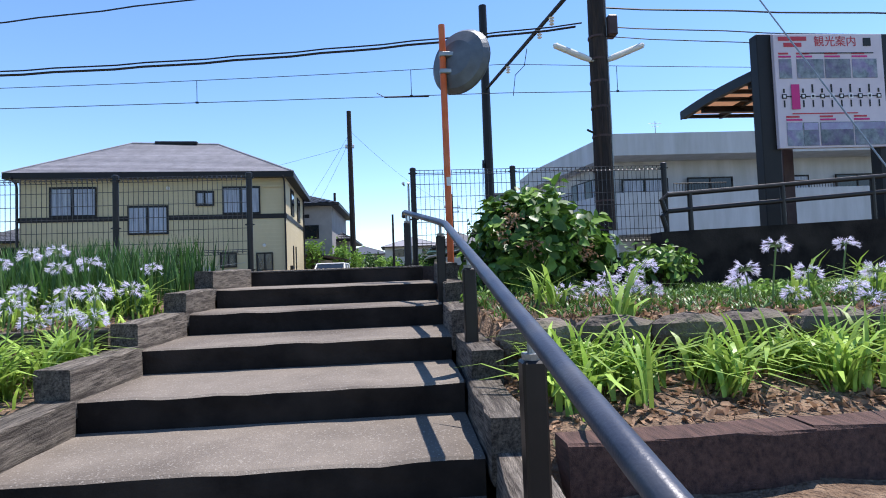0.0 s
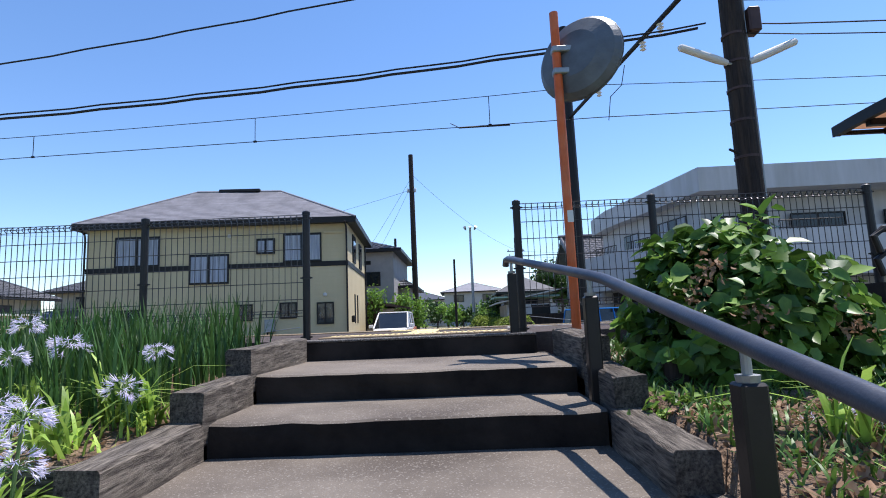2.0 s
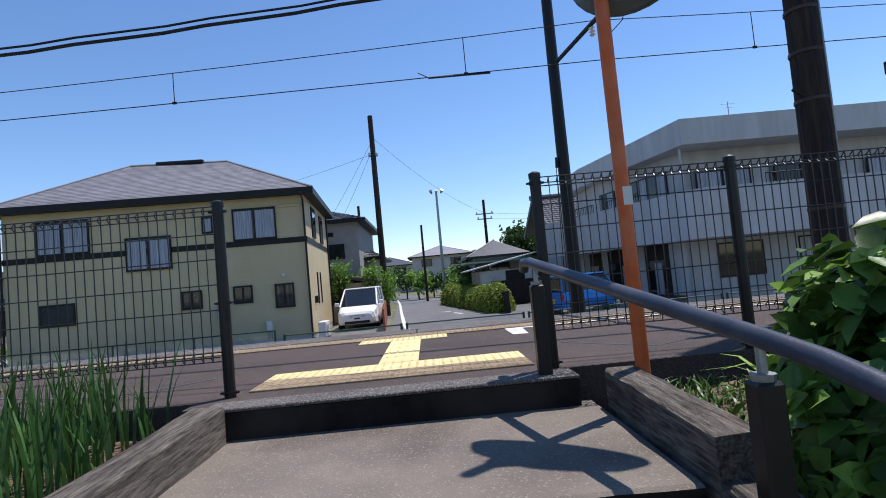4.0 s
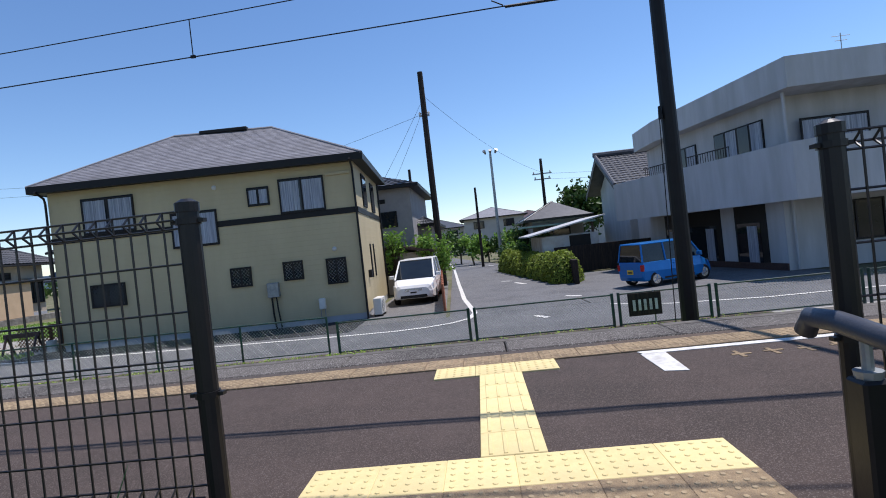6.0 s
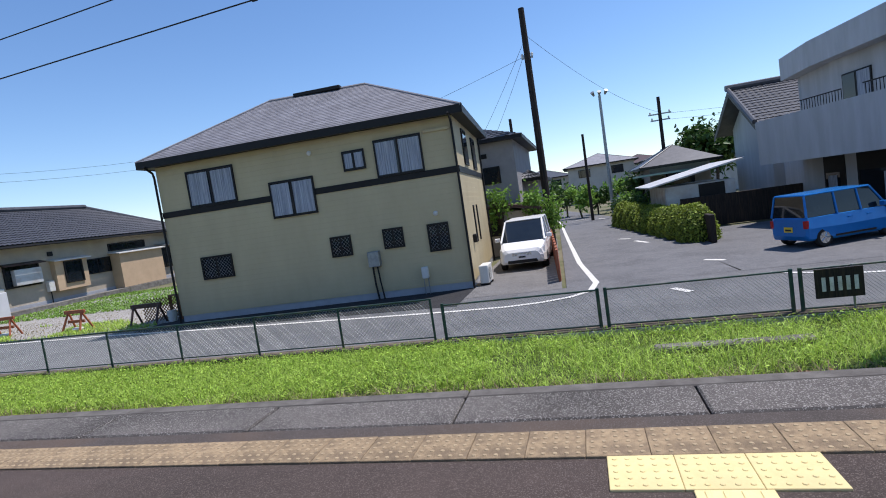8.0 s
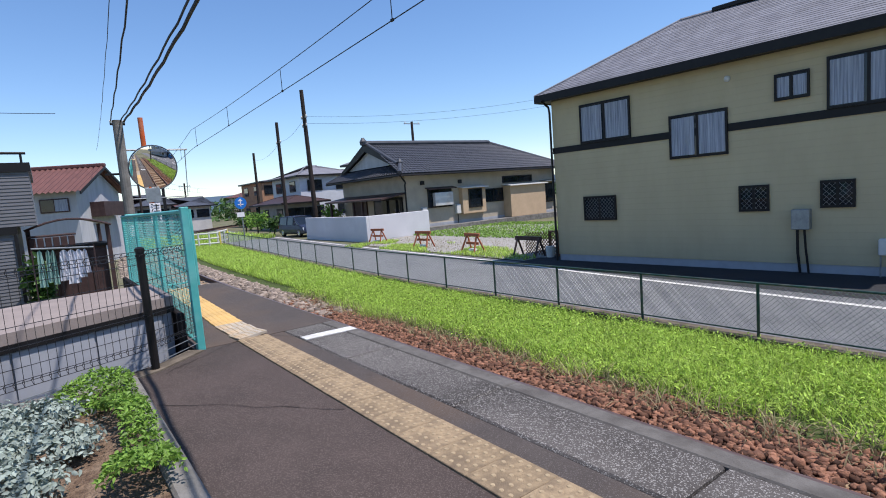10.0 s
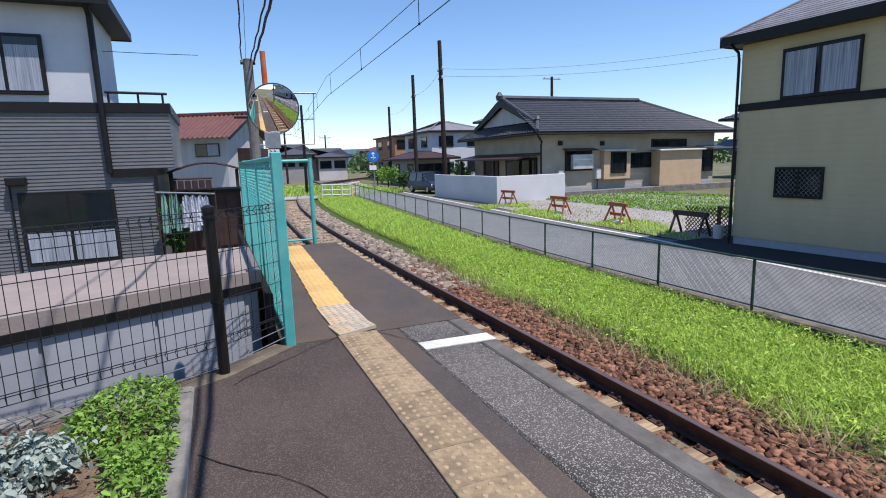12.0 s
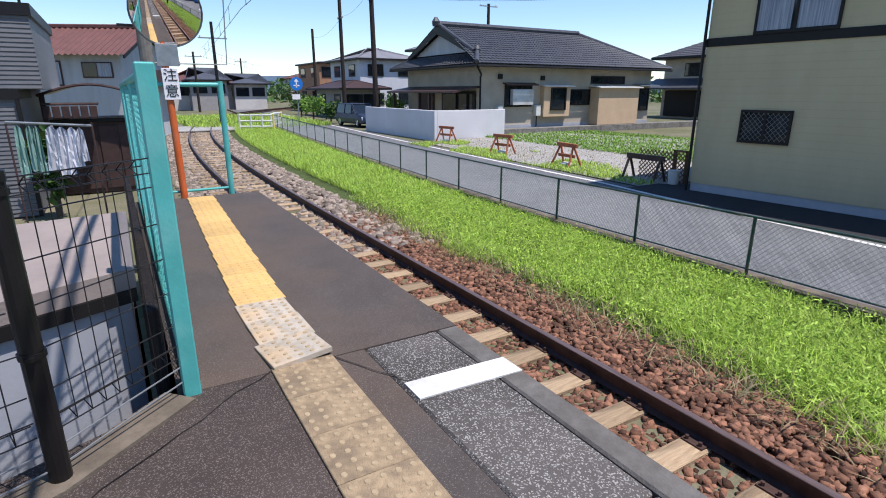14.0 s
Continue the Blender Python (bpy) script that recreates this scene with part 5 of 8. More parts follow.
# white concrete building with a balcony
wb = thing("apartment_building", "white two-storey concrete building with stained parapet and long balcony", "building")
WX, WY = 8.35, 22.6
part("wall", Mesh().prism([(6.95, 31), (WX, WY), (30, WY - 0.2), (30, 33), (6.95, 33)], -1.05, 1.3), WHITE_WALL, wb)
part("upper_wall", Mesh().prism([(7.75, 29.8), (9.05, 23.35), (30, 23.15), (30, 33), (7.75, 33)], 1.345, 4.5), WHITE_WALL, wb)
part("parapet", Mesh().prism([(7.12, 30.1), (8.45, 21.95), (30.6, 21.6), (30.6, 33), (7.12, 33)], 4.50, 5.42), WHITE_WALL, wb, "streaked concrete roof parapet")
bal = part("balcony", Mesh().prism([(5.15, 30), (8.0, 21.2), (8.5, 20.8), (30.6, 20.4), (30.6, 20.52), (8.55, 20.92), (8.1, 21.3), (5.27, 30.04)], 1.12, 2.78)
           .prism([(5.2, 30), (8.05, 21.23), (8.52, 20.84), (30.6, 20.45), (30.6, 22.6), (WX, WY), (6.95, 31), (6.0, 31)], 1.14, 1.34), WHITE_WALL, wb)
BT = pose(8.05, 21.25, 0) @ Matrix.Rotation(math.atan2(2.85, 8.75), 4, "Z")
for y0, y1 in ((2.4, 4.4), (5.2, 7.0)):
    m = Mesh()
    for yy in np.arange(y0, y1, 0.12):
        m.rod((0.02, yy, 2.78), (0.02, yy, 3.12), 0.012, n=5)
    m.rod((0.02, y0, 3.12), (0.02, y1, 3.12), 0.02, n=6)
    part("rail", m, TRIM, bal, at=BT)
for x0 in (10.5, 15.2, 20.0):
    m = Mesh()
    for xx in np.arange(x0, x0 + 2.2, 0.12):
        m.rod((xx, 20.75, 2.75), (xx, 20.75, 3.08), 0.012, n=5)
    m.rod((x0, 20.75, 3.08), (x0 + 2.2, 20.75, 3.08), 0.02, n=6)
    part("rail", m, TRIM, bal)


ST = pose(WX, WY, 0) @ Matrix.Rotation(math.atan2(1.4, 8.4), 4, "Z")


ST2 = pose(9.05, 23.35, 0) @ Matrix.Rotation(math.atan2(1.3, 6.45), 4, "Z")


def side_window(parent, y0, y1, z0, z1, n=2, mat_=GLASS):
    w = part("window", Mesh().box(-0.05, 0, y0, y1, z0, z1, 0.01), TRIM, parent, at=ST2)
    for k in range(n):
        a, b = y0 + (y1 - y0) * k / n + 0.05, y0 + (y1 - y0) * (k + 1) / n - 0.05
        part("pane", Mesh().box(-0.06, -0.052, a, b, z0 + 0.06, z1 - 0.06), mat_ if k % 2 else CURTAIN, w)


side_window(wb, 0.9, 3.5, 2.3, 4.0, 4)
side_window(wb, 4.7, 6.1, 2.3, 3.9, 2)
for y0, y1, z1 in ((0.8, 2.4, 1.12), (3.2, 5.4, 1.12), (6.0, 7.2, 1.1)):
    d = part("door", Mesh().box(-0.03, 0, y0, y1, -1.0, z1, 0.01), TRIM, wb, at=ST)
    part("pane", Mesh().box(-0.04, -0.032, y0 + 0.3, y1 - 0.12, -0.95, z1 - 0.6), GLASS, d)
    part("leaf", Mesh().box(-0.052, -0.042, y0 + 0.45, y0 + 0.95, -0.95, z1 - 0.7), CURTAIN, d, "pale door leaf")
for k, x0 in enumerate((9.6, 12.6, 16.2, 19.6)):
    window(wb, x0, x0 + 1.7, -0.3, 0.95, WY - 0.01, curtain=k % 2 == 1)
    window(wb, x0 - 0.2, x0 + 1.9, 2.3, 3.7, 23.14, curtain=k % 2 == 0)
part("downpipe", Mesh().tube([(8.6, 22.5, 4.45), (8.6, 22.5, 1.3), (8.6, 22.5, -1.0)], 0.05), WHITE_WALL, wb)
part("brick_plinth", Mesh().box(-0.06, -0.001, 0, 8.4, -1.06, -0.82), EDGING, wb, at=ST)
part("aerial", Mesh().rod((11.5, 24, 5.4), (11.5, 24, 6.5), 0.015).rod((11.2, 24, 6.4), (11.8, 24, 6.4), 0.01).rod((11.3, 24, 6.25), (11.7, 24, 6.25), 0.01), GALV, wb)


def tiled_house(name, label, x0, x1, y0, y1, g, eave, rise, wallm, roofm, along_x=True, over=0.55, wins=2):
    h = thing(name, label, "house", "town houses")
    part("wall", Mesh().box(x0, x1, y0, y1, g, eave), wallm, h)
    rf, fcs = hip_roof(h, x0, x1, y0, y1, eave, rise, over, roofm, 0.14, ridge_along_x=along_x)
    for k in range(wins):
        xx = x0 + (x1 - x0) * (k + 0.5) / wins
        yy = y0 + (y1 - y0) * (k + 0.5) / wins
        for zz in ([eave - 1.6] + ([eave - 4.2] if eave - g > 4.6 else [])):
            w = part("window", Mesh().box(xx - 0.8, xx + 0.8, y0 - 0.06, y0, zz, zz + 1.1, 0.01), TRIM, h)
            part("pane", Mesh().box(xx - 0.72, xx + 0.72, y0 - 0.07, y0 - 0.062, zz + 0.07, zz + 1.03), GLASS, w)
            w = part("window", Mesh().box(x1, x1 + 0.06, yy - 0.8, yy + 0.8, zz, zz + 1.1, 0.01), TRIM, h)
            part("pane", Mesh().box(x1 + 0.062, x1 + 0.07, yy - 0.72, yy + 0.72, zz + 0.07, zz + 1.03), GLASS, w)
    return h, rf, fcs


# tiled house behind the white building
h2 = thing("house", "white-walled house with a steep grey pantile gable roof", "house")
part("wall", Mesh().prism([(6.9, 34.2), (15, 34.2), (15, 40), (6.9, 40)], -1.0, 3.2).add([(6.9, 34.2, 3.2), (6.9, 40, 3.2), (6.9, 37.1, 4.75)], [(0, 1, 2)]), WHITE_WALL, h2)
g2 = [Vector(p) for p in ((6.1, 33.4, 2.95), (15, 33.4, 2.95), (15, 37.1, 5.0), (6.1, 37.1, 5.0))]
g3 = [Vector(p) for p in ((15, 40.8, 2.95), (6.1, 40.8, 2.95), (6.1, 37.1, 5.0), (15, 37.1, 5.0))]
r2 = part("roof", Mesh().add([*g2, *g3], [(0, 1, 2, 3), (4, 5, 6, 7)]), KAWARA, h2)
part("tiles", kawara_face(g2, 34, 14), KAWARA, r2)
part("tiles", kawara_face(g3, 34, 14), KAWARA, r2)
part("ridge_tiles", Mesh().rod((6.0, 37.1, 5.12), (15, 37.1, 5.12), 0.16, n=8).rod(g2[0] + Vector((0, 0, .08)), g2[3] + Vector((0, 0, .08)), 0.11, n=8), KAWARA, r2)
part("barge_board", Mesh().add([g2[0], g2[3], g2[3] - Vector((0, 0, .3)), g2[0] - Vector((0, 0, .3))], [(0, 1, 2, 3)]).add([g3[1], g3[2], g3[2] - Vector((0, 0, .3)), g3[1] - Vector((0, 0, .3))], [(0, 1, 2, 3)]), TRIM, r2)
h3, rf, fcs = tiled_house("house", "low house with green metal canopy and tiled roof", 2.6, 6.0, 42, 50, -1.0, 1.9, 1.2, BROWN_WALL, KAWARA, False, 0.6, 1)
part("canopy", Mesh().box(1.6, 6.0, 38.2, 42, 1.35, 1.45), mat("verdigris_sheet", (0.30, 0.46, 0.38), (0.24, 0.38, 0.31), 3, 0.5, bump=0.1), h3)
shed2 = thing("shed", "corrugated metal lean-to with a pale sloping roof", "shed")
part("wall", Mesh().box(1.9, 4.6, 31.5, 36.5, -1.0, 0.75), CORRUGATED, shed2)
m = Mesh()
for k in range(28):
    m.rod((1.87, 31.5 + k * 0.18, -1.0), (1.87, 31.5 + k * 0.18, 0.75), 0.04, n=5, caps=False)
part("ribs", m, CORRUGATED, shed2)
part("roof", Mesh().add([(1.2, 31.0, 0.8), (4.9, 31.0, 1.5), (4.9, 37, 1.5), (1.2, 37, 0.8), (1.2, 31.0, 0.86), (4.9, 31.0, 1.56), (4.9, 37, 1.56), (1.2, 37, 0.86)], [(0, 3, 2, 1), (4, 5, 6, 7), (0, 1, 5, 4), (1, 2, 6, 5), (2, 3, 7, 6), (3, 0, 4, 7)]), CORRUGATED, shed2)
part("door", Mesh().box(3.2, 4.2, 31.45, 31.5, -1.0, 0.7, 0.01), TRIM, shed2)
block_wall = solid("garden_wall", Mesh().box(2.2, 2.35, 25.2, 31.5, -1.05, -0.15, 0.01).box(2.35, 6.85, 30.9, 31.05, -1.05, 0.2, 0.01), DARK_TIMBER, "dark block garden wall", "wall", kind="structure")

# single-storey tiled house by the lot
jh = thing("house", "beige single-storey house with a grey pantile hip-and-gable roof", "house")
JX0, JX1, JY0, JY1, JE = -38.9, -30.5, 25.9, 39.4, 2.6
part("wall", Mesh().box(JX0, JX1, JY0, JY1, -1.05, JE), BEIGE_WALL, jh)
part("plinth", Mesh().box(JX0 - 0.02, JX1 + 0.03, JY0 - 0.03, JY1, -1.1, -0.55), BASE_GREY, jh)
ov, rz = 0.85, 2.25
x0, x1, y0, y1 = JX0 - ov, JX1 + ov, JY0 - ov, JY1 + ov
xm = (x0 + x1) / 2
gy_, gz_ = y0 + 0.95, JE + 0.62
R0, R1 = Vector((xm, gy_, JE + rz)), Vector((xm, y1 - 3.5, JE + rz))
hw = (x1 - x0) / 2
gl, gr = Vector((xm - hw * (1 - 0.62 / rz), gy_, gz_)), Vector((xm + hw * (1 - 0.62 / rz), gy_, gz_))
A, B_, C, D = Vector((x0, y0, JE)), Vector((x1, y0, JE)), Vector((x1, y1, JE)), Vector((x0, y1, JE))
jroof = part("roof", Mesh().add([A, B_, C, D, gl, gr, R0, R1], [(0, 1, 5, 4), (1, 2, 7, 6, 5), (2, 3, 7), (3, 0, 4, 6, 7), (0, 3, 2, 1)]), KAWARA, jh)
part("gable", Mesh().add([gl + Vector((0.5, -0.02, 0.1)), gr + Vector((-0.5, -0.02, 0.1)), R0 + Vector((0, -0.02, -0.35))], [(0, 1, 2)]), WHITE_WALL, jroof, "white plaster gable")
part("barge_board", Mesh().add([gl + Vector((-0.2, -0.35, 0)), R0 + Vector((0, -0.35, 0.1)), gr + Vector((0.2, -0.35, 0)), gr + Vector((-0.35, -0.35, 0)), R0 + Vector((0, -0.35, -0.42)), gl + Vector((0.35, -0.35, 0))], [(0, 1, 4, 5), (1, 2, 3, 4)])
     .add([gl + Vector((-0.2, -0.36, 0)), R0 + Vector((0, -0.36, 0.12)), R0 + Vector((0, 0.1, 0.12)), gl + Vector((-0.2, 0.1, 0))], [(0, 1, 2, 3)])
     .add([gr + Vector((0.2, -0.36, 0)), R0 + Vector((0, -0.36, 0.12)), R0 + Vector((0, 0.1, 0.12)), gr + Vector((0.2, 0.1, 0))], [(0, 1, 2, 3)]), TRIM, jroof)
part("tiles", kawara_face([B_, C, R1, R0], 60, 16, 0.05, 0.04), KAWARA, jroof)
part("tiles", kawara_face([A, B_, gr, gl], 34, 7, 0.05, 0.04), KAWARA, jroof)
m = Mesh().rod(R0 + Vector((0, -0.4, 0.15)), R1 + Vector((0, 0, 0.15)), 0.16, n=8).rod(R1 + Vector((0, 0, 0.1)), C, 0.12, n=8).rod(B_ + Vector((0, 0, 0.1)), gr + Vector((0, 0, 0.1)), 0.12, n=8).rod(gr + Vector((0, -0.2, 0.1)), R0 + Vector((0, -0.2, 0.1)), 0.12, n=8).rod(A, gl, 0.12, n=8)
m.lathe([(0.2, 0), (0.25, 0.25), (0.08, 0.5)], 8, Matrix.Translation(R0 + Vector((0, -0.4, 0.0))))
m.lathe([(0.16, 0), (0.2, 0.2), (0.08, 0.4)], 8, Matrix.Translation(gr))
part("ridge_tiles", m, KAWARA, jroof)
part("gutter", Mesh().rod((x1 + 0.05, y0, JE - 0.08), (x1 + 0.05, y1, JE - 0.08), 0.06, n=6).rod((x0, y0 - 0.05, JE - 0.08), (x1, y0 - 0.05, JE - 0.08), 0.06, n=6).tube([(x1 - 0.1, y0 + 0.1, JE - 0.1), (x1 - 0.8, y0 + 0.85, JE - 0.5), (JX1 + 0.06, JY0 - 0.06, JE - 0.6), (JX1 + 0.06, JY0 - 0.06, -1.0)], 0.05), TRIM, jroof)
def side_opening(y0, y1, z0, z1, x=JX1, halves=2, pane=GLASS):
    """A dark framed sliding window in the wall that faces east."""
    w = part("window", Mesh().box(x, x + 0.07, y0, y1, z0, z0 + 0.07).box(x, x + 0.07, y0, y1, z1 - 0.07, z1).box(x, x + 0.07, y0, y0 + 0.07, z0 + 0.07, z1 - 0.07).box(x, x + 0.07, y1 - 0.07, y1, z0 + 0.07, z1 - 0.07), TRIM, jh)
    for k in range(halves):
        a, b = y0 + 0.07 + (y1 - y0 - 0.14) * k / halves, y0 + 0.07 + (y1 - y0 - 0.14) * (k + 1) / halves
        part("pane", Mesh().box(x + 0.012 + 0.012 * k, x + 0.022 + 0.012 * k, a + 0.02, b - 0.02, z0 + 0.07, z1 - 0.07), pane, w)
        part("stile", Mesh().box(x + 0.008 + 0.012 * k, x + 0.045, b - 0.02, b + 0.02, z0 + 0.07, z1 - 0.07), TRIM, w)
    return w


def hood(parent, y0, y1, z, out, material, x=JX1):
    part("hood", Mesh().add([(x, y0, z + 0.10), (x, y1, z + 0.10), (x + out, y1, z), (x + out, y0, z), (x, y0, z + 0.04), (x, y1, z + 0.04), (x + out, y1, z - 0.06), (x + out, y0, z - 0.06)], [(0, 1, 2, 3), (4, 7, 6, 5), (0, 4, 5, 1), (1, 5, 6, 2), (2, 6, 7, 3), (3, 7, 4, 0)]), material, parent)


TAN = mat("tan_panel", (0.58, 0.42, 0.27), (0.5, 0.36, 0.23), 2, 0.8, bump=0.1)
sw = side_opening(27.5, 29.4, 0.42, 1.62)
part("shutter", Mesh().box(JX1 + 0.06, JX1 + 0.34, 27.85, 29.3, 0.52, 1.36, 0.02), CORRUGATED, sw, "pale metal shutter box")
hood(sw, 27.35, 29.55, 1.62, 0.45, BROWN_METAL)
bay_a = part("bay", Mesh().box(JX1, JX1 + 0.35, 30.05, 32.05, -0.15, 1.52), TAN, jh, "tan projecting window bay")
side_opening(30.55, 31.7, 0.2, 1.45, JX1 + 0.351, 1)
hood(bay_a, 29.9, 32.2, 1.56, 0.6, WHITE_PLASTIC)
side_opening(32.15, 33.95, 0.45, 1.37)
side_opening(33.98, 36.9, 1.68, 2.15)
bay = part("bay", Mesh().box(JX1, JX1 + 0.75, 34.0, 37.5, -0.70, 1.46), TAN, jh, "tan projecting bay")
hood(bay, 33.85, 37.65, 1.50, 0.95, WHITE_PLASTIC)
rw = side_opening(37.75, 39.3, 0.04, 1.45)
hood(rw, 37.7, 39.5, 1.62, 0.7, GALV)
for y, z in ((27.0, 1.9), (30.0, 1.85)):
    part("vent", Mesh().box(JX1, JX1 + 0.12, y, y + 0.28, z, z + 0.25, 0.02), TRIM, jh)
part("porch_roof", Mesh().add([(-38.6, 24.2, 1.25), (-30.6, 24.2, 1.25), (-30.6, 26.6, 1.65), (-38.6, 26.6, 1.65), (-38.6, 24.2, 1.15), (-30.6, 24.2, 1.15), (-30.6, 26.6, 1.55), (-38.6, 26.6, 1.55)], [(0, 1, 2, 3), (4, 7, 6, 5), (0, 4, 5, 1), (1, 5, 6, 2), (3, 2, 6, 7), (0, 3, 7, 4)]), BROWN_METAL, jh)
part("porch_opening", Mesh().box(-34.4, -30.9, 25.80, 25.895, -0.7, 1.25), TRIM, jh)
part("porch_door", Mesh().box(-37.4, -35.4, 25.80, 25.895, -0.8, 1.25), BROWN_METAL, jh)
part("porch_pane", Mesh().box(-34.2, -31.1, 25.785, 25.795, -0.5, 1.1), GLASS, jh)
for x in (-38.2, -34.8, -33.6):
    part("porch_post", Mesh().box(x, x + 0.14, 24.4, 24.54, -1.0, 1.2), BROWN_METAL, jh)
for y in (29.6, 26.9):
    part("meter_box", Mesh().box(JX1, JX1 + 0.25, y, y + 0.35, -0.1, 0.5, 0.02), WHITE_PLASTIC, jh)
    part("pipe", Mesh().rod((JX1 + 0.12, y + 0.15, -0.1), (JX1 + 0.12, y + 0.15, -1.0), 0.03, n=6), TRIM, jh)
solid("garden_wall", Mesh().box(-37.4, -28.95, 22.15, 22.33, -1.1, 0.36, 0.015).box(-29.13, -28.95, 22.33, 26.4, -1.1, 0.36, 0.015), mat("white_garden_wall_render", (0.66, 0.65, 0.66), (0.58, 0.57, 0.58), 1.2, 0.9, bump=0.2, stain=(0.45, 0.44, 0.44), stain_scale=0.6, stain_amount=0.3), "plain white rendered garden wall", "wall", kind="structure")
solid("garden_wall", Mesh().box(-30.2, -29.5, 26.6, 46, -1.1, -0.72, 0.01), KERB, "low concrete retaining kerb along the house", "kerb", kind="structure")

# houses along the lane, further off
tiled_house("house", "grey two-storey house with a grey roof", -63, -55, 29.2, 35.5, -1.1, 4.2, 1.2, PALE_WALL, SLATE, False, 0.5, 2)
tiled_house("house", "pale two-storey house with a brown roof", -47.5, -41.5, 31.0, 38, -1.1, 4.5, 1.1, BEIGE_WALL, SLATE, False, 0.6, 2)
tiled_house("house", "low house with brown sheet roofs", -60, -52, 26.5, 29.8, -1.1, 1.5, 0.7, BROWN_WALL, BROWN_METAL, True, 0.8, 2)
tiled_house("house", "orange-brick two-storey block beside the lane", -76, -68, 29.6, 34, -1.1, 4.4, 0.3, ORANGE_BRICK, SLATE, True, 0.3, 2)
tiled_house("house", "grey-walled two-storey house with a dark tiled roof beyond the crossing", -88, -80, 17.4, 21.6, -1.2, 2.6, 1.5, BROWN_WALL, KAWARA, False, 0.6, 2)
tiled_house("house", "pale two-storey house with a dark tiled roof beyond the crossing", -90, -81, 22.6, 26.6, -1.2, 2.2, 1.3, TOWN_WALL, KAWARA, False, 0.6, 2)
rs_t = random.Random(5)
for k in range(16):
    x = -62 - rs_t.uniform(0, 95)
    y = 4 + k * 3.4 + rs_t.uniform(-3, 3) - (6 if k < 5 else 0)
    if abs(y - track_y(max(x, -88))) < 7:
        y += 12
    w, d_ = rs_t.uniform(7, 11), rs_t.uniform(7, 12)
    tiled_house("house", "distant house with tiled roof", x - w, x, y, y + d_, -1.2, rs_t.choice((2.3, 4.4, 4.8)), rs_t.uniform(1.2, 2.0), TOWN_WALL, rs_t.choice((KAWARA, SLATE, RED_ROOF)), rs_t.random() < 0.5, 0.5, 2)
for x, y, w, d_, e, rm in ((-3.0, 86, 9, 9, 4.2, SLATE), (7.5, 84, 9, 9, 3.6, KAWARA), (17, 92, 10, 9, 4.4, SLATE), (13, 62, 8, 9, 2.2, KAWARA), (24, 76, 10, 10, 4.6, SLATE), (-12, 98, 9, 9, 3.6, KAWARA), (-24, 84, 10, 9, 4.3, SLATE), (5, 110, 9, 9, 4.2, BROWN_METAL), (-5, 118, 9, 9, 3.2, SLATE)):
    tiled_house("house", "distant house with tiled roof", x, x + w, y, y + d_, -1.2, e, 1.7, TOWN_WALL, rm, True, 0.6, 2)
solid("backdrop", Mesh().add([(-900, -300, -1.2), (-760, 300, -1.2), (-420, 700, -1.2), (-900, -300, 16), (-760, 300, 22), (-420, 700, 12)], [(0, 1, 4, 3), (1, 2, 5, 4)]), mat("hazy_hills", (0.22, 0.30, 0.40), (0.17, 0.24, 0.33), 0.01, 1.0, bump=0), "far hazy blue hills", "hills", kind="structure")

h5, rf5, fc5 = tiled_house("house", "beige two-storey house with grey tiled roofs behind the vacant lot", -39.6, -28, 52.5, 60, -1.1, 4.1, 2.0, BEIGE_WALL, KAWARA, True, 0.9, 2)
part("tiles", kawara_face(fc5[0], 40, 12, 0.05, 0.04), KAWARA, rf5)
part("lower_roof", Mesh().add([(-40.4, 50.6, 1.55), (-27.5, 50.6, 1.55), (-27.5, 52.5, 2.35), (-40.4, 52.5, 2.35), (-40.4, 50.6, 1.40), (-27.5, 50.6, 1.40), (-27.5, 52.5, 2.2), (-40.4, 52.5, 2.2)], [(0, 1, 2, 3), (4, 7, 6, 5), (0, 4, 5, 1), (1, 5, 6, 2), (3, 2, 6, 7), (0, 3, 7, 4)]), KAWARA, h5)
part("dark_opening", Mesh().box(-39.2, -30, 52.35, 52.48, -0.9, 1.3, 0.01), TRIM, h5, "dark glazed ground floor")
fw = np.random.RandomState(77)
th = np.radians(np.concatenate([78 + 118 * fw.rand(9000)]))
rr_ = 118 + 60 * fw.rand(9000)
pos_ = np.stack([rr_ * np.cos(th), 10 + rr_ * np.sin(th), -1.2 + (2.0 + 2.2 * np.abs(np.sin(th * 23)) + 1.2 * np.abs(np.sin(th * 61))) * fw.rand(9000)], 1)
tagged(new("far_woods", leaves("far_woods", pos_, fw.randn(9000, 3) + np.array([0, 0, 0.8]), 1.3, TREE_LEAF, 78)), "distant belt of dark green trees", "trees", kind="stuff")

# charcoal house beyond the corner fence
gh = thing("house", "charcoal ribbed-sided house with pale upper walls and a balcony", "house")


def ribbed_wall(y0, y1, z0, z1, x=-18.7, back=-23.0, pitch=0.078, proud=0.012):
    """A block whose east face steps in and out like lapped metal siding."""
    n = int(round((z1 - z0) / pitch))
    h = (z1 - z0) / n
    poly = [(back, z0), (x, z0)]
    for i in range(n):
        poly += [(x + proud, z0 + i * h + 0.012), (x, z0 + (i + 1) * h)]
    poly.append((back, z1))
    k = len(poly)
    return Mesh().add([(px, y, pz) for y in (y0, y1) for px, pz in poly], [tuple(range(k)), tuple(range(2 * k - 1, k - 1, -1))] + [(i, k + i, k + (i + 1) % k, (i + 1) % k) for i in range(k)])


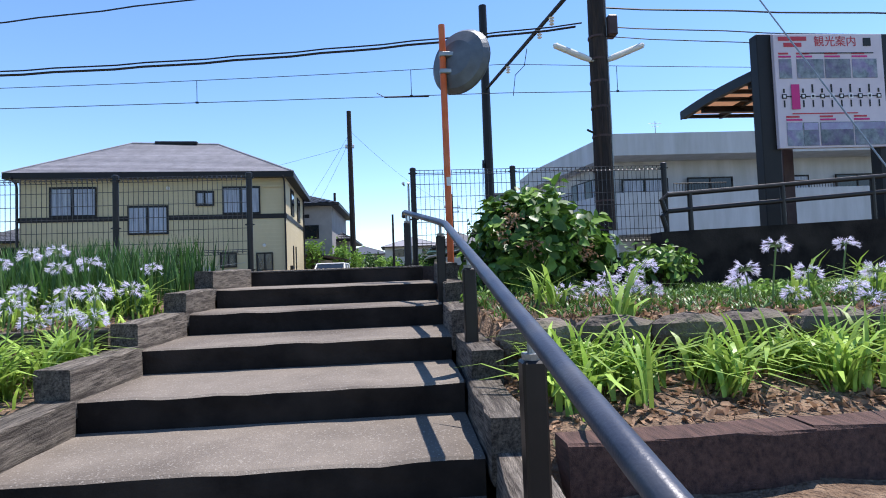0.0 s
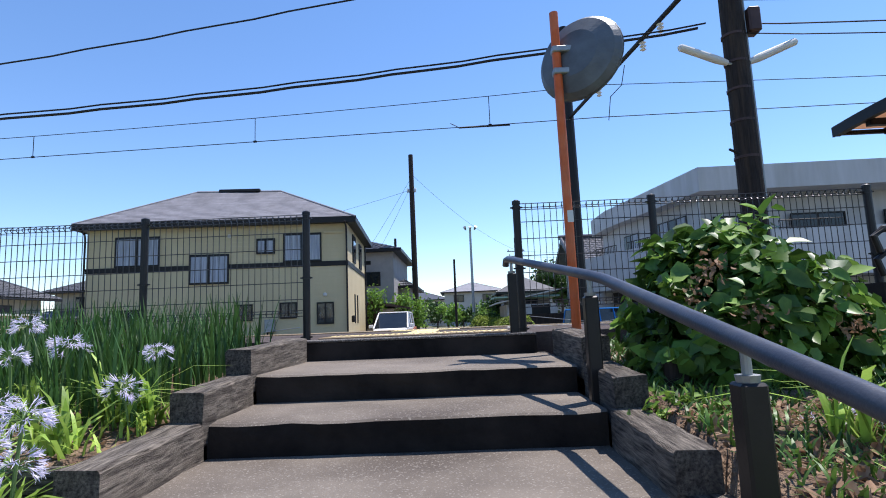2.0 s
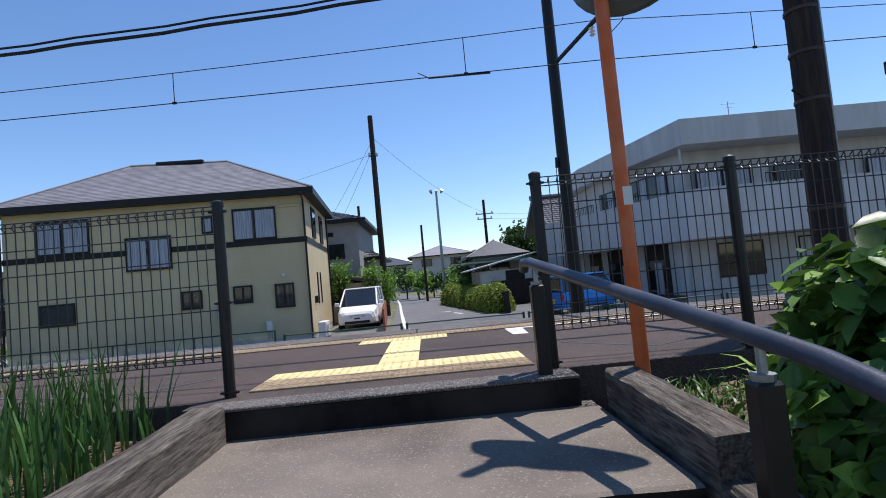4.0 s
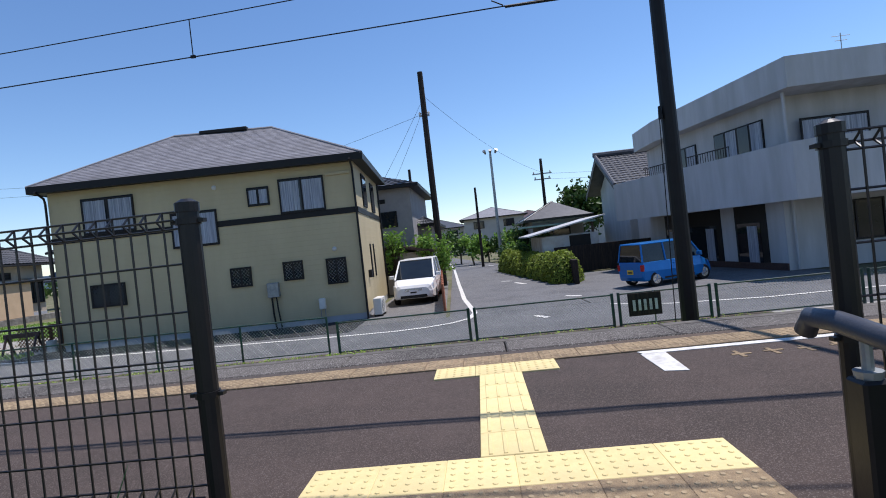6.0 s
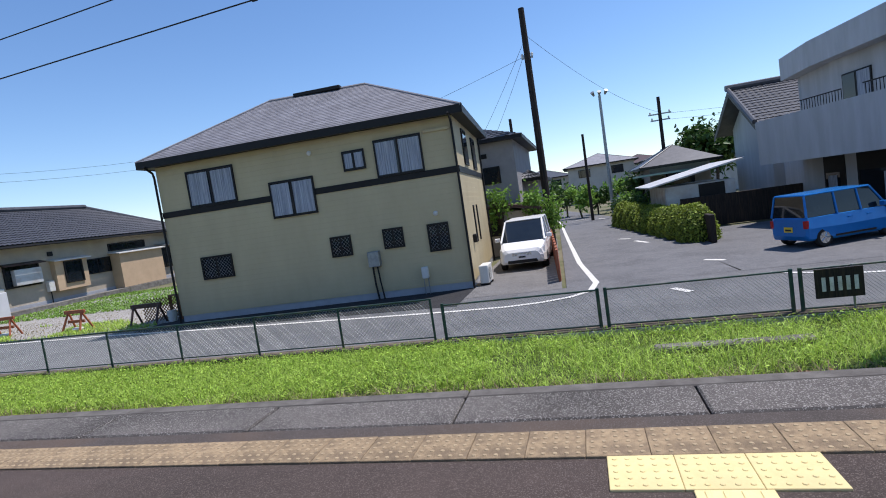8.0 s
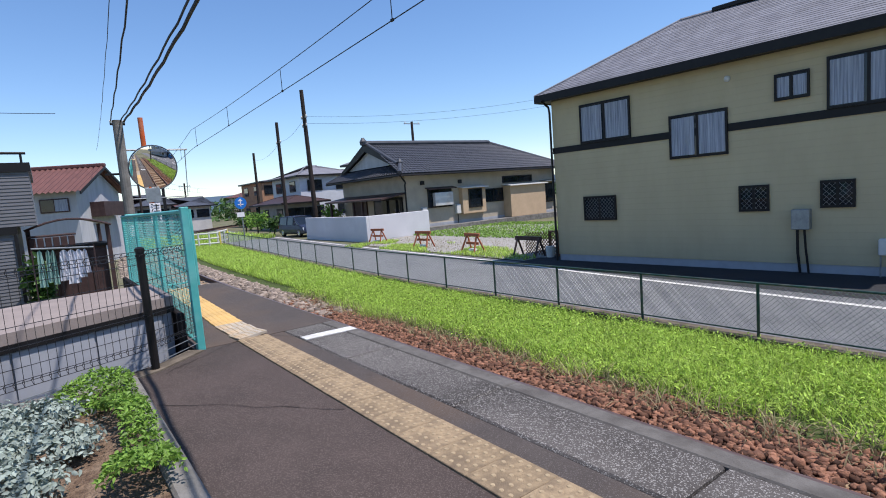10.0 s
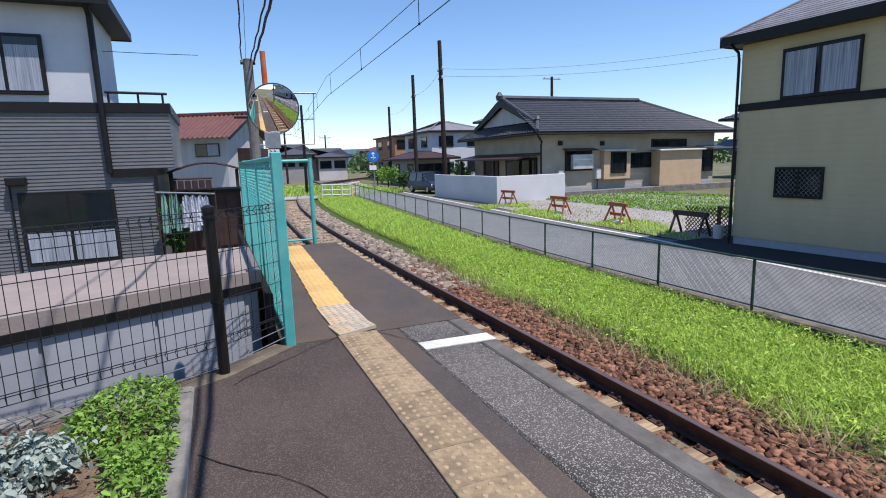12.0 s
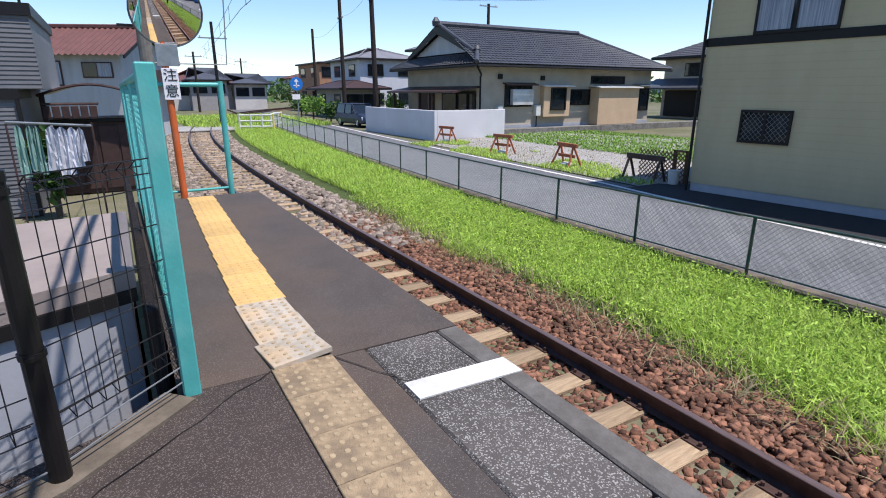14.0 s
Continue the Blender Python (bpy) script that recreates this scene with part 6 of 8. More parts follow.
part("lower_wall", ribbed_wall(-4.0, 7.44, -1.05, 1.30), GREY_SIDING, gh)
part("balcony_wall", ribbed_wall(-4.0, 7.85, 1.302, 2.58), GREY_SIDING, gh)
part("upper_wall", Mesh().box(-21.6, -18.72, -4.0, 6.52, 2.58, 4.95), PALE_WALL, gh)
part("band", Mesh().box(-23.02, -18.655, -4.02, 7.90, 2.56, 2.77), TRIM, gh)
part("band", Mesh().box(-20.5, -18.645, 6.54, 7.48, 1.13, 1.30), TRIM, gh)
hip_roof(gh, -21.6, -18.7, -4, 6.52, 4.95, 0.9, 0.42, SLATE, 0.2, ridge_along_x=False)
part("downpipe", Mesh().tube([(-18.35, 6.5, 4.85), (-18.62, 6.53, 4.6), (-18.62, 6.53, 2.7), (-18.62, 6.54, 1.22)], 0.065), TRIM, gh)
part("corner_trim", Mesh().box(-18.71, -18.64, 7.40, 7.47, -1.05, 1.12), TRIM, gh)
side_w = lambda y0, y1, z0, z1: part("window", Mesh().box(-18.7, -18.64, y0, y1, z0, z1, 0.01), TRIM, gh)
for y0, y1, z0, z1 in ((4.2, 5.6, 2.92, 4.15), (4.76, 6.56, -0.75, 0.87), (1.0, 3.0, -0.75, 0.87)):
    w = side_w(y0, y1, z0, z1)
    ym = (y0 + y1) / 2
    for a, b in ((y0 + 0.07, ym - 0.025), (ym + 0.025, y1 - 0.07)):
        part("pane", Mesh().box(-18.64, -18.632, a, b, z0 + 0.07, z1 - 0.07), GLASS, w)
        part("curtain", Mesh().box(-18.631, -18.628, a + 0.01, b - 0.01, z0 + 0.08, z0 + (1.0 if z0 > 0 else 0.72)), CURTAIN, w)
for y in (6.66, 7.25, 7.75):
    part("rail_post", Mesh().rod((-18.85, y, 2.75), (-18.85, y, 3.0), 0.025), TRIM, gh)
part("balcony_rail", Mesh().rod((-18.85, 6.6, 3.02), (-18.85, 7.85, 3.0), 0.03), TRIM, gh)
part("lamp", Mesh().box(-18.68, -18.5, 4.62, 4.98, 1.02, 1.2, 0.02), TRIM, gh)
part("lamp_pipe", Mesh().tube([(-18.62, 4.66, 1.05), (-18.62, 4.66, -1.0)], 0.02), TRIM, gh)
rr = thing("house", "white house with a dull red tiled roof", "house")
rr.matrix_world = pose(-36.0, 9.5, 0, 0, 0, -26)
part("wall", Mesh().box(-5.4, 0, -7.0, 0, -1.1, 2.9).add([(0, 0, 2.9), (-5.4, 0, 2.9), (-2.7, 0, 4.1)], [(0, 1, 2)]).add([(0, -7, 2.9), (-2.7, -7, 4.1), (-5.4, -7, 2.9)], [(0, 1, 2)]), WHITE_WALL, rr)
for s, x0, x1 in ((1, 0.55, -2.7), (-1, -5.95, -2.7)):
    vs = [(x_, -7.5 + 8.0 * i / 60, z_ + 0.08 * (i % 2)) for i in range(61) for x_, z_ in ((x0, 2.80), (x1, 4.26))]
    part("roof", Mesh().add(vs, [(2 * i, 2 * i + 2, 2 * i + 3, 2 * i + 1) for i in range(60)]), RED_ROOF, rr)
part("ridge", Mesh().box(-2.85, -2.55, -7.5, 0.52, 4.24, 4.44, 0.04), RED_ROOF, rr)
for s in (1, -1):
    part("verge_board", Mesh().add([(-2.7 + s * 3.25, 0.42, 2.68), (-2.7, 0.42, 4.12), (-2.7, 0.42, 4.27), (-2.7 + s * 3.25, 0.42, 2.83), (-2.7 + s * 3.25, 0.5, 2.68), (-2.7, 0.5, 4.12), (-2.7, 0.5, 4.27), (-2.7 + s * 3.25, 0.5, 2.83)],
                                [(0, 1, 2, 3), (4, 7, 6, 5), (0, 4, 5, 1), (3, 2, 6, 7), (0, 3, 7, 4)]), TRIM, rr)
for y0, y1, z0, z1 in ((-1.7, -0.35, 1.85, 2.55), (-3.3, -2.6, 1.5, 2.6), (-6.0, -4.6, 1.85, 2.55)):
    wn_ = part("window", Mesh().box(0.0, 0.06, y0, y1, z0, z1, 0.01), BROWN_METAL, rr)
    part("pane", Mesh().box(0.06, 0.068, y0 + 0.06, (y0 + y1) / 2 - 0.02, z0 + 0.06, z1 - 0.06), GLASS, wn_)
    part("pane", Mesh().box(0.06, 0.068, (y0 + y1) / 2 + 0.02, y1 - 0.06, z0 + 0.06, z1 - 0.06), CURTAIN, wn_)
part("balcony", Mesh().box(-4.4, -1.4, 0.0, 0.7, 1.5, 2.3, 0.01), BROWN_METAL, rr)

# grey retaining block with a paved top next to the corner fence
terr = thing("terrace", "grey panelled outbuilding with a beige paved roof terrace", "terrace", kind="structure")
base = [(-8.62, 8.86), (-7.35, 6.2), (-6.6, 4.6), (-7.9, 4.0), (-9.75, 7.9), (-9.9, 8.86)]
part("wall", Mesh().prism(base[::-1], -1.1, 0.40), PANEL_GREY, terr)
grow = [(-8.60, 8.89), (-7.32, 6.2), (-6.54, 4.5), (-7.95, 3.9), (-9.80, 7.9), (-9.95, 8.89)]
part("paving", Mesh().prism(grow[::-1], 0.43, 0.52), TERRACE, terr)
part("edge_trim", Mesh().prism([(x + (0.012 if x > -9 else 0), y) for x, y in grow][::-1], 0.37, 0.428), TRIM, terr)
u = Vector((1.27, -2.66, 0)).normalized()
nrm = Vector((u.y * -1, u.x, 0))
for k in range(7):
    p = Vector((-8.62, 8.86, 0)) + u * (0.12 + 0.62 * k)
    c = Vector((0.004, 0.002, 0))
    n_ = Vector((2.66, 1.27, 0)).normalized()
    q = p + u * 0.60
    part("panel", Mesh().add([p + n_ * 0.004 + Vector((0, 0, -0.95)), q + n_ * 0.004 + Vector((0, 0, -0.95)), q + n_ * 0.004 + Vector((0, 0, 0.36)), p + n_ * 0.004 + Vector((0, 0, 0.36)), p + n_ * 0.018 + Vector((0, 0, -0.95)), q + n_ * 0.018 + Vector((0, 0, -0.95)), q + n_ * 0.018 + Vector((0, 0, 0.36)), p + n_ * 0.018 + Vector((0, 0, 0.36))],
                              [(0, 3, 2, 1), (4, 5, 6, 7), (0, 1, 5, 4), (1, 2, 6, 5), (2, 3, 7, 6), (3, 0, 4, 7)]), PANEL_GREY, terr)
solid("timber_wall", Mesh().box(-13.0, -8.5, 8.90, 8.96, -1.1, 0.35, 0.01), DARK_TIMBER, "dark timber boarding below the turquoise fence", "boarding", kind="structure")


# ---- poles, wires and mirrors ----
def road_mirror(m, label, group="road mirrors"):
    """A convex traffic mirror on an orange pole; the mirror faces local +y."""
    return thing("traffic_mirror", label, "mirror", group, at=m)


def mirror_disc(parent, at, r=0.39):
    shell = part("housing", Mesh().lathe([(0.02, -0.13), (r * 0.55, -0.115), (r * 0.9, -0.06), (r * 1.01, -0.01), (r * 1.02, 0.006), (r, 0.010)], 36), MIRROR_BACK, parent, "dull grey mirror back", smooth=False, at=at)
    prof = [(r * k / 8, 0.012 + 0.036 * (1 - (k / 8) ** 2)) for k in (7.93, 7.8, 7, 6, 5, 4, 3, 2, 1)] + [(0.002, 0.048)]
    part("mirror_glass", Mesh().lathe([(r, 0.0)] + prof, 40), MIRROR, shell, "convex mirror", smooth=True)
    part("rim", Mesh().tube([(r * 1.02 * math.cos(a), r * 1.02 * math.sin(a), 0.012) for a in np.linspace(0, 2 * math.pi, 33)], 0.007, 6), MIRROR_BACK, shell)
    return shell


tm = road_mirror(pose(0.22, 6.50, 0), "round traffic mirror seen from its dull back on an orange pole")
part("pole", Mesh().rod((0, 0, -0.5), (-0.01, 0.0, 2.78), 0.038, n=16), ORANGE, tm, smooth=False)
face = Vector((0.62, 0.78, -0.12)).normalized()
mirror_disc(tm, Matrix.Translation((0.20, 0.03, 2.36)) @ face.to_track_quat("Z", "Y").to_matrix().to_4x4(), 0.38)
for z in (2.20, 2.40):
    part("clamp", Mesh().box(-0.05, 0.16, -0.05, 0.05, z, z + 0.055, 0.008), GALV, tm)
part("sticker", Mesh().box(-0.02, 0.03, -0.041, -0.039, 0.9, 1.0), WHITE_PLASTIC, tm)
tm2 = road_mirror(pose(-13.20, 9.52, 0), "round convex traffic mirror reflecting the track on an orange pole")
part("pole", Mesh().rod((0.0, 0, -0.3), (0.03, -0.03, 2.96), 0.04, n=16), ORANGE, tm2)
face = Vector((1.0, 0.08, -0.22)).normalized()
mirror_disc(tm2, Matrix.Translation((0.10, 0.06, 2.12)) @ face.to_track_quat("Z", "Y").to_matrix().to_4x4(), 0.37)
cs = thing("caution_sign", "small white caution plate with black characters", "sign")
part("plate", Mesh().box(-13.145, -13.13, 9.45, 9.62, 1.17, 1.52, 0.003), SIGN_WHITE, cs)
part("upper_plate", Mesh().box(-13.145, -13.13, 9.42, 9.65, 1.54, 1.78, 0.003), GALV, cs, "plain grey metal plate")
for ch, z in (("注", 1.435), ("意", 1.26)):
    part("character", text_mesh(ch, 0.15), None, cs, at=pose(-13.126, 9.535, z, 90, 0, 90)).data.materials.append(INK)

bp = thing("utility_pole", "tall dark creosoted wooden pole with two white lamps", "utility pole")
BPX, BPY = 2.80, 8.40
part("shaft", Mesh().rod((BPX, BPY, -0.2), (BPX + 0.02, BPY, 6.2), 0.145, 0.125, 18), DARK_TIMBER, bp)
for z in (0.9, 1.9, 2.35, 2.75, 3.1, 3.45):
    part("band", Mesh().lathe([(0.148 - 0.003 * z, z), (0.148 - 0.003 * z, z + 0.03)], 18, Matrix.Translation((BPX, BPY, 0))), BROWN_METAL, bp)
part("conduit", Mesh().rod((BPX + 0.145, BPY - 0.05, 0), (BPX + 0.14, BPY - 0.05, 4.2), 0.012, n=8), GALV, bp)
part("tag", Mesh().box(BPX - 0.02, BPX + 0.12, BPY - 0.17, BPY - 0.165, 0.05, 0.45), CORRUGATED, bp)
part("transformer", Mesh().box(BPX + 0.14, BPX + 0.29, BPY - 0.15, BPY + 0.05, 3.46, 3.78, 0.02), BROWN_METAL, bp)
for sgn in (-1, 1):
    a = Vector((BPX + sgn * 0.13, BPY - 0.05, 3.10))
    b = Vector((BPX + sgn * 0.72, BPY - 0.08, 3.33))
    l_ = part("lamp", Mesh().rod(a, a.lerp(b, 0.2), 0.035, 0.05, 12).rod(a.lerp(b, 0.2), a.lerp(b, 0.95), 0.05, 0.045, 12).rod(a.lerp(b, 0.95), b, 0.045, 0.015, 12), WHITE_PLASTIC, bp, "white tubular lamp")
    part("bracket", Mesh().rod((BPX, BPY - 0.1, 3.04), a, 0.02, n=8), GALV, l_)
for z in (1.35, 1.95):
    part("cleat", Mesh().rod((BPX - 0.15, BPY - 0.1, z), (BPX - 0.27, BPY - 0.14, z + 0.04), 0.016, n=6), TRIM, bp)

sp = thing("signal_pole", "slim black railway pole with a cross beam", "railway pole")
SPX, SPY = 1.95, 13.85
part("shaft", Mesh().rod((SPX, SPY, -1.2), (SPX, SPY, 6.75), 0.135, 0.10, 14), TRIM, sp)
beam = part("beam", Mesh().rod((SPX, SPY, 4.55), (BPX, BPY, 4.62), 0.04, n=10), TRIM, sp)
part("guy_wire", Mesh().rod((SPX - 0.16, SPY - 0.05, 2.6), (SPX - 0.30, SPY - 0.2, -1.0), 0.008, n=5), TRIM, sp)
part("insulator", Mesh().rod((SPX - 0.14, SPY - 0.05, 2.52), (SPX - 0.15, SPY - 0.05, 2.72), 0.04, 0.02, 8), TRIM, sp)
for f_, nm in ((0.30, 0.10), (0.62, 0.12), (0.72, 0.1)):
    p = Vector((SPX, SPY, 4.55)).lerp(Vector((BPX, BPY, 4.62)), f_)
    i_ = part("insulator", Mesh().lathe([(0.02, -0.16), (0.05, -0.14), (0.02, -0.11), (0.055, -0.08), (0.02, -0.05), (0.055, -0.02), (0.02, 0.0)], 10, Matrix.Translation(p + Vector((0, 0, -0.05)))), CERAMIC, beam)
part("drop_wire", Mesh().tube([(SPX + 0.45, 11.2, 4.5), (SPX + 0.42, 11.35, 4.2), (SPX + 0.25, 11.5, 4.05), (SPX + 0.2, 11.55, 3.62)], 0.008, 5), TRIM, beam)


def wire(m, pts, r, sag=0.0, n=10, twist=0.0):
    out = []
    for a, b in zip(pts, pts[1:]):
        a, b = Vector(a), Vector(b)
        for i in range(n):
            t = i / n
            out.append(a.lerp(b, t) + Vector((0, 0, -4 * sag * t * (1 - t))))
    out.append(Vector(pts[-1]))
    return m.tube(out, r, 5)


def cat_y(x):
    return 11.58 - 0.038 * min(x, 2.0) if x > -24 else track_y(x) + 0.25


ow = thing("overhead_line", "overhead contact and carrier wires with droppers above the track", "overhead line")
cx = [30, 2.0, -23, -48, -75]
cz_c = lambda x: 3.66 + 0.006 * x if x > -24 else 3.5
part("carrier_wire", wire(Mesh(), [(x, cat_y(x), cz_c(x) + 0.62) for x in cx], 0.007, 0.22, 14), TRIM, ow)
part("contact_wire", wire(Mesh(), [(x, cat_y(x), cz_c(x)) for x in cx], 0.008, 0.02, 14), TRIM, ow)
x = 26.68
while x > -70:
    seg = [(a, b) for a, b in zip(cx, cx[1:]) if b <= x <= a][0]
    t = (seg[0] - x) / (seg[0] - seg[1])
    yy = (1 - t) * cat_y(seg[0]) + t * cat_y(seg[1])
    zc = (1 - t) * cz_c(seg[0]) + t * cz_c(seg[1]) - 0.08 * t * (1 - t)
    zm = (1 - t) * (cz_c(seg[0]) + 0.62) + t * (cz_c(seg[1]) + 0.62) - 0.88 * t * (1 - t)
    part("dropper", Mesh().rod((x, yy, zc), (x, yy, zm), 0.007, n=5).box(x - 0.03, x + 0.03, yy - 0.012, yy + 0.012, zc - 0.015, zc + 0.02), TRIM, ow)
    x -= 4.45
part("splice", Mesh().rod((-0.6, cat_y(-.4), cz_c(-.4) - 0.02), (0.35, cat_y(0), cz_c(0) - 0.02), 0.016, n=6).rod((-0.62, cat_y(-.4), cz_c(-.4)), (-0.75, cat_y(-.4), cz_c(-.4) + 0.07), 0.008, n=5), TRIM, ow)
UPX, UPY = -16.2, 9.50
up = thing("utility_pole", "weathered grey-brown utility pole behind the platform end", "utility pole")
part("shaft", Mesh().rod((UPX, UPY, -1.1), (UPX, UPY, 3.38), 0.115, 0.095, 14), KERB, up)
for z, w in ((3.3, 0.14), (2.25, 0.35)):
    part("crossarm", Mesh().box(UPX - 0.03, UPX + 0.03, UPY - w, UPY + w, z - 0.02, z + 0.02), TRIM, up)
for o_ in (-0.12, 0.12):
    part("insulator", Mesh().lathe([(0.02, 0), (0.03, 0.04), (0.015, 0.07)], 8, Matrix.Translation((UPX, UPY + o_, 3.32))), CERAMIC, up)
part("plate", Mesh().box(UPX + 0.10, UPX + 0.115, UPY - 0.05, UPY + 0.05, 0.9, 1.15), SIGN_WHITE, up)
part("bracket_arm", Mesh().tube([(UPX, UPY, 2.75), (UPX + 0.02, UPY + 1.3, 2.75)], 0.02).tube([(UPX, UPY, 1.7), (UPX + 0.02, UPY + 1.2, 1.7), (UPX + 0.02, UPY + 1.25, 2.75)], 0.012), GALV, up)
for nm, a, b, r, sag in (("cable", (BPX - 0.1, BPY + 0.65, 3.95), (UPX, UPY + 0.12, 3.36), 0.020, 0.35), ("cable", (BPX, BPY + 0.62, 4.0), (UPX, UPY + 0.05, 3.36), 0.013, 0.33),
                         ("cable", (BPX + 0.1, BPY - 0.1, 5.0), (UPX, UPY - 0.12, 3.38), 0.012, 0.3), ("cable", (BPX + 0.1, BPY - 0.1, 5.42), (UPX - 30, UPY + 2, 6.0), 0.008, 0.5),
                         ("cable", (BPX, BPY, 3.95), (32, 7.0, 4.4), 0.014, 0.5), ("cable", (BPX, BPY + 0.2, 3.75), (32, 8.0, 4.0), 0.010, 0.45), ("cable", (BPX, BPY - 0.1, 3.45), (34, 9.0, 3.8), 0.008, 0.4), ("cable", (BPX, BPY, 5.4), (32, 5.0, 5.6), 0.012, 0.5)):
    m = Mesh()
    a, b = Vector(a), Vector(b)
    n = 40
    pts_ = [a.lerp(b, i / n) + Vector((0, 0.008 * math.sin(i * 2.1), -4 * sag * (i / n) * (1 - i / n) + 0.008 * math.cos(i * 2.1))) for i in range(n + 1)]
    c_ = thing("cable", "black sagging overhead cable", "cable", "overhead cables")
    part("strand", m.tube(pts_, r, 5), TRIM, c_)
guy = solid("guy_wire", Mesh().rod((4.55, 4.4, -0.75), (BPX + 0.3, 7.6, 6.2), 0.008, n=5), GALV, "thin steel guy wire anchored in the flower bed", "wire")


def plain_pole(x, y, top, r, label, arms=(), tilt=0.0, material=DARK_TIMBER):
    p = thing("utility_pole", label, "utility pole", "far utility poles")
    part("shaft", Mesh().rod((x, y, -1.2), (x + tilt, y, top), r, r * 0.75, 10), material, p)
    for z, w, ax in arms:
        part("crossarm", Mesh().box(x + tilt - (w if ax == "x" else 0.04), x + tilt + (w if ax == "x" else 0.04), y - (w if ax == "y" else 0.04), y + (w if ax == "y" else 0.04), z - 0.04, z + 0.04), GALV, p)
        for o_ in (-w * 0.85, 0, w * 0.85):
            part("insulator", Mesh().lathe([(0.05, 0), (0.06, 0.1), (0.03, 0.15)], 6, Matrix.Translation((x + tilt + (o_ if ax == "x" else 0), y + (o_ if ax == "y" else 0), z + 0.04))), CERAMIC, p)
    return p


plain_pole(-3.05, 31.0, 9.3, 0.17, "tall dark wooden utility pole beside the side street", [(7.2, 0.25, "x")], -0.05)
plain_pole(4.0, 45.0, 6.4, 0.14, "dark utility pole with cross-arms by the side street", [(5.3, 0.7, "x"), (4.9, 0.6, "x")])
plain_pole(-1.0, 45.0, 4.85, 0.11, "slim dark pole beside the side street")
plain_pole(-5.6, 44, 6.6, 0.13, "dark utility pole behind the grey house")
plain_pole(-40.5, 24.3, 9.6, 0.19, "tall leaning utility pole by the lane", [(7.6, 0.5, "x"), (7.0, 0.4, "x")], -0.4)
plain_pole(-47, 24.5, 8.2, 0.17, "utility pole with cross-arms by the lane", [(6.5, 0.5, "x")], -0.1)
plain_pole(-60, 26.5, 7.0, 0.16, "thin utility pole further along the lane")
plain_pole(-46, 37.3, 8.3, 0.16, "utility pole rising behind the tiled roof", [(8.1, 0.9, "y")])
plain_pole(-75, 17.5, 5.5, 0.15, "distant utility pole beyond the crossing", [(5.0, 0.9, "y")])
plain_pole(-95, 26.5, 6.0, 0.15, "distant utility pole beyond the crossing", [(5.5, 0.9, "y")])
plain_pole(-110, 44, 6.0, 0.15, "distant utility pole beyond the crossing", [(5.6, 0.9, "y")])
plain_pole(-46, 15.2, 5.6, 0.12, "trackside overhead line pole", [(4.6, 0.9, "y")], 0, TRIM)
sl_ = thing("street_lamp", "tall galvanised lamp post with floodlights", "street lamp")
part("shaft", Mesh().rod((0.4, 45, -1.1), (0.4, 45, 7.2), 0.13, 0.09, 12), GALV, sl_)
for o_ in (-0.35, 0, 0.35):
    part("floodlight", Mesh().rod((0.4 + o_, 44.9, 7.2), (0.4 + o_ * 1.3, 44.7, 7.42), 0.06, 0.13, 10), GALV, sl_)
for a, b, sg in (((-3.1, 31.0, 8.2), (4.0, 45, 5.4), 0.5), ((-3.1, 31, 7.3), (-30, 45, 6.0), 0.6), ((4.0, 45, 5.3), (40, 52, 5.6), 0.6), ((4.0, 45, 4.9), (40, 53, 5.1), 0.6), ((-3.1, 31, 8.0), (-6.5, 34, 3.9), 0.1), ((-3.1, 31, 7.6), (-5.5, 33, 3.9), 0.1),
                 ((-40.9, 24.3, 7.6), (-47.1, 24.5, 6.6), 0.4), ((-47, 24.5, 6.5), (-60, 26.5, 6.3), 0.5), ((-40.9, 24.3, 7.7), (-20, 46, 9.0), 1.2), ((-40.9, 24.3, 7.2), (-22, 46, 8.2), 1.0), ((-18.7, 3.0, 4.0), (-20.5, 8.6, 4.2), 0.05)):
    solid("cable", wire(Mesh(), [a, b], 0.008, sg, 14), TRIM, "thin black service cable", "cable", "overhead cables")

# ---- garden ----
def strap_clump(x, y, z, n, length, width, material, seed, name, label, cat):
    pts = np.repeat(np.array([[x, y, z]]), n, 0) + np.random.RandomState(seed).randn(n, 3) * np.array([0.05, 0.05, 0.0])
    return tagged(new(name, blades(name, pts, length, width, 1.1, material, seed, 1.6)), label, cat, "strap-leaved clumps")


gz = lambda x, y: float(ground_z(x, y))
rs_p = random.Random(12)
BEDS = []
k = 0
for x0, x1, y0, y1, n in ((0.35, 4.6, 2.80, 3.36, 74), (0.5, 5.5, 3.55, 4.3, 9), (-4.9, -2.35, 2.75, 4.05, 84), (-5.2, -2.35, 1.7, 2.4, 12), (-3.6, -2.35, 4.35, 4.9, 9), (0.7, 1.4, 5.9, 6.5, 3)):
    for _ in range(n):
        x, y = rs_p.uniform(x0, x1), rs_p.uniform(y0, y1)
        BEDS.append((x, y))
        strap_clump(x, y, gz(x, y) + 0.02, rs_p.randint(16, 26), rs_p.uniform(0.25, 0.42), 0.030, STRAP, 100 + k, "strap_leaf_plant", "clump of bright green arching strap leaves in the bed", "plant")
        k += 1


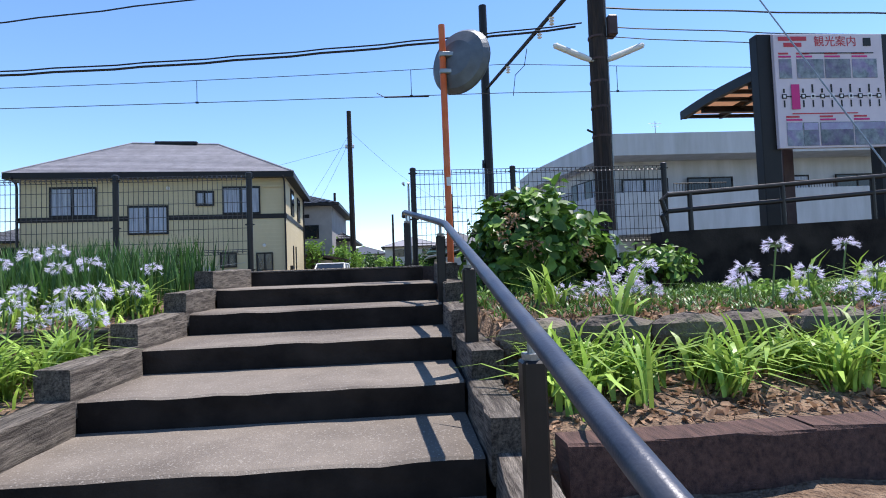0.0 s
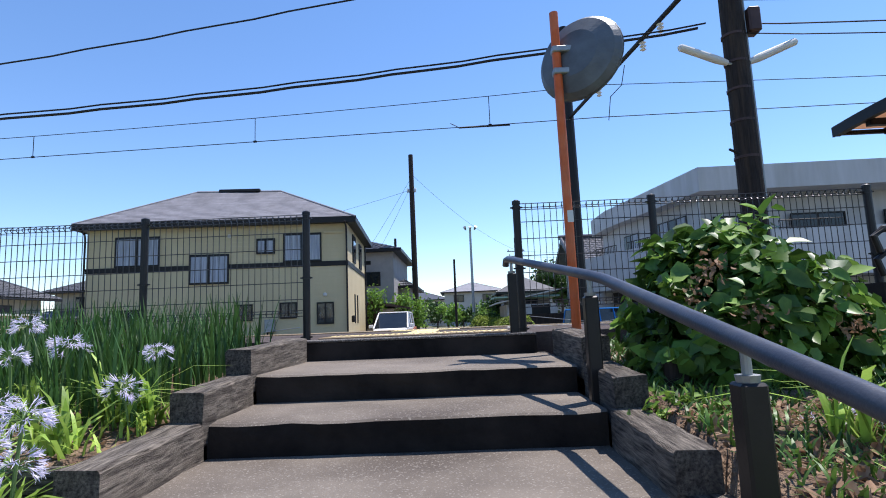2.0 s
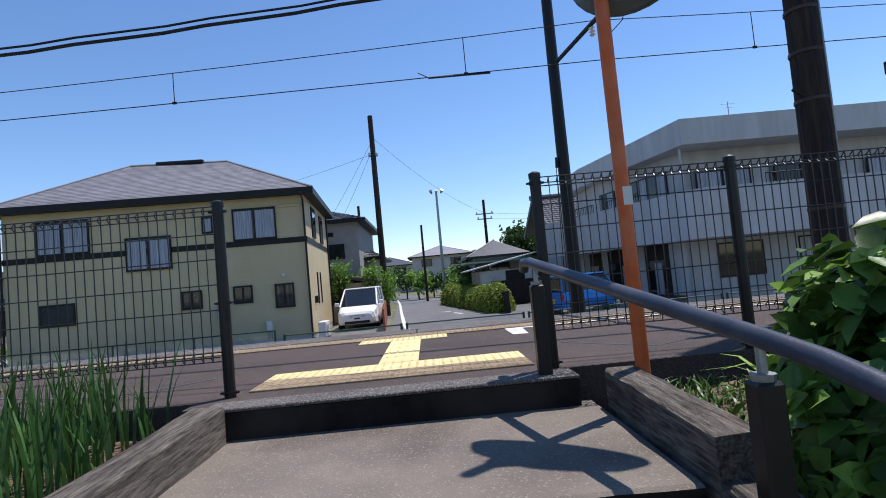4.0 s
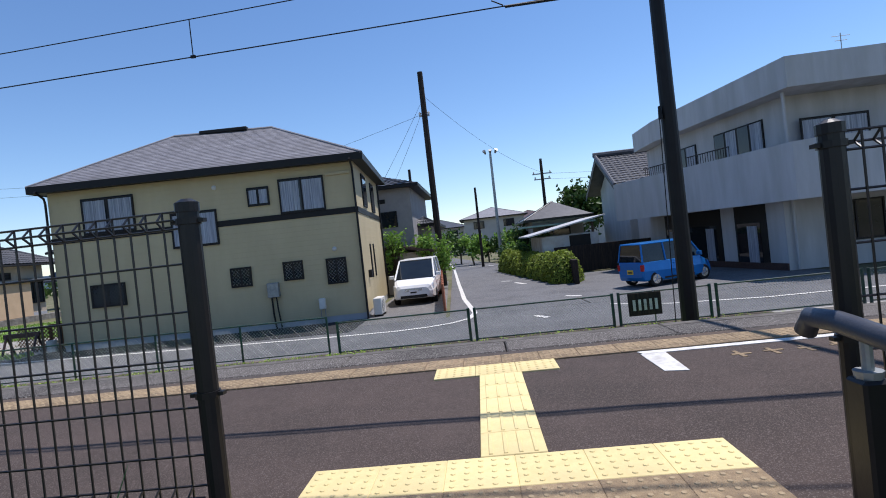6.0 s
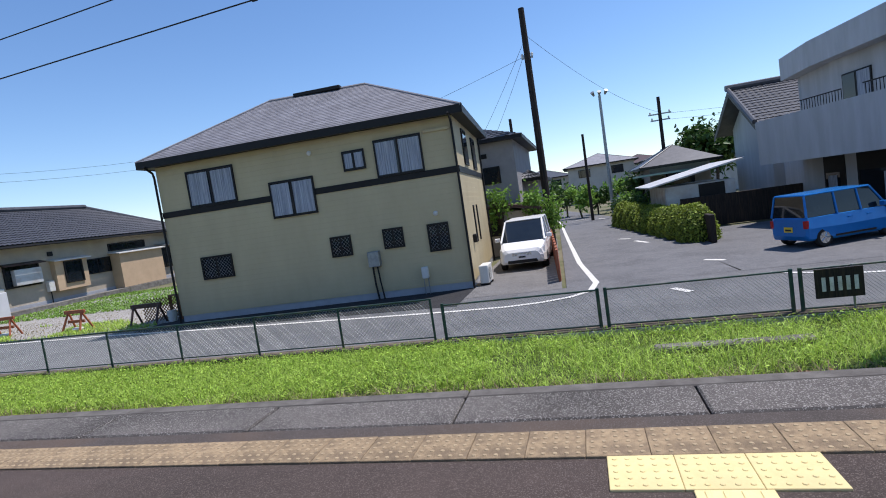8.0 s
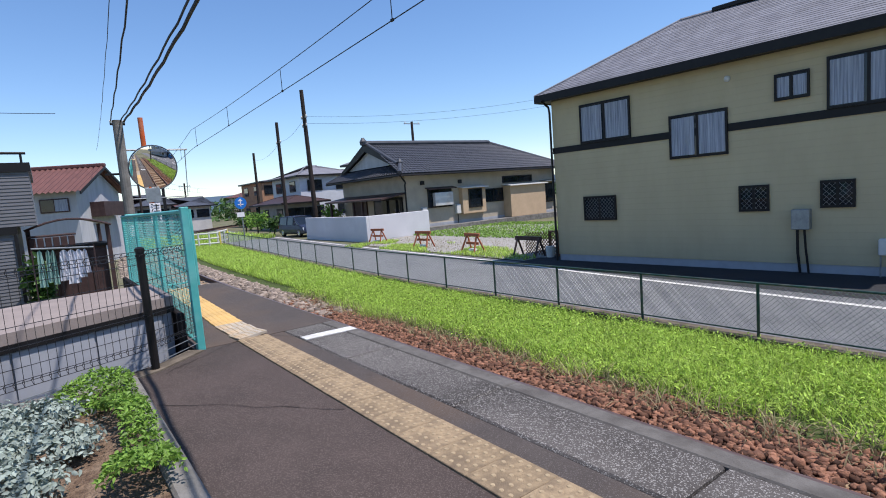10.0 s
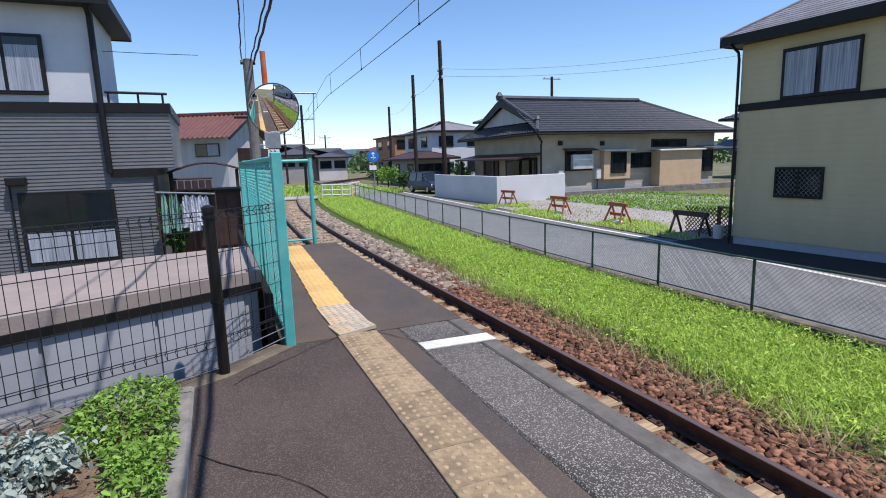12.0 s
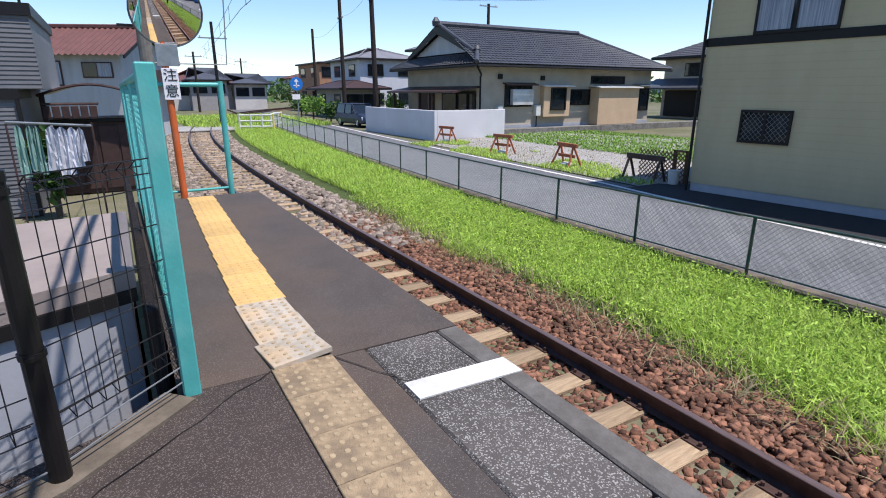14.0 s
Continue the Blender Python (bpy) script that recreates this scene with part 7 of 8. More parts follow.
def flower_head(seed):
    """An umbel of narrow pale trumpets on thin spokes."""
    r = random.Random(seed)
    m, s = Mesh(), Mesh()
    for i in range(34):
        th, ph = r.uniform(0, 6.283), math.acos(r.uniform(-0.35, 0.95))
        d = Vector((math.sin(ph) * math.cos(th), math.sin(ph) * math.sin(th), math.cos(ph) * 0.8))
        c = d * 0.055
        s.rod((0, 0, 0), c, 0.0015, n=3, caps=False)
        d2 = (d + Vector((0, 0, -0.35 - 0.3 * r.random()))).normalized()
        tip = c + d2 * r.uniform(0.035, 0.055)
        a = d2.orthogonal().normalized()
        b = d2.cross(a)
        for q in range(5):
            t = 2 * math.pi * q / 5
            e = a * math.cos(t) + b * math.sin(t)
            f_ = a * math.cos(t + 0.6) + b * math.sin(t + 0.6)
            m.add([c, tip * 0.75 + c * 0.25 + e * 0.007, tip + e * 0.020, tip * 0.75 + c * 0.25 + f_ * 0.008], [(0, 1, 2, 3)])
    return m.data("bloom", PETAL), s.data("spokes", STALK)


HEADS = [flower_head(s) for s in (1, 2, 3)]


def agapanthus(x, y, top, lean=(0, 0), size=1.0):
    f = thing("lilac_flower", "pale lilac flower head on a long green stalk", "flower", "lilac flowers", at=pose(x, y, gz(x, y)))
    h = top - gz(x, y)
    part("stalk", Mesh().tube([(0, 0, 0), (lean[0] * 0.4, lean[1] * 0.4, h * 0.5), (lean[0], lean[1], h)], 0.006, 6), STALK, f)
    b, s = HEADS[rs_p.randrange(3)]
    hd = part("bloom", b, None, f, at=Matrix.Translation((*lean, h)) @ Matrix.Rotation(rs_p.uniform(0, 6), 4, "Z") @ Matrix.Scale(size, 4))
    part("spokes", s, None, hd)


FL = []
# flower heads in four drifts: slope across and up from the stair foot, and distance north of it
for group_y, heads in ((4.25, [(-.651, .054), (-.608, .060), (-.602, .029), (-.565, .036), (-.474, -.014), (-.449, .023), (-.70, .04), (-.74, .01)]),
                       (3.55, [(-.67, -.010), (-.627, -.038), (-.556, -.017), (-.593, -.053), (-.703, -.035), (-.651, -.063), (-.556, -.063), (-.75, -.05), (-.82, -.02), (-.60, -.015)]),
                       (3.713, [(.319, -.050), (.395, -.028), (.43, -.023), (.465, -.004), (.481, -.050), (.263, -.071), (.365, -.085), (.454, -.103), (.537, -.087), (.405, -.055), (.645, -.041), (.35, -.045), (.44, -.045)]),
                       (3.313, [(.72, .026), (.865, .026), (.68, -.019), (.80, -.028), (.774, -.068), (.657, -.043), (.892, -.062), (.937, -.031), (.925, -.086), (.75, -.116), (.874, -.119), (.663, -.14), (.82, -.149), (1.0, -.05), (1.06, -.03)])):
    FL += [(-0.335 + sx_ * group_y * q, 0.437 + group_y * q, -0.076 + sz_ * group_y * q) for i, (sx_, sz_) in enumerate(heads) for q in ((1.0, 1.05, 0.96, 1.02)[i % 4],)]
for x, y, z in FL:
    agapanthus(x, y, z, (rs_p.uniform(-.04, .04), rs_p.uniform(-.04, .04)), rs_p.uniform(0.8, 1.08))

zf = lambda x, y: ground_z(x, y)
pts = scatter(3600, -6.6, -2.35, 4.7, 6.7, zf, 31)
tagged(new("iris_leaves", blades("iris_leaves", pts, 0.47, 0.016, 0.30, IRIS, 32, 0.4)), "dense tall dark green blade leaves", "plant", kind="stuff")
pts = scatter(2600, -6.6, -2.25, 1.2, 5.0, zf, 33)
tagged(new("weeds", blades("weeds", pts, 0.16, 0.014, 0.9, GRASS, 34)), "short green weeds between the plants", "weeds", kind="stuff")
pts = scatter(15000, 0.2, 6.0, 3.6, 6.7, zf, 35)
tagged(new("weeds", blades("weeds", pts, 0.09, 0.014, 1.0, SHRUB, 36)), "low mossy weeds on the bank", "weeds", kind="stuff")
rs_l = np.random.RandomState(41)
pts = scatter(14000, 0.2, 5.5, 2.65, 4.6, lambda x, y: ground_z(x, y) + 0.02, 42)
tagged(new("leaf_litter", leaves("leaf_litter", pts, np.tile([0, 0, 1.0], (len(pts), 1)), 0.045, DRY_BLOOM, 43)), "fallen brown leaves on the soil", "leaf litter", kind="stuff")
pts = scatter(2500, -6, -2.3, 1.5, 5.0, lambda x, y: ground_z(x, y) + 0.02, 44)
tagged(new("leaf_litter", leaves("leaf_litter", pts, np.tile([0, 0, 1.0], (len(pts), 1)), 0.04, DRY_BLOOM, 45)), "fallen brown leaves on the soil", "leaf litter", kind="stuff")


def shrub(name, label, cat, c, rad, n, size, material, seed, lit=None, trunk=True, group=""):
    """Stems and a leafy crown with an uneven outline: lobes of leaves about a core."""
    rs = np.random.RandomState(seed)
    t = thing(name, label, cat, group)
    c, rad = np.array(c, float), np.array(rad, float)
    lob = rs.randn(14, 3)
    lob /= np.linalg.norm(lob, axis=1)[:, None]
    lob[:, 2] = np.abs(lob[:, 2]) * 0.9 - 0.25
    pick = rs.randint(0, 14, n)
    loc = lob[pick] * 0.62 + rs.randn(n, 3) * 0.20
    nrm = loc / (np.linalg.norm(loc, axis=1)[:, None] + 1e-6)
    pos = c + loc * rad
    nrm[:, 2] += 0.5
    k = int(n * 0.72) if lit else n
    part("leaves", leaves("leaves", pos[:k], nrm[:k], size, material, seed), None, t)
    if lit:
        up_ = (loc[k:] * 1.08) * rad + c
        part("young_leaves", leaves("young_leaves", up_, nrm[k:] + np.array([0, 0, 0.6]), size, lit, seed + 1), None, t)
    if trunk:
        m = Mesh()
        base = c - np.array([0, 0, rad[2] * 1.0])
        for i in range(7):
            e = c + lob[i] * rad * 0.5
            m.tube([base + rs.randn(3) * 0.03, (base * 0.4 + e * 0.6) + rs.randn(3) * 0.05 * rad[0], e], 0.02 * rad[0] + 0.004, 5)
        part("stems", m, BARK, t)
    return t


hy = thing("hydrangea", "large dense leafy green shrub with a few faded brown blooms", "shrub")
rs_h = np.random.RandomState(51)
hd_ = rs_h.randn(150, 3)
hd_ /= np.linalg.norm(hd_, axis=1)[:, None]
hd_[:, 2] = np.where(hd_[:, 2] < -0.92, -hd_[:, 2], hd_[:, 2])
HC, HR = np.array([0.94, 5.38, -0.07]), np.array([0.62, 0.56, 0.73])
shoot = HC + hd_ * HR * (0.80 + 0.22 * rs_h.rand(150, 1))
lp = np.concatenate([shoot[rs_h.randint(0, 150, 2600)] + rs_h.randn(2600, 3) * 0.065, HC + hd_[rs_h.randint(0, 150, 1900)] * HR * (0.45 + 0.4 * rs_h.rand(1900, 1)) + rs_h.randn(1900, 3) * 0.05])
ln_ = (lp - HC) / HR
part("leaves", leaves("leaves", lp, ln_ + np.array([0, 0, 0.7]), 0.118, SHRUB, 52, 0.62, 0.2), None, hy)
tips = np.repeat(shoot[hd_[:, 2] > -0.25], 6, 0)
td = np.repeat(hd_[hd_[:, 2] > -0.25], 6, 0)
# shoot tips get the lit leaf colour, the inner leaves the darker one
part("young_leaves", leaves("young_leaves", tips + td * 0.05 + rs_h.randn(len(tips), 3) * 0.02, td * 0.5 + np.array([0, 0, 1.0]), 0.112, SHRUB_LIT, 53, 0.6, 0.15), None, hy, "outer leaves coloured brighter as if sunlit")
m = Mesh()
for k in range(26):
    e = shoot[k * 5]
    base_ = np.array([HC[0] + 0.12 * rs_h.randn(), HC[1] + 0.10 * rs_h.randn(), -0.45])
    m.tube([base_, base_ * 0.35 + e * 0.65 + np.array([0, 0, 0.06]), e], 0.009, 5)
part("stems", m, BARK, hy)
for x, y, z in ((0.62, 4.95, 0.35), (0.75, 4.8, 0.12), (1.2, 4.78, 0.05), (0.55, 5.0, 0.2)):
    rsb = np.random.RandomState(int(x * 100))
    p = np.array([x, y, z]) + rsb.randn(60, 3) * 0.045
    tagged(part("faded_bloom", leaves("faded_bloom", p, rsb.randn(60, 3), 0.03, DRY_BLOOM, 52), None, hy), kind="stuff")
shrub("shrub", "small green shrub with reddish tips beside the ramp", "shrub", (2.35, 5.9, -0.12), (0.42, 0.4, 0.34), 700, 0.09, SHRUB, 55, SHRUB_LIT)
shrub("shrub", "low green shrub at the corner of the bed", "shrub", (0.3, 4.6, -0.38), (0.25, 0.3, 0.2), 420, 0.05, HERB, 56)
shrub("shrub", "low green shrub beside the timber edging", "shrub", (1.6, 4.9, -0.42), (0.8, 0.35, 0.16), 900, 0.045, HERB, 57, None, False)
shrub("shrub", "low yellow-green shrub on the terrace", "shrub", (2.9, 5.0, -0.36), (0.6, 0.35, 0.16), 700, 0.045, SHRUB_LIT, 58, None, False)

# planter edges and stones
for a, b, z, lab in (((0.25, 2.48), (5.5, 2.60), -0.85, 0),):
    x = a[0]
    while x < b[0]:
        y = a[1] + (b[1] - a[1]) * (x - a[0]) / (b[0] - a[0])
        w = rs_p.uniform(0.75, 1.0)
        solid("planter_edging", log_mesh(w, 0.17, 0.22), EDGING, "rough red-brown planter edging beam", "edging", "planter edging beams", at=pose(x, y, z - 0.10, 0, 0, -90 + rs_p.uniform(-1, 1)))
        x += w + 0.01
for a, b, z, n in (((0.2, 3.45), (5.5, 3.5), -0.46, 12), ((-2.35, 2.50), (-5.2, 2.55), -0.80, 7), ((0.5, 2.05), (5.0, 2.15), -0.98, 13), ((0.6, 1.65), (5.0, 1.75), -1.03, 12)):
    for i in range(n):
        t = (i + 0.5) / n
        x, y = a[0] + (b[0] - a[0]) * t, a[1] + (b[1] - a[1]) * t
        r = random.Random(i * 7 + int(z * 100))
        m = Mesh()
        prof = [(0.02, -0.12), (0.8, -0.10), (1.0, -0.02), (0.95, 0.05), (0.6, 0.085), (0.02, 0.09)]
        m.lathe(prof, 9)
        sx_, sy_ = abs(b[0] - a[0]) / n * 0.55, 0.13
        m.v = [(p[0] * sx_ * r.uniform(0.88, 1.1), p[1] * sy_ * r.uniform(0.85, 1.1), p[2] * r.uniform(0.8, 1.15)) for p in m.v]
        solid("edging_stone", m, STONE, "dark rounded mossy edging stone", "stone", "edging stones", at=pose(x, y + r.uniform(-.04, .04), z, 0, 0, r.uniform(-8, 8)))
for y, z in ((4.20, -.42), (4.14, -.57)):
    solid("garden_plank", log_mesh(3.6, 0.05, 0.13), TIMBER, "thin weathered garden plank", "timber", at=pose(-2.3, y, z - 0.08, 0, 0, 90))
for x, y, z, r in ((-2.33, 4.3, -.42, 0.07), (-2.35, 2.62, -.62, 0.08), (0.42, 5.05, -.12, 0.07), (0.50, 5.2, -.10, 0.065), (0.47, 5.4, -.07, 0.06), (-2.5, 2.5, -.66, 0.09)):
    st = thing("log_stake", "short upright log stake with a pale cut top", "log", "log stakes")
    part("bark", Mesh().rod((x, y, z - 0.4), (x, y, z), r, n=12), DARK_TIMBER, st)
    part("cut_top", Mesh().lathe([(r * 0.98, z + 0.001), (r * 0.9, z + 0.006)], 12, Matrix.Translation((x, y, 0))), TIMBER, st)

# planter at the platform corner
solid("planter_kerb", Mesh().box(-7.66, -5.2, 8.29, 8.42, -0.2, 0.05, 0.015).box(-7.74, -7.62, 7.4, 8.42, -0.2, 0.05, 0.015), KERB, "low concrete kerb round the platform flower bed", "kerb", kind="structure")
solid("planter_soil", Mesh().box(-7.66, -4.4, 7.0, 8.29, -0.1, 0.02), SOIL, "brown soil in the platform flower bed", "soil", kind="structure")
pts = np.concatenate([scatter(9000, -7.55, -5.55, 7.85, 8.36, lambda x, y: 0.03 + 0.16 * np.abs(np.sin(x * 3.1) * np.cos(y * 5)) * np.ones_like(x), 61)])
pts = pts[(pts[:, 1] > 8.08 + 0.10 * np.sin(pts[:, 0] * 2.7)) | (pts[:, 0] < -7.1)]
tagged(new("ground_cover", leaves("ground_cover", pts + np.array([0, 0, 0.04]) * np.random.RandomState(2).rand(len(pts), 1), np.tile([0, 0, 1.0], (len(pts), 1)), 0.030, HERB, 62, 0.45)), "low mat of small green leaves", "plant", kind="stuff")
for i, (x, y, r_) in enumerate(((-7.0, 7.85, .16), (-6.7, 7.72, .18), (-6.35, 7.9, .15), (-6.45, 7.55, .17), (-6.0, 7.7, .18), (-7.1, 7.6, .15), (-5.9, 7.35, .16))):
    shrub("silver_herb", "silvery grey-leaved low herb in the flower bed", "plant", (x, y, 0.11), (r_ * 1.35, r_ * 1.35, 0.13), 1000, 0.032, SILVER, 70 + i, None, False, "silver herbs")

# ---- information board, ramp and shelter ----
board = thing("information_board", "tall tourist information board with pictures on dark posts", "sign")
BX0, BX1, BY = 5.08, 6.75, 7.62
for x in (BX0 - 0.06, BX1 + 0.06):
    part("post", Mesh().box(x - 0.15, x + 0.13, BY + 0.032, BY + 0.20, 0.1, 3.19, 0.01), TRIM, board)
part("panel", Mesh().box(BX0, BX1, BY - 0.03, BY + 0.03, 1.50, 3.16, 0.004), BOARD_PINK, board)
part("title", text_mesh("観光案内", 0.165), None, board, at=pose(6.02, BY - 0.034, 3.04, 90)).data.materials.append(SIGN_RED)
fy = BY - 0.033
for k, (x0, x1, z0, z1) in enumerate(((5.14, 5.33, 2.51, 2.79), (5.41, 5.82, 2.51, 2.79), (5.84, 6.23, 2.51, 2.79), (6.26, 6.64, 2.51, 2.79), (5.20, 5.44, 1.53, 1.87), (5.45, 5.68, 1.53, 1.87), (5.71, 6.21, 1.53, 1.87), (6.23, 6.71, 1.53, 1.87))):
    part("picture", Mesh().box(x0, x1, fy - 0.004, fy, z0, z1), PRINT, board)
    if k > 3:
        part("picture_sky", Mesh().box(x0 + 0.01, x1 - 0.01, fy - 0.0055, fy - 0.0042, z0 + (z1 - z0) * 0.68, z1 - 0.01), PRINT_SKY, board)
    if k != 5:
        for j in range(2):
            part("caption_bar", Mesh().box(x0, x0 + min(0.24, x1 - x0) - 0.04 * j, fy - 0.004, fy, z1 + 0.025 + 0.045 * j, z1 + 0.05 + 0.045 * j), SIGN_RED if j else SIGN_PINK, board)
part("line_bar", Mesh().box(5.16, 6.68, fy - 0.002, fy, 2.238, 2.254), INK, board)
for i in range(11):
    x = 5.19 + i * 0.145
    part("stop_mark", Mesh().box(x - 0.035, x + 0.035, fy - 0.006, fy - 0.002, 2.215, 2.28), SIGN_WHITE if i % 2 else INK, board)
    part("stop_dot", Mesh().box(x - 0.018, x + 0.018, fy - 0.008, fy - 0.0062, 2.23, 2.265), INK if i % 2 else SIGN_WHITE, board)
    part("name_bar", Mesh().box(x - 0.012, x + 0.012, fy - 0.004, fy, 2.30, 2.42 if i % 2 else 2.36), INK, board)
    part("name_bar", Mesh().box(x - 0.010, x + 0.010, fy - 0.004, fy, 2.09, 2.19), INK, board)
part("stop_highlight", Mesh().box(5.295, 5.42, fy - 0.012, fy - 0.0085, 2.06, 2.42, 0.0005), SIGN_PINK, board)
for i in range(2):
    part("writing_bar", Mesh().box(5.15 + 0.08 * i, 5.58 - 0.08 * i, fy - 0.004, fy, 3.06 - i * 0.09, 3.12 - i * 0.09), SIGN_RED, board)
part("writing_bar", Mesh().box(5.45, 6.6, fy - 0.004, fy, 2.87, 2.885), INK, board)
part("writing_bar", Mesh().box(5.3, 6.3, fy - 0.004, fy, 1.99, 2.005), SIGN_RED, board)
part("logo", Mesh().box(6.45, 6.57, fy - 0.004, fy, 2.98, 3.10, 0.001), INK, board)
ramp = thing("ramp", "dark concrete ramp wall with handrails", "ramp", kind="structure")
# ramp walls take the riser colour, with the shade of their south face included
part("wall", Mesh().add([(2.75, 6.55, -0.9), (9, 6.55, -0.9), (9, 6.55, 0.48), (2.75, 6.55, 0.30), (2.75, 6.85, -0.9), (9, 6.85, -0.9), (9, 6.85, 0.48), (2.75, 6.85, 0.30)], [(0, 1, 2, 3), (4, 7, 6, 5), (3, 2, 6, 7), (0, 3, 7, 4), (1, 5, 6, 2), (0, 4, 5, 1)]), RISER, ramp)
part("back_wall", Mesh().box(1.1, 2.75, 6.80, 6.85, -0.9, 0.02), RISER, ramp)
for off, z0 in ((0, 0.76), (0, 0.56)):
    part("rail", Mesh().tube([(2.88, 6.7, z0 - 0.2), (2.84, 6.7, z0 - 0.06), (2.92, 6.7, z0), (9, 6.7, z0 + 0.36)], 0.03, 10), FENCE_BLACK, ramp)
for x in (3.2, 4.4, 5.6, 6.8, 8.0):
    part("post", Mesh().rod((x, 6.7, 0.28), (x, 6.7, 0.76 + (x - 2.92) * 0.059), 0.03, n=10), FENCE_BLACK, ramp)
shel = thing("shelter", "platform shelter with a sloping amber-panelled roof", "shelter")
rz_ = lambda y: 2.71 - 0.035 * (y - 8.9) ** 2
part("frame", Mesh().box(5.0, 9.0, 8.0, 8.08, rz_(8.0) - 0.16, rz_(8.0) - 0.075).box(5.0, 9.0, 9.28, 9.36, rz_(9.3) - 0.16, rz_(9.3) - 0.075), TRIM, shel)
SY = [7.86, 8.2, 8.6, 9.0, 9.45, 9.88]
for x in (4.95, 5.65, 6.35, 7.05, 7.75, 8.45, 8.95):
    part("rafter", Mesh().add([(x + a, y, rz_(y) + c) for y in SY for a, c in ((0, -0.09), (0.06, -0.09), (0.06, 0), (0, 0))],
                              [(4 * i + k, 4 * i + (k + 1) % 4, 4 * i + 4 + (k + 1) % 4, 4 * i + 4 + k) for i in range(5) for k in range(4)] + [(3, 2, 1, 0), (20, 21, 22, 23)]), TRIM, shel)
for y in SY:
    part("purlin", Mesh().box(4.95, 9.01, y - 0.025, y + 0.025, rz_(y) - 0.07, rz_(y) - 0.01), TRIM, shel)
part("roof", Mesh().add([(x, y, rz_(y) + c) for y in SY for x, c in ((4.93, 0.008), (9.05, 0.008), (9.05, 0.026), (4.93, 0.026))],
                        [(4 * i + k, 4 * i + (k + 1) % 4, 4 * i + 4 + (k + 1) % 4, 4 * i + 4 + k) for i in range(5) for k in range(4)] + [(3, 2, 1, 0), (20, 21, 22, 23)]), POLYCARB, shel, "translucent peach roof panels")
part("verge", Mesh().add([(4.90 + a, y, rz_(y) + c) for y in SY for a, c in ((0, -0.10), (0.028, -0.10), (0.028, 0.05), (0, 0.05))],
                         [(4 * i + k, 4 * i + (k + 1) % 4, 4 * i + 4 + (k + 1) % 4, 4 * i + 4 + k) for i in range(5) for k in range(4)] + [(3, 2, 1, 0), (20, 21, 22, 23)]), TRIM, shel)
for x in (5.9, 8.6):
    part("post", Mesh().box(x - 0.09, x + 0.09, 8.5, 8.68, 0, 2.85, 0.01), BROWN_METAL, shel)
bench = thing("bench", "plain wooden bench under the shelter", "bench")
part("seat", Mesh().box(6.1, 8.4, 8.30, 8.62, 0.40, 0.45, 0.01), TIMBER, bench)
for x in (6.3, 8.2):
    part("leg", Mesh().box(x, x + 0.08, 8.34, 8.58, 0, 0.40), BROWN_METAL, bench)


# ---- vehicles ----
def wheel(parent, x, y, r, w=0.19):
    t = part("wheel", Mesh().lathe([(r * 0.6, -w / 2), (r * 0.93, -w / 2), (r, -w / 2 + 0.03), (r, w / 2 - 0.03), (r * 0.93, w / 2), (r * 0.6, w / 2)], 20, pose(x, y, r, 90)), RUBBER, parent)
    m = Mesh().lathe([(r * 0.62, -w / 2 - 0.004), (r * 0.6, -w / 2 + 0.02)], 20, pose(x, y, r, 90)).lathe([(r * 0.6, w / 2 - 0.02), (r * 0.62, w / 2 + 0.004)], 20, pose(x, y, r, 90))
    for sy_ in (-1, 1):
        for k in range(5):
            a = 2 * math.pi * k / 5
            m.rod((x, y + sy_ * (w / 2 + 0.006), r), (x + r * 0.55 * math.cos(a), y + sy_ * (w / 2 + 0.006), r + r * 0.55 * math.sin(a)), 0.028, 0.02, 5)
    part("rim", m, CHROME, t)


def loft(sections):
    """Skin through rings of equal length."""
    n = len(sections[0])
    v = [p for s in sections for p in s]
    f = [(k * n + i, k * n + (i + 1) % n, (k + 1) * n + (i + 1) % n, (k + 1) * n + i) for k in range(len(sections) - 1) for i in range(n)]
    f += [tuple(range(n - 1, -1, -1)), tuple(range((len(sections) - 1) * n, len(sections) * n))]
    return Mesh().add(v, f)


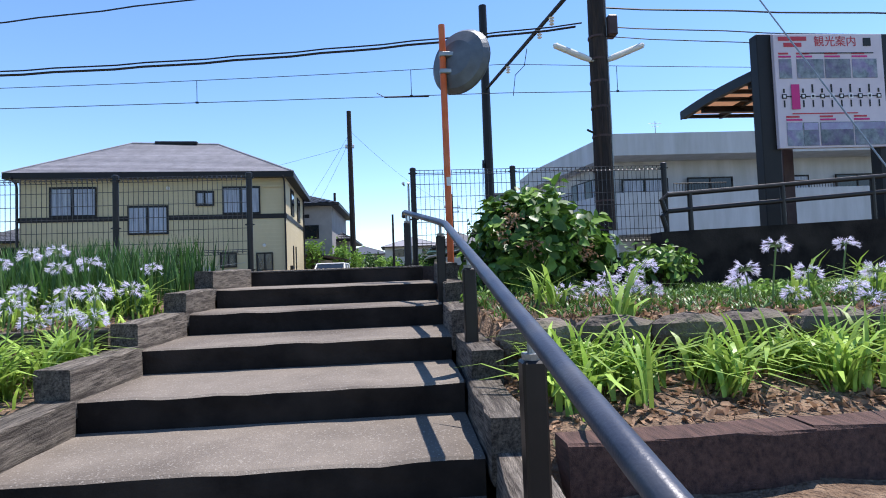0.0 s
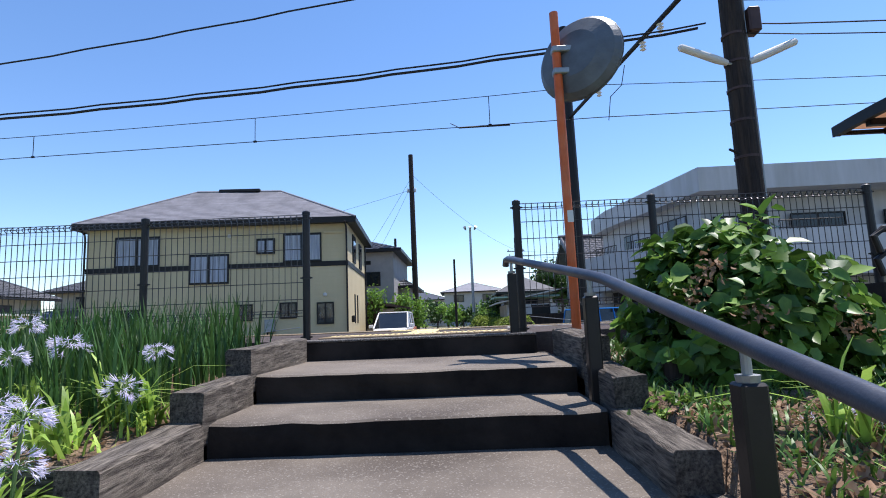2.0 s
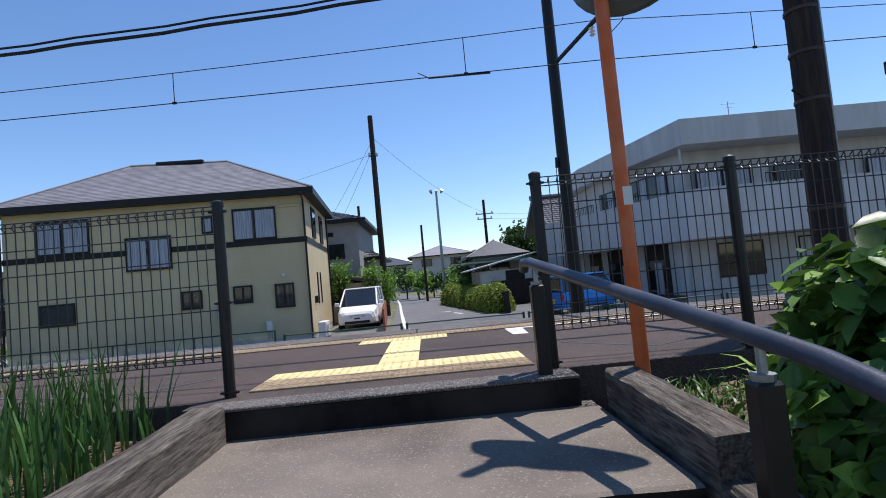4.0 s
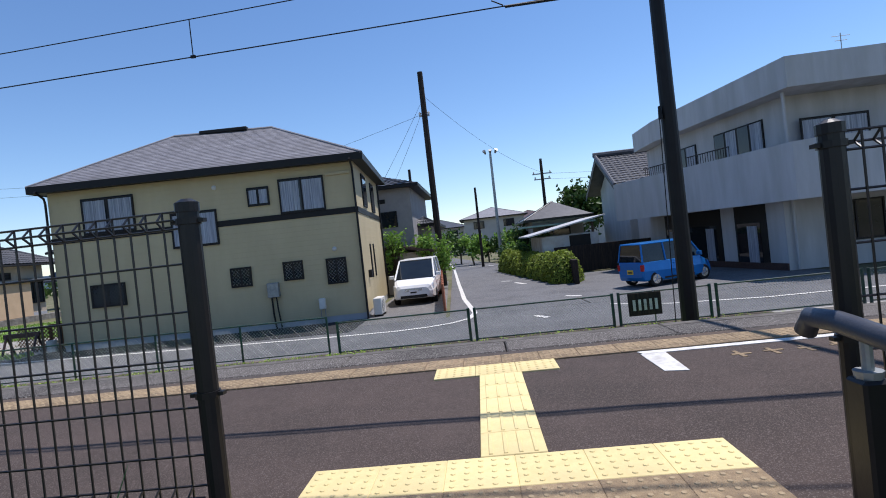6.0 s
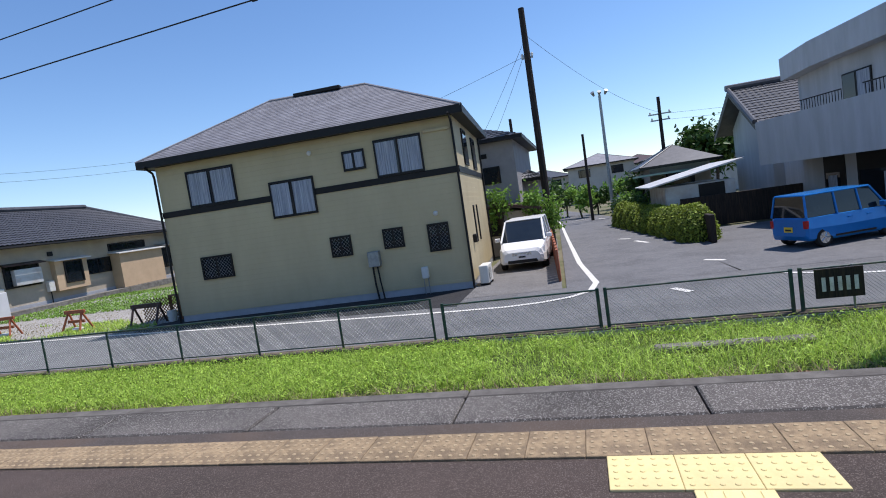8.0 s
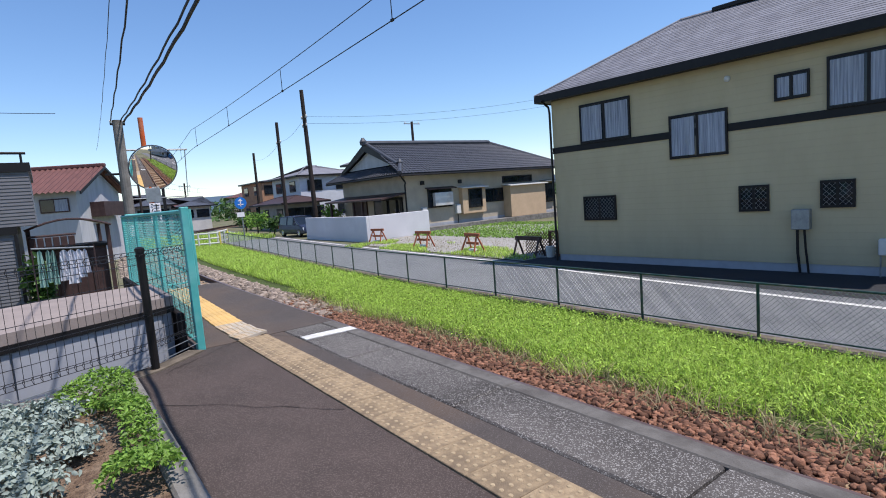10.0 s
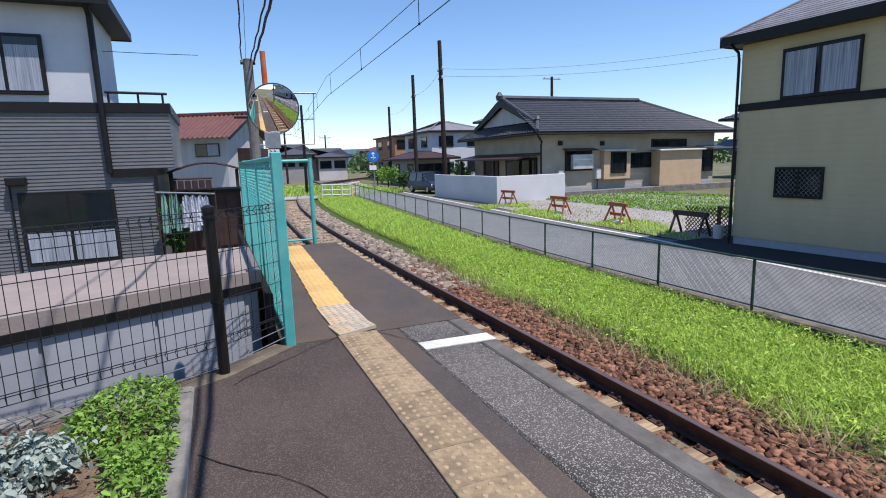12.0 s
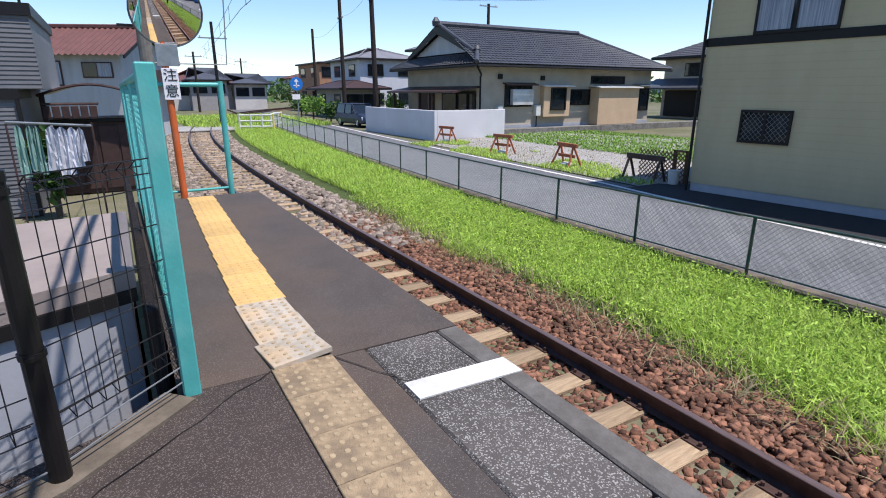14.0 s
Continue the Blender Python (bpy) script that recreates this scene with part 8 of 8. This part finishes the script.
def car(label, at, L, W, H, paint, nose=0.9, hood_z=0.95, screen=0.75, rear=0.12, wheel_r=0.31, plate=SIGN_WHITE):
    """x runs from the tail (0) to the nose (L); the beltline ring and the cabin are separate skins."""
    c = thing("car", label, "car", at=at)
    hw = W / 2

    def ring(x, z0, z1, w0, w1):
        r = 0.06
        return [(x, -w0, z0 + r), (x, -w0 + r, z0), (x, w0 - r, z0), (x, w0, z0 + r), (x, (w0 + w1) / 2 + 0.03, (z0 + z1) / 2), (x, w1, z1 - 0.05), (x, w1 - 0.10, z1), (x, -w1 + 0.10, z1), (x, -w1, z1 - 0.05), (x, -(w0 + w1) / 2 - 0.03, (z0 + z1) / 2)]
    belt = hood_z
    body = part("body", loft([ring(0.0, 0.38, belt - 0.06, hw - 0.10, hw - 0.14), ring(0.07, 0.24, belt, hw - 0.03, hw - 0.06), ring(L * 0.3, 0.2, belt, hw, hw - 0.04), ring(L - nose, 0.2, belt, hw, hw - 0.04), ring(L - 0.35, 0.22, belt - 0.14, hw - 0.03, hw - 0.10), ring(L - 0.08, 0.26, belt - 0.24, hw - 0.10, hw - 0.18), ring(L, 0.34, belt - 0.34, hw - 0.2, hw - 0.28)]), paint, c)

    def cab(x, z, w):
        return [(x, -w, z), (x, w, z)]
    x0, x1, xs0, xs1 = 0.04, L - nose + 0.12, rear + 0.06, L - nose - screen
    wr = hw - 0.17
    cabin = part("cabin", Mesh().add([(x0, -hw + 0.07, belt - 0.03), (x1, -hw + 0.07, belt - 0.03), (x1, hw - 0.07, belt - 0.03), (x0, hw - 0.07, belt - 0.03), (xs0, -wr, H - 0.06), (xs1, -wr, H - 0.05), (xs1, wr, H - 0.05), (xs0, wr, H - 0.06)], [(0, 1, 5, 4), (1, 2, 6, 5), (2, 3, 7, 6), (3, 0, 4, 7), (4, 5, 6, 7)]), GLASS, c, "dark car windows")
    part("roof", Mesh().box(xs0 - 0.02, xs1 + 0.03, -wr - 0.02, wr + 0.02, H - 0.07, H, 0.03), paint, c)
    for s in (-1, 1):
        for xa, xb in ((x0, xs0), (x1, xs1), (L * 0.33, L * 0.33), (L * 0.58, L * 0.57)):
            part("pillar", Mesh().rod((xa, s * (hw - 0.065), belt - 0.03), (xb, s * (wr + 0.005), H - 0.05), 0.04, 0.035, 6), paint, c)
    for s in (-1, 1):
        part("mirror", Mesh().box(x1 - 0.35, x1 - 0.22, s * (hw + 0.02) - 0.02 * s, s * (hw + 0.19), belt + 0.0, belt + 0.15, 0.02) if s > 0 else Mesh().box(x1 - 0.35, x1 - 0.22, -hw - 0.19, -hw, belt + 0.0, belt + 0.15, 0.02), paint, c)
        part("headlight", Mesh().add([(L - 0.30, s * (hw - 0.05), belt - 0.22), (L - 0.06, s * (hw - 0.30), belt - 0.36), (L - 0.03, s * (hw - 0.28), belt - 0.46), (L - 0.22, s * (hw - 0.055), belt - 0.42), (L - 0.30, s * (hw - 0.12), belt - 0.20), (L - 0.12, s * (hw - 0.34), belt - 0.30)], [(0, 1, 2, 3), (0, 4, 5, 1)]), LAMP_CLEAR, c)
        part("tail_light", Mesh().box(-0.015, 0.09, min(s * (hw - 0.16), s * (hw - 0.03)), max(s * (hw - 0.16), s * (hw - 0.03)), belt - 0.36, belt - 0.12, 0.01), LAMP_RED, c)
        part("trim", Mesh().box(L * 0.28, L * 0.7, s * (hw + 0.012) - 0.008, s * (hw + 0.012) + 0.008, 0.27, 0.33), TRIM, c)
        for xx in (L * 0.42, L * 0.62):
            part("door_handle", Mesh().box(xx, xx + 0.16, s * (hw - 0.0) - 0.012, s * (hw - 0.0) + 0.016, belt - 0.20, belt - 0.165, 0.004), paint, c)
    part("grille", Mesh().box(L - 0.06, L + 0.004, -0.34, 0.34, belt - 0.47, belt - 0.36, 0.01), CHROME, c)
    part("lower_grille", Mesh().box(L - 0.06, L + 0.006, -0.52, 0.52, 0.28, 0.40, 0.015), TRIM, c)
    pf = part("number_plate", Mesh().box(L, L + 0.012, -0.165, 0.165, 0.42, 0.585, 0.002), plate, c)
    part("writing_bar", Mesh().box(L + 0.0125, L + 0.014, -0.12, 0.12, 0.46, 0.52), INK, pf)
    pr = part("number_plate", Mesh().box(-0.012, 0.01, -0.165, 0.165, 0.50, 0.665, 0.002), plate, c)
    part("writing_bar", Mesh().box(-0.014, -0.0125, -0.12, 0.12, 0.54, 0.60), INK, pr)
    for xx in (L * 0.17, L - nose + 0.12):
        for s in (-1, 1):
            wheel(c, xx, s * (hw - 0.10), wheel_r)
    return c


car("white compact minivan parked nose-out on the driveway", pose(-3.62, 27.6, -1.045, 0, 0, -90) @ Matrix.Scale(0.91, 4), 4.25, 1.70, 1.72, WHITE_PAINT, 0.85, 1.0, 0.95)
car("bright blue small wagon parked on the forecourt", pose(3.42, 22.35, -1.045, 0, 0, 24) @ Matrix.Scale(0.82, 4), 3.40, 1.48, 1.66, BLUE_PAINT, 0.62, 0.98, 0.35, 0.05, 0.29, PLATE_Y)
car("dark blue car parked behind the garden wall", pose(-43.5, 23.2, -1.045, 0, 0, 5), 4.2, 1.68, 1.5, mat("dark_blue_car_paint", (0.03, 0.04, 0.07), (0.025, 0.03, 0.055), 2, 0.25, bump=0.0), 1.0, 0.9, 0.8)

# ---- street things ----
def trestle(m):
    t = thing("trestle_barrier", "worn orange wooden trestle barrier on the lot edge", "barrier", "trestle barriers", at=m)
    part("top_board", Mesh().box(-0.5, 0.5, -0.035, 0.035, 0.62, 0.74, 0.006), HORSE_OR, t)
    part("board", Mesh().box(-0.42, 0.42, -0.02, 0.02, 0.30, 0.40, 0.006), HORSE_OR, t)
    for sx_ in (-1, 1):
        for sy_ in (-1, 1):
            part("leg", Mesh().rod((sx_ * 0.32, 0, 0.68), (sx_ * 0.45, sy_ * 0.26, 0.0), 0.035, n=6), HORSE_OR, t)
    part("weight", Mesh().box(-0.2, 0.2, -0.12, 0.12, 0.0, 0.14, 0.05), WHITE_PLASTIC, t)
    return t


t0 = trestle(pose(-27.9, 22.2, -1.05, 0, 0, 12))
for x, y, r in ((-22.6, 21.5, 8), (-18.7, 21.1, -6)):
    copy_thing(t0, pose(x, y, -1.05, 0, 0, r))
tb = thing("trestle_barrier", "dark weathered trestle and lattice panel by the house corner", "barrier")
part("top_board", Mesh().box(-16.2, -15.0, 20.95, 21.02, -0.5, -0.36, 0.006), BROWN_METAL, tb)
for x in (-16.1, -15.1):
    for s in (-0.25, 0.25):
        part("leg", Mesh().rod((x, 20.98, -0.42), (x, 20.98 + s, -1.05), 0.035, n=6), BROWN_METAL, tb)
lat = thing("lattice_panel", "brown wooden lattice panel against the house", "lattice")
part("frame", Mesh().box(-14.98, -14.93, 21.3, 21.4, -1.05, -0.2).box(-14.63, -14.58 - 0.01, 21.3, 21.4, -1.05, -0.2).box(-14.98, -14.6, 21.3, 21.4, -0.25, -0.2), LATTICE_WOOD, lat)
part("mesh", chain_link(Mesh(), (-16.0, 21.25), (-14.6, 21.25), -1.0, -0.25, 0.12, 0.016), LATTICE_WOOD, lat)
bk = solid("bucket", Mesh().lathe([(0.12, 0), (0.15, 0.34), (0.155, 0.36)], 14, Matrix.Translation((-14.75, 21.1, -1.05))), WHITE_PLASTIC, "pale plastic bucket beside the house", "bucket")


def barrier(x0, y0, x1, y1):
    b = thing("crossing_fence", "white and yellow pipe fence at the level crossing", "fence", "crossing fences")
    a, c = Vector((x0, y0, 0)), Vector((x1, y1, 0))
    for k in range(4):
        p = a.lerp(c, k / 3)
        part("post", Mesh().rod((p.x, p.y, -1.1), (p.x, p.y, -0.05), 0.06, n=8), WHITE_PLASTIC if k < 3 else YELLOW_BLACK, b)
    for z in (-0.12, -0.45, -0.78):
        part("bar", Mesh().rod((a.x, a.y, z), (c.x, c.y, z), 0.05, n=8), WHITE_PLASTIC, b)
    return b


barrier(-40.4, 15.3, -39.6, 17.1)
barrier(-41, 17.3, -43.5, 18.6)
barrier(-41.5, 9.0, -40.8, 10.6)
solid("level_crossing", Mesh().box(-45, -40.5, 10.5, 16.0, -1.0, -0.93, 0.01), CONCRETE, "concrete deck of the level crossing", "crossing", kind="structure")
ds = thing("direction_sign", "round blue traffic sign with a white arrow on a grey post", "sign")
part("post", Mesh().rod((-45, 20.25, -1.1), (-45, 20.25, 2.4), 0.05, n=8), GALV, ds)
dsc = part("disc", Mesh().lathe([(0.45, 0), (0.45, 0.03)], 24, pose(-44.9, 20.2, 1.75, 0, 90, 0)), SIGN_BLUE, ds)
part("arrow", Mesh().box(-44.866, -44.86, 20.15, 20.23, 1.5, 1.95).box(-44.866, -44.86, 19.98, 20.4, 1.6, 1.68).add([(-44.863, 20.02, 1.9), (-44.863, 20.36, 1.9), (-44.863, 20.19, 2.1)], [(0, 1, 2)]), SIGN_WHITE, dsc)
part("plate", Mesh().box(-44.9, -44.87, 19.85, 20.4, 0.7, 1.05), SIGN_WHITE, ds)
fence_o = thing("plank_fence", "orange-brown slatted fence beside the driveway", "fence")
for k in range(22):
    y = 20.9 + k * 0.42
    part("slat", Mesh().box(-2.42 - k * 0.03, -2.36 - k * 0.03, y, y + 0.34, -1.05, -0.2 + 0.02 * (k % 2), 0.004), mat("orange_slat_stain", (0.36, 0.12, 0.06), (0.24, 0.08, 0.04), 6, 0.7, bump=0.3) if k == 0 else bpy.data.materials["orange_slat_stain"], fence_o)
solid("sand_bags", Mesh().box(-0.9, 1.0, 14.2, 14.4, -1.05, -0.95, 0.02), KERB, "low kerb stones beside the track", "kerb", kind="structure")


# ---- trees, hedges ----
def hedge(x0, x1, y0, y1, z1, seed):
    """Clipped rounded lobes made of many small leaves."""
    rs = np.random.RandomState(seed)
    h = thing("hedge", "rounded clipped yellow-green hedge beside the side street", "hedge")
    n = int((y1 - y0) / 1.1)
    for k in range(n):
        cy = y0 + (k + 0.5) * (y1 - y0) / n
        N = 2600
        cx = 2.15 - (cy - 26) * 0.15
        d = rs.randn(N, 3)
        d /= np.linalg.norm(d, axis=1)[:, None]
        d[:, 2] = np.abs(d[:, 2])
        d = d * (0.93 + 0.1 * rs.rand(N, 1))
        zz = z1 + rs.uniform(-.12, .12)
        pos = np.array([cx, cy, -1.05]) + d * np.array([(x1 - x0) / 2, (y1 - y0) / n * 0.72, zz + 1.05])
        part("clump", leaves("clump", pos, d, 0.09, HEDGE, seed + k), None, h)
        # solid core in the shade-dark filler colour, seen between the leaves
        part("core", Mesh().lathe([(0.85, 0.0), (0.88, 0.4), (0.6, 0.8), (0.1, 0.92)], 12, Matrix.Translation((cx, cy, -1.05)) @ Matrix.Diagonal(((x1 - x0) / 2, (y1 - y0) / n * 0.62, zz + 1.05, 1))), UNDERGROWTH, h)


hedge(0.75, 2.1, 26.0, 37.5, 0.12, 81)


def tree(x, y, base, h, r, seed, label, leaf_mat=TREE_LEAF, size=0.22, n=1600):
    rs = np.random.RandomState(seed)
    t = thing("tree", label, "tree", "trees")
    m = Mesh().tube([(x, y, base), (x + 0.1 * rs.randn(), y, base + h * 0.35), (x + 0.1 * rs.randn(), y, base + h * 0.6)], 0.03 * h * 0.5 + 0.04, 8)
    lob = []
    for k in range(9):
        a, e = rs.rand() * 6.28, rs.uniform(0.5, 0.95)
        q = np.array([x + r * 0.6 * math.cos(a), y + r * 0.6 * math.sin(a), base + h * e])
        lob.append(q)
        m.tube([(x, y, base + h * 0.4), tuple((np.array([x, y, base + h * 0.5]) + q) / 2), tuple(q)], 0.012 * h * 0.5 + 0.01, 5)
    part("trunk", m, BARK, t)
    lob = np.array(lob)
    pos = lob[rs.randint(0, 9, n)] + rs.randn(n, 3) * np.array([r * 0.24, r * 0.24, h * 0.10])
    part("crown", leaves("crown", pos, rs.randn(n, 3) + np.array([0, 0, 0.8]), size, leaf_mat, seed), None, t)
    return t


tree(-3.3, 29.4, -1.05, 2.4, 0.85, 91, "small bright green tree behind the parked van", SHRUB_LIT, 0.16, 1500)
tree(-4.85, 28.7, -1.05, 2.6, 0.5, 92, "slim green tree at the house corner", SHRUB_LIT, 0.14, 700)
tree(9.4, 56, -1.05, 5.6, 2.2, 93, "dark green tree behind the tiled roofs", TREE_LEAF, 0.5, 2600)
tree(-24, 52, -1.05, 6.4, 4.0, 94, "broad green tree behind the vacant lot", TREE_LEAF, 0.55, 2600)
tree(-30, 58, -1.05, 6.6, 4.5, 95, "broad green tree behind the vacant lot", TREE_LEAF, 0.55, 2600)
tree(-17.5, 44, -1.05, 5.4, 3.0, 96, "broad green tree behind the cream house", TREE_LEAF, 0.55, 2600)
for i, (x, y, h, r) in enumerate(((-1.7, 50, 2.2, 1.1), (-2.9, 54, 2.4, 1.2), (0.9, 38.5, 1.3, 0.9), (1.6, 41, 1.5, 1.0), (2.3, 46, 2.4, 1.2), (-0.4, 52, 2.0, 1.3), (1.4, 58, 2.6, 1.5), (-4.4, 60, 3.0, 1.6), (4.0, 66, 3.2, 1.6), (-6, 58, 3.4, 1.5), (2.9, 40, 1.8, 0.9),
                                 (-45, 22.6, 1.4, 0.8), (-50, 22.9, 1.7, 1.0), (-55, 23.4, 1.6, 1.0), (-62, 26, 2.0, 1.1), (-50, 9.2, 1.6, 1.0), (-80, 30, 3.6, 2.2), (-85, 22, 3.4, 2.0), (-39.3, 25.2, 2.0, 0.7), (-18.35, 7.75, 1.35, 0.2))):
    tree(x, y, -1.05, h, r, 200 + i, "green garden tree beside the houses", TREE_LEAF if i % 3 else SHRUB_LIT, 0.2 if y < 45 else 0.3, 700)

# ---- yard beyond the corner fence ----
yard = thing("carport", "brown carport with a pale curved roof", "carport")
v = []
for i in range(9):
    a = i / 8
    z = 1.18 + 0.24 * math.sin(math.pi * a)
    v += [(-20.6, 7.55 + 1.95 * a, z), (-24.0, 7.55 + 1.95 * a, z)]
part("roof", Mesh().add(v, [(2 * i, 2 * i + 1, 2 * i + 3, 2 * i + 2) for i in range(8)]), CORRUGATED, yard)
part("gutter", Mesh().tube([(-20.58, 7.55 + 1.95 * k / 8, 1.17 + 0.24 * math.sin(math.pi * k / 8)) for k in range(9)], 0.03, 6), BROWN_METAL, yard)
for x, y in ((-20.8, 7.62), (-20.8, 9.42), (-23.8, 9.42)):
    part("post", Mesh().box(x - 0.05, x + 0.05, y - 0.05, y + 0.05, -1.05, 1.2), BROWN_METAL, yard)
part("awning", Mesh().box(-20.9, -20.4, 7.6, 8.65, 0.97, 1.02, 0.01), BROWN_METAL, yard)
for k in range(6):
    part("awning_slat", Mesh().box(-20.44, -20.38, 7.62 + k * 0.17, 7.76 + k * 0.17, 0.70, 0.96, 0.01), BROWN_METAL, yard)
shed3 = thing("shed", "reddish-brown metal yard shed", "shed")
part("wall", Mesh().box(-22.6, -21.0, 7.7, 9.35, -1.05, 0.58, 0.01), BROWN_METAL, shed3)
part("roof", Mesh().box(-22.7, -20.9, 7.6, 9.45, 0.58, 0.66, 0.01), TRIM, shed3)
for k in range(4):
    part("door_panel", Mesh().box(-20.995, -20.97, 7.75 + k * 0.4, 8.1 + k * 0.4, -0.95, 0.5, 0.005), BROWN_METAL, shed3)
dry = thing("laundry_pole", "laundry pole with hanging washing in the yard", "laundry")
part("pole", Mesh().rod((-14.55, 7.75, 0.90), (-14.35, 8.65, 0.84), 0.016), GALV, dry)
for x, y in ((-14.55, 7.75), (-14.35, 8.65)):
    part("stand", Mesh().rod((x, y, -1.1), (x, y, 0.88), 0.012), BROWN_METAL, dry)
for k, (t, w_, l_) in enumerate(((0.12, 0.09, 0.66), (0.25, 0.08, 0.58), (0.33, 0.07, 0.62), (0.50, 0.15, 0.56), (0.62, 0.14, 0.62), (0.74, 0.13, 0.52), (0.84, 0.09, 0.44))):
    x, y = -14.55 + 0.2 * t, 7.75 + 0.9 * t
    vs = []
    for i in range(6):
        z = 0.88 - 0.06 * t - l_ * i / 5
        for j in range(6):
            vs.append((x + 0.035 * math.sin(i * 0.7 + j * 2.1 + k), y + w_ * (j / 5 - 0.5) * (0.75 + 0.12 * i), z - 0.02 * abs(j - 2.5) * (i == 0)))
    part("garment", Mesh().add(vs, [(6 * i + j, 6 * i + j + 1, 6 * i + j + 7, 6 * i + j + 6) for i in range(5) for j in range(5)]), MINT if k < 3 else LAUNDRY, dry)
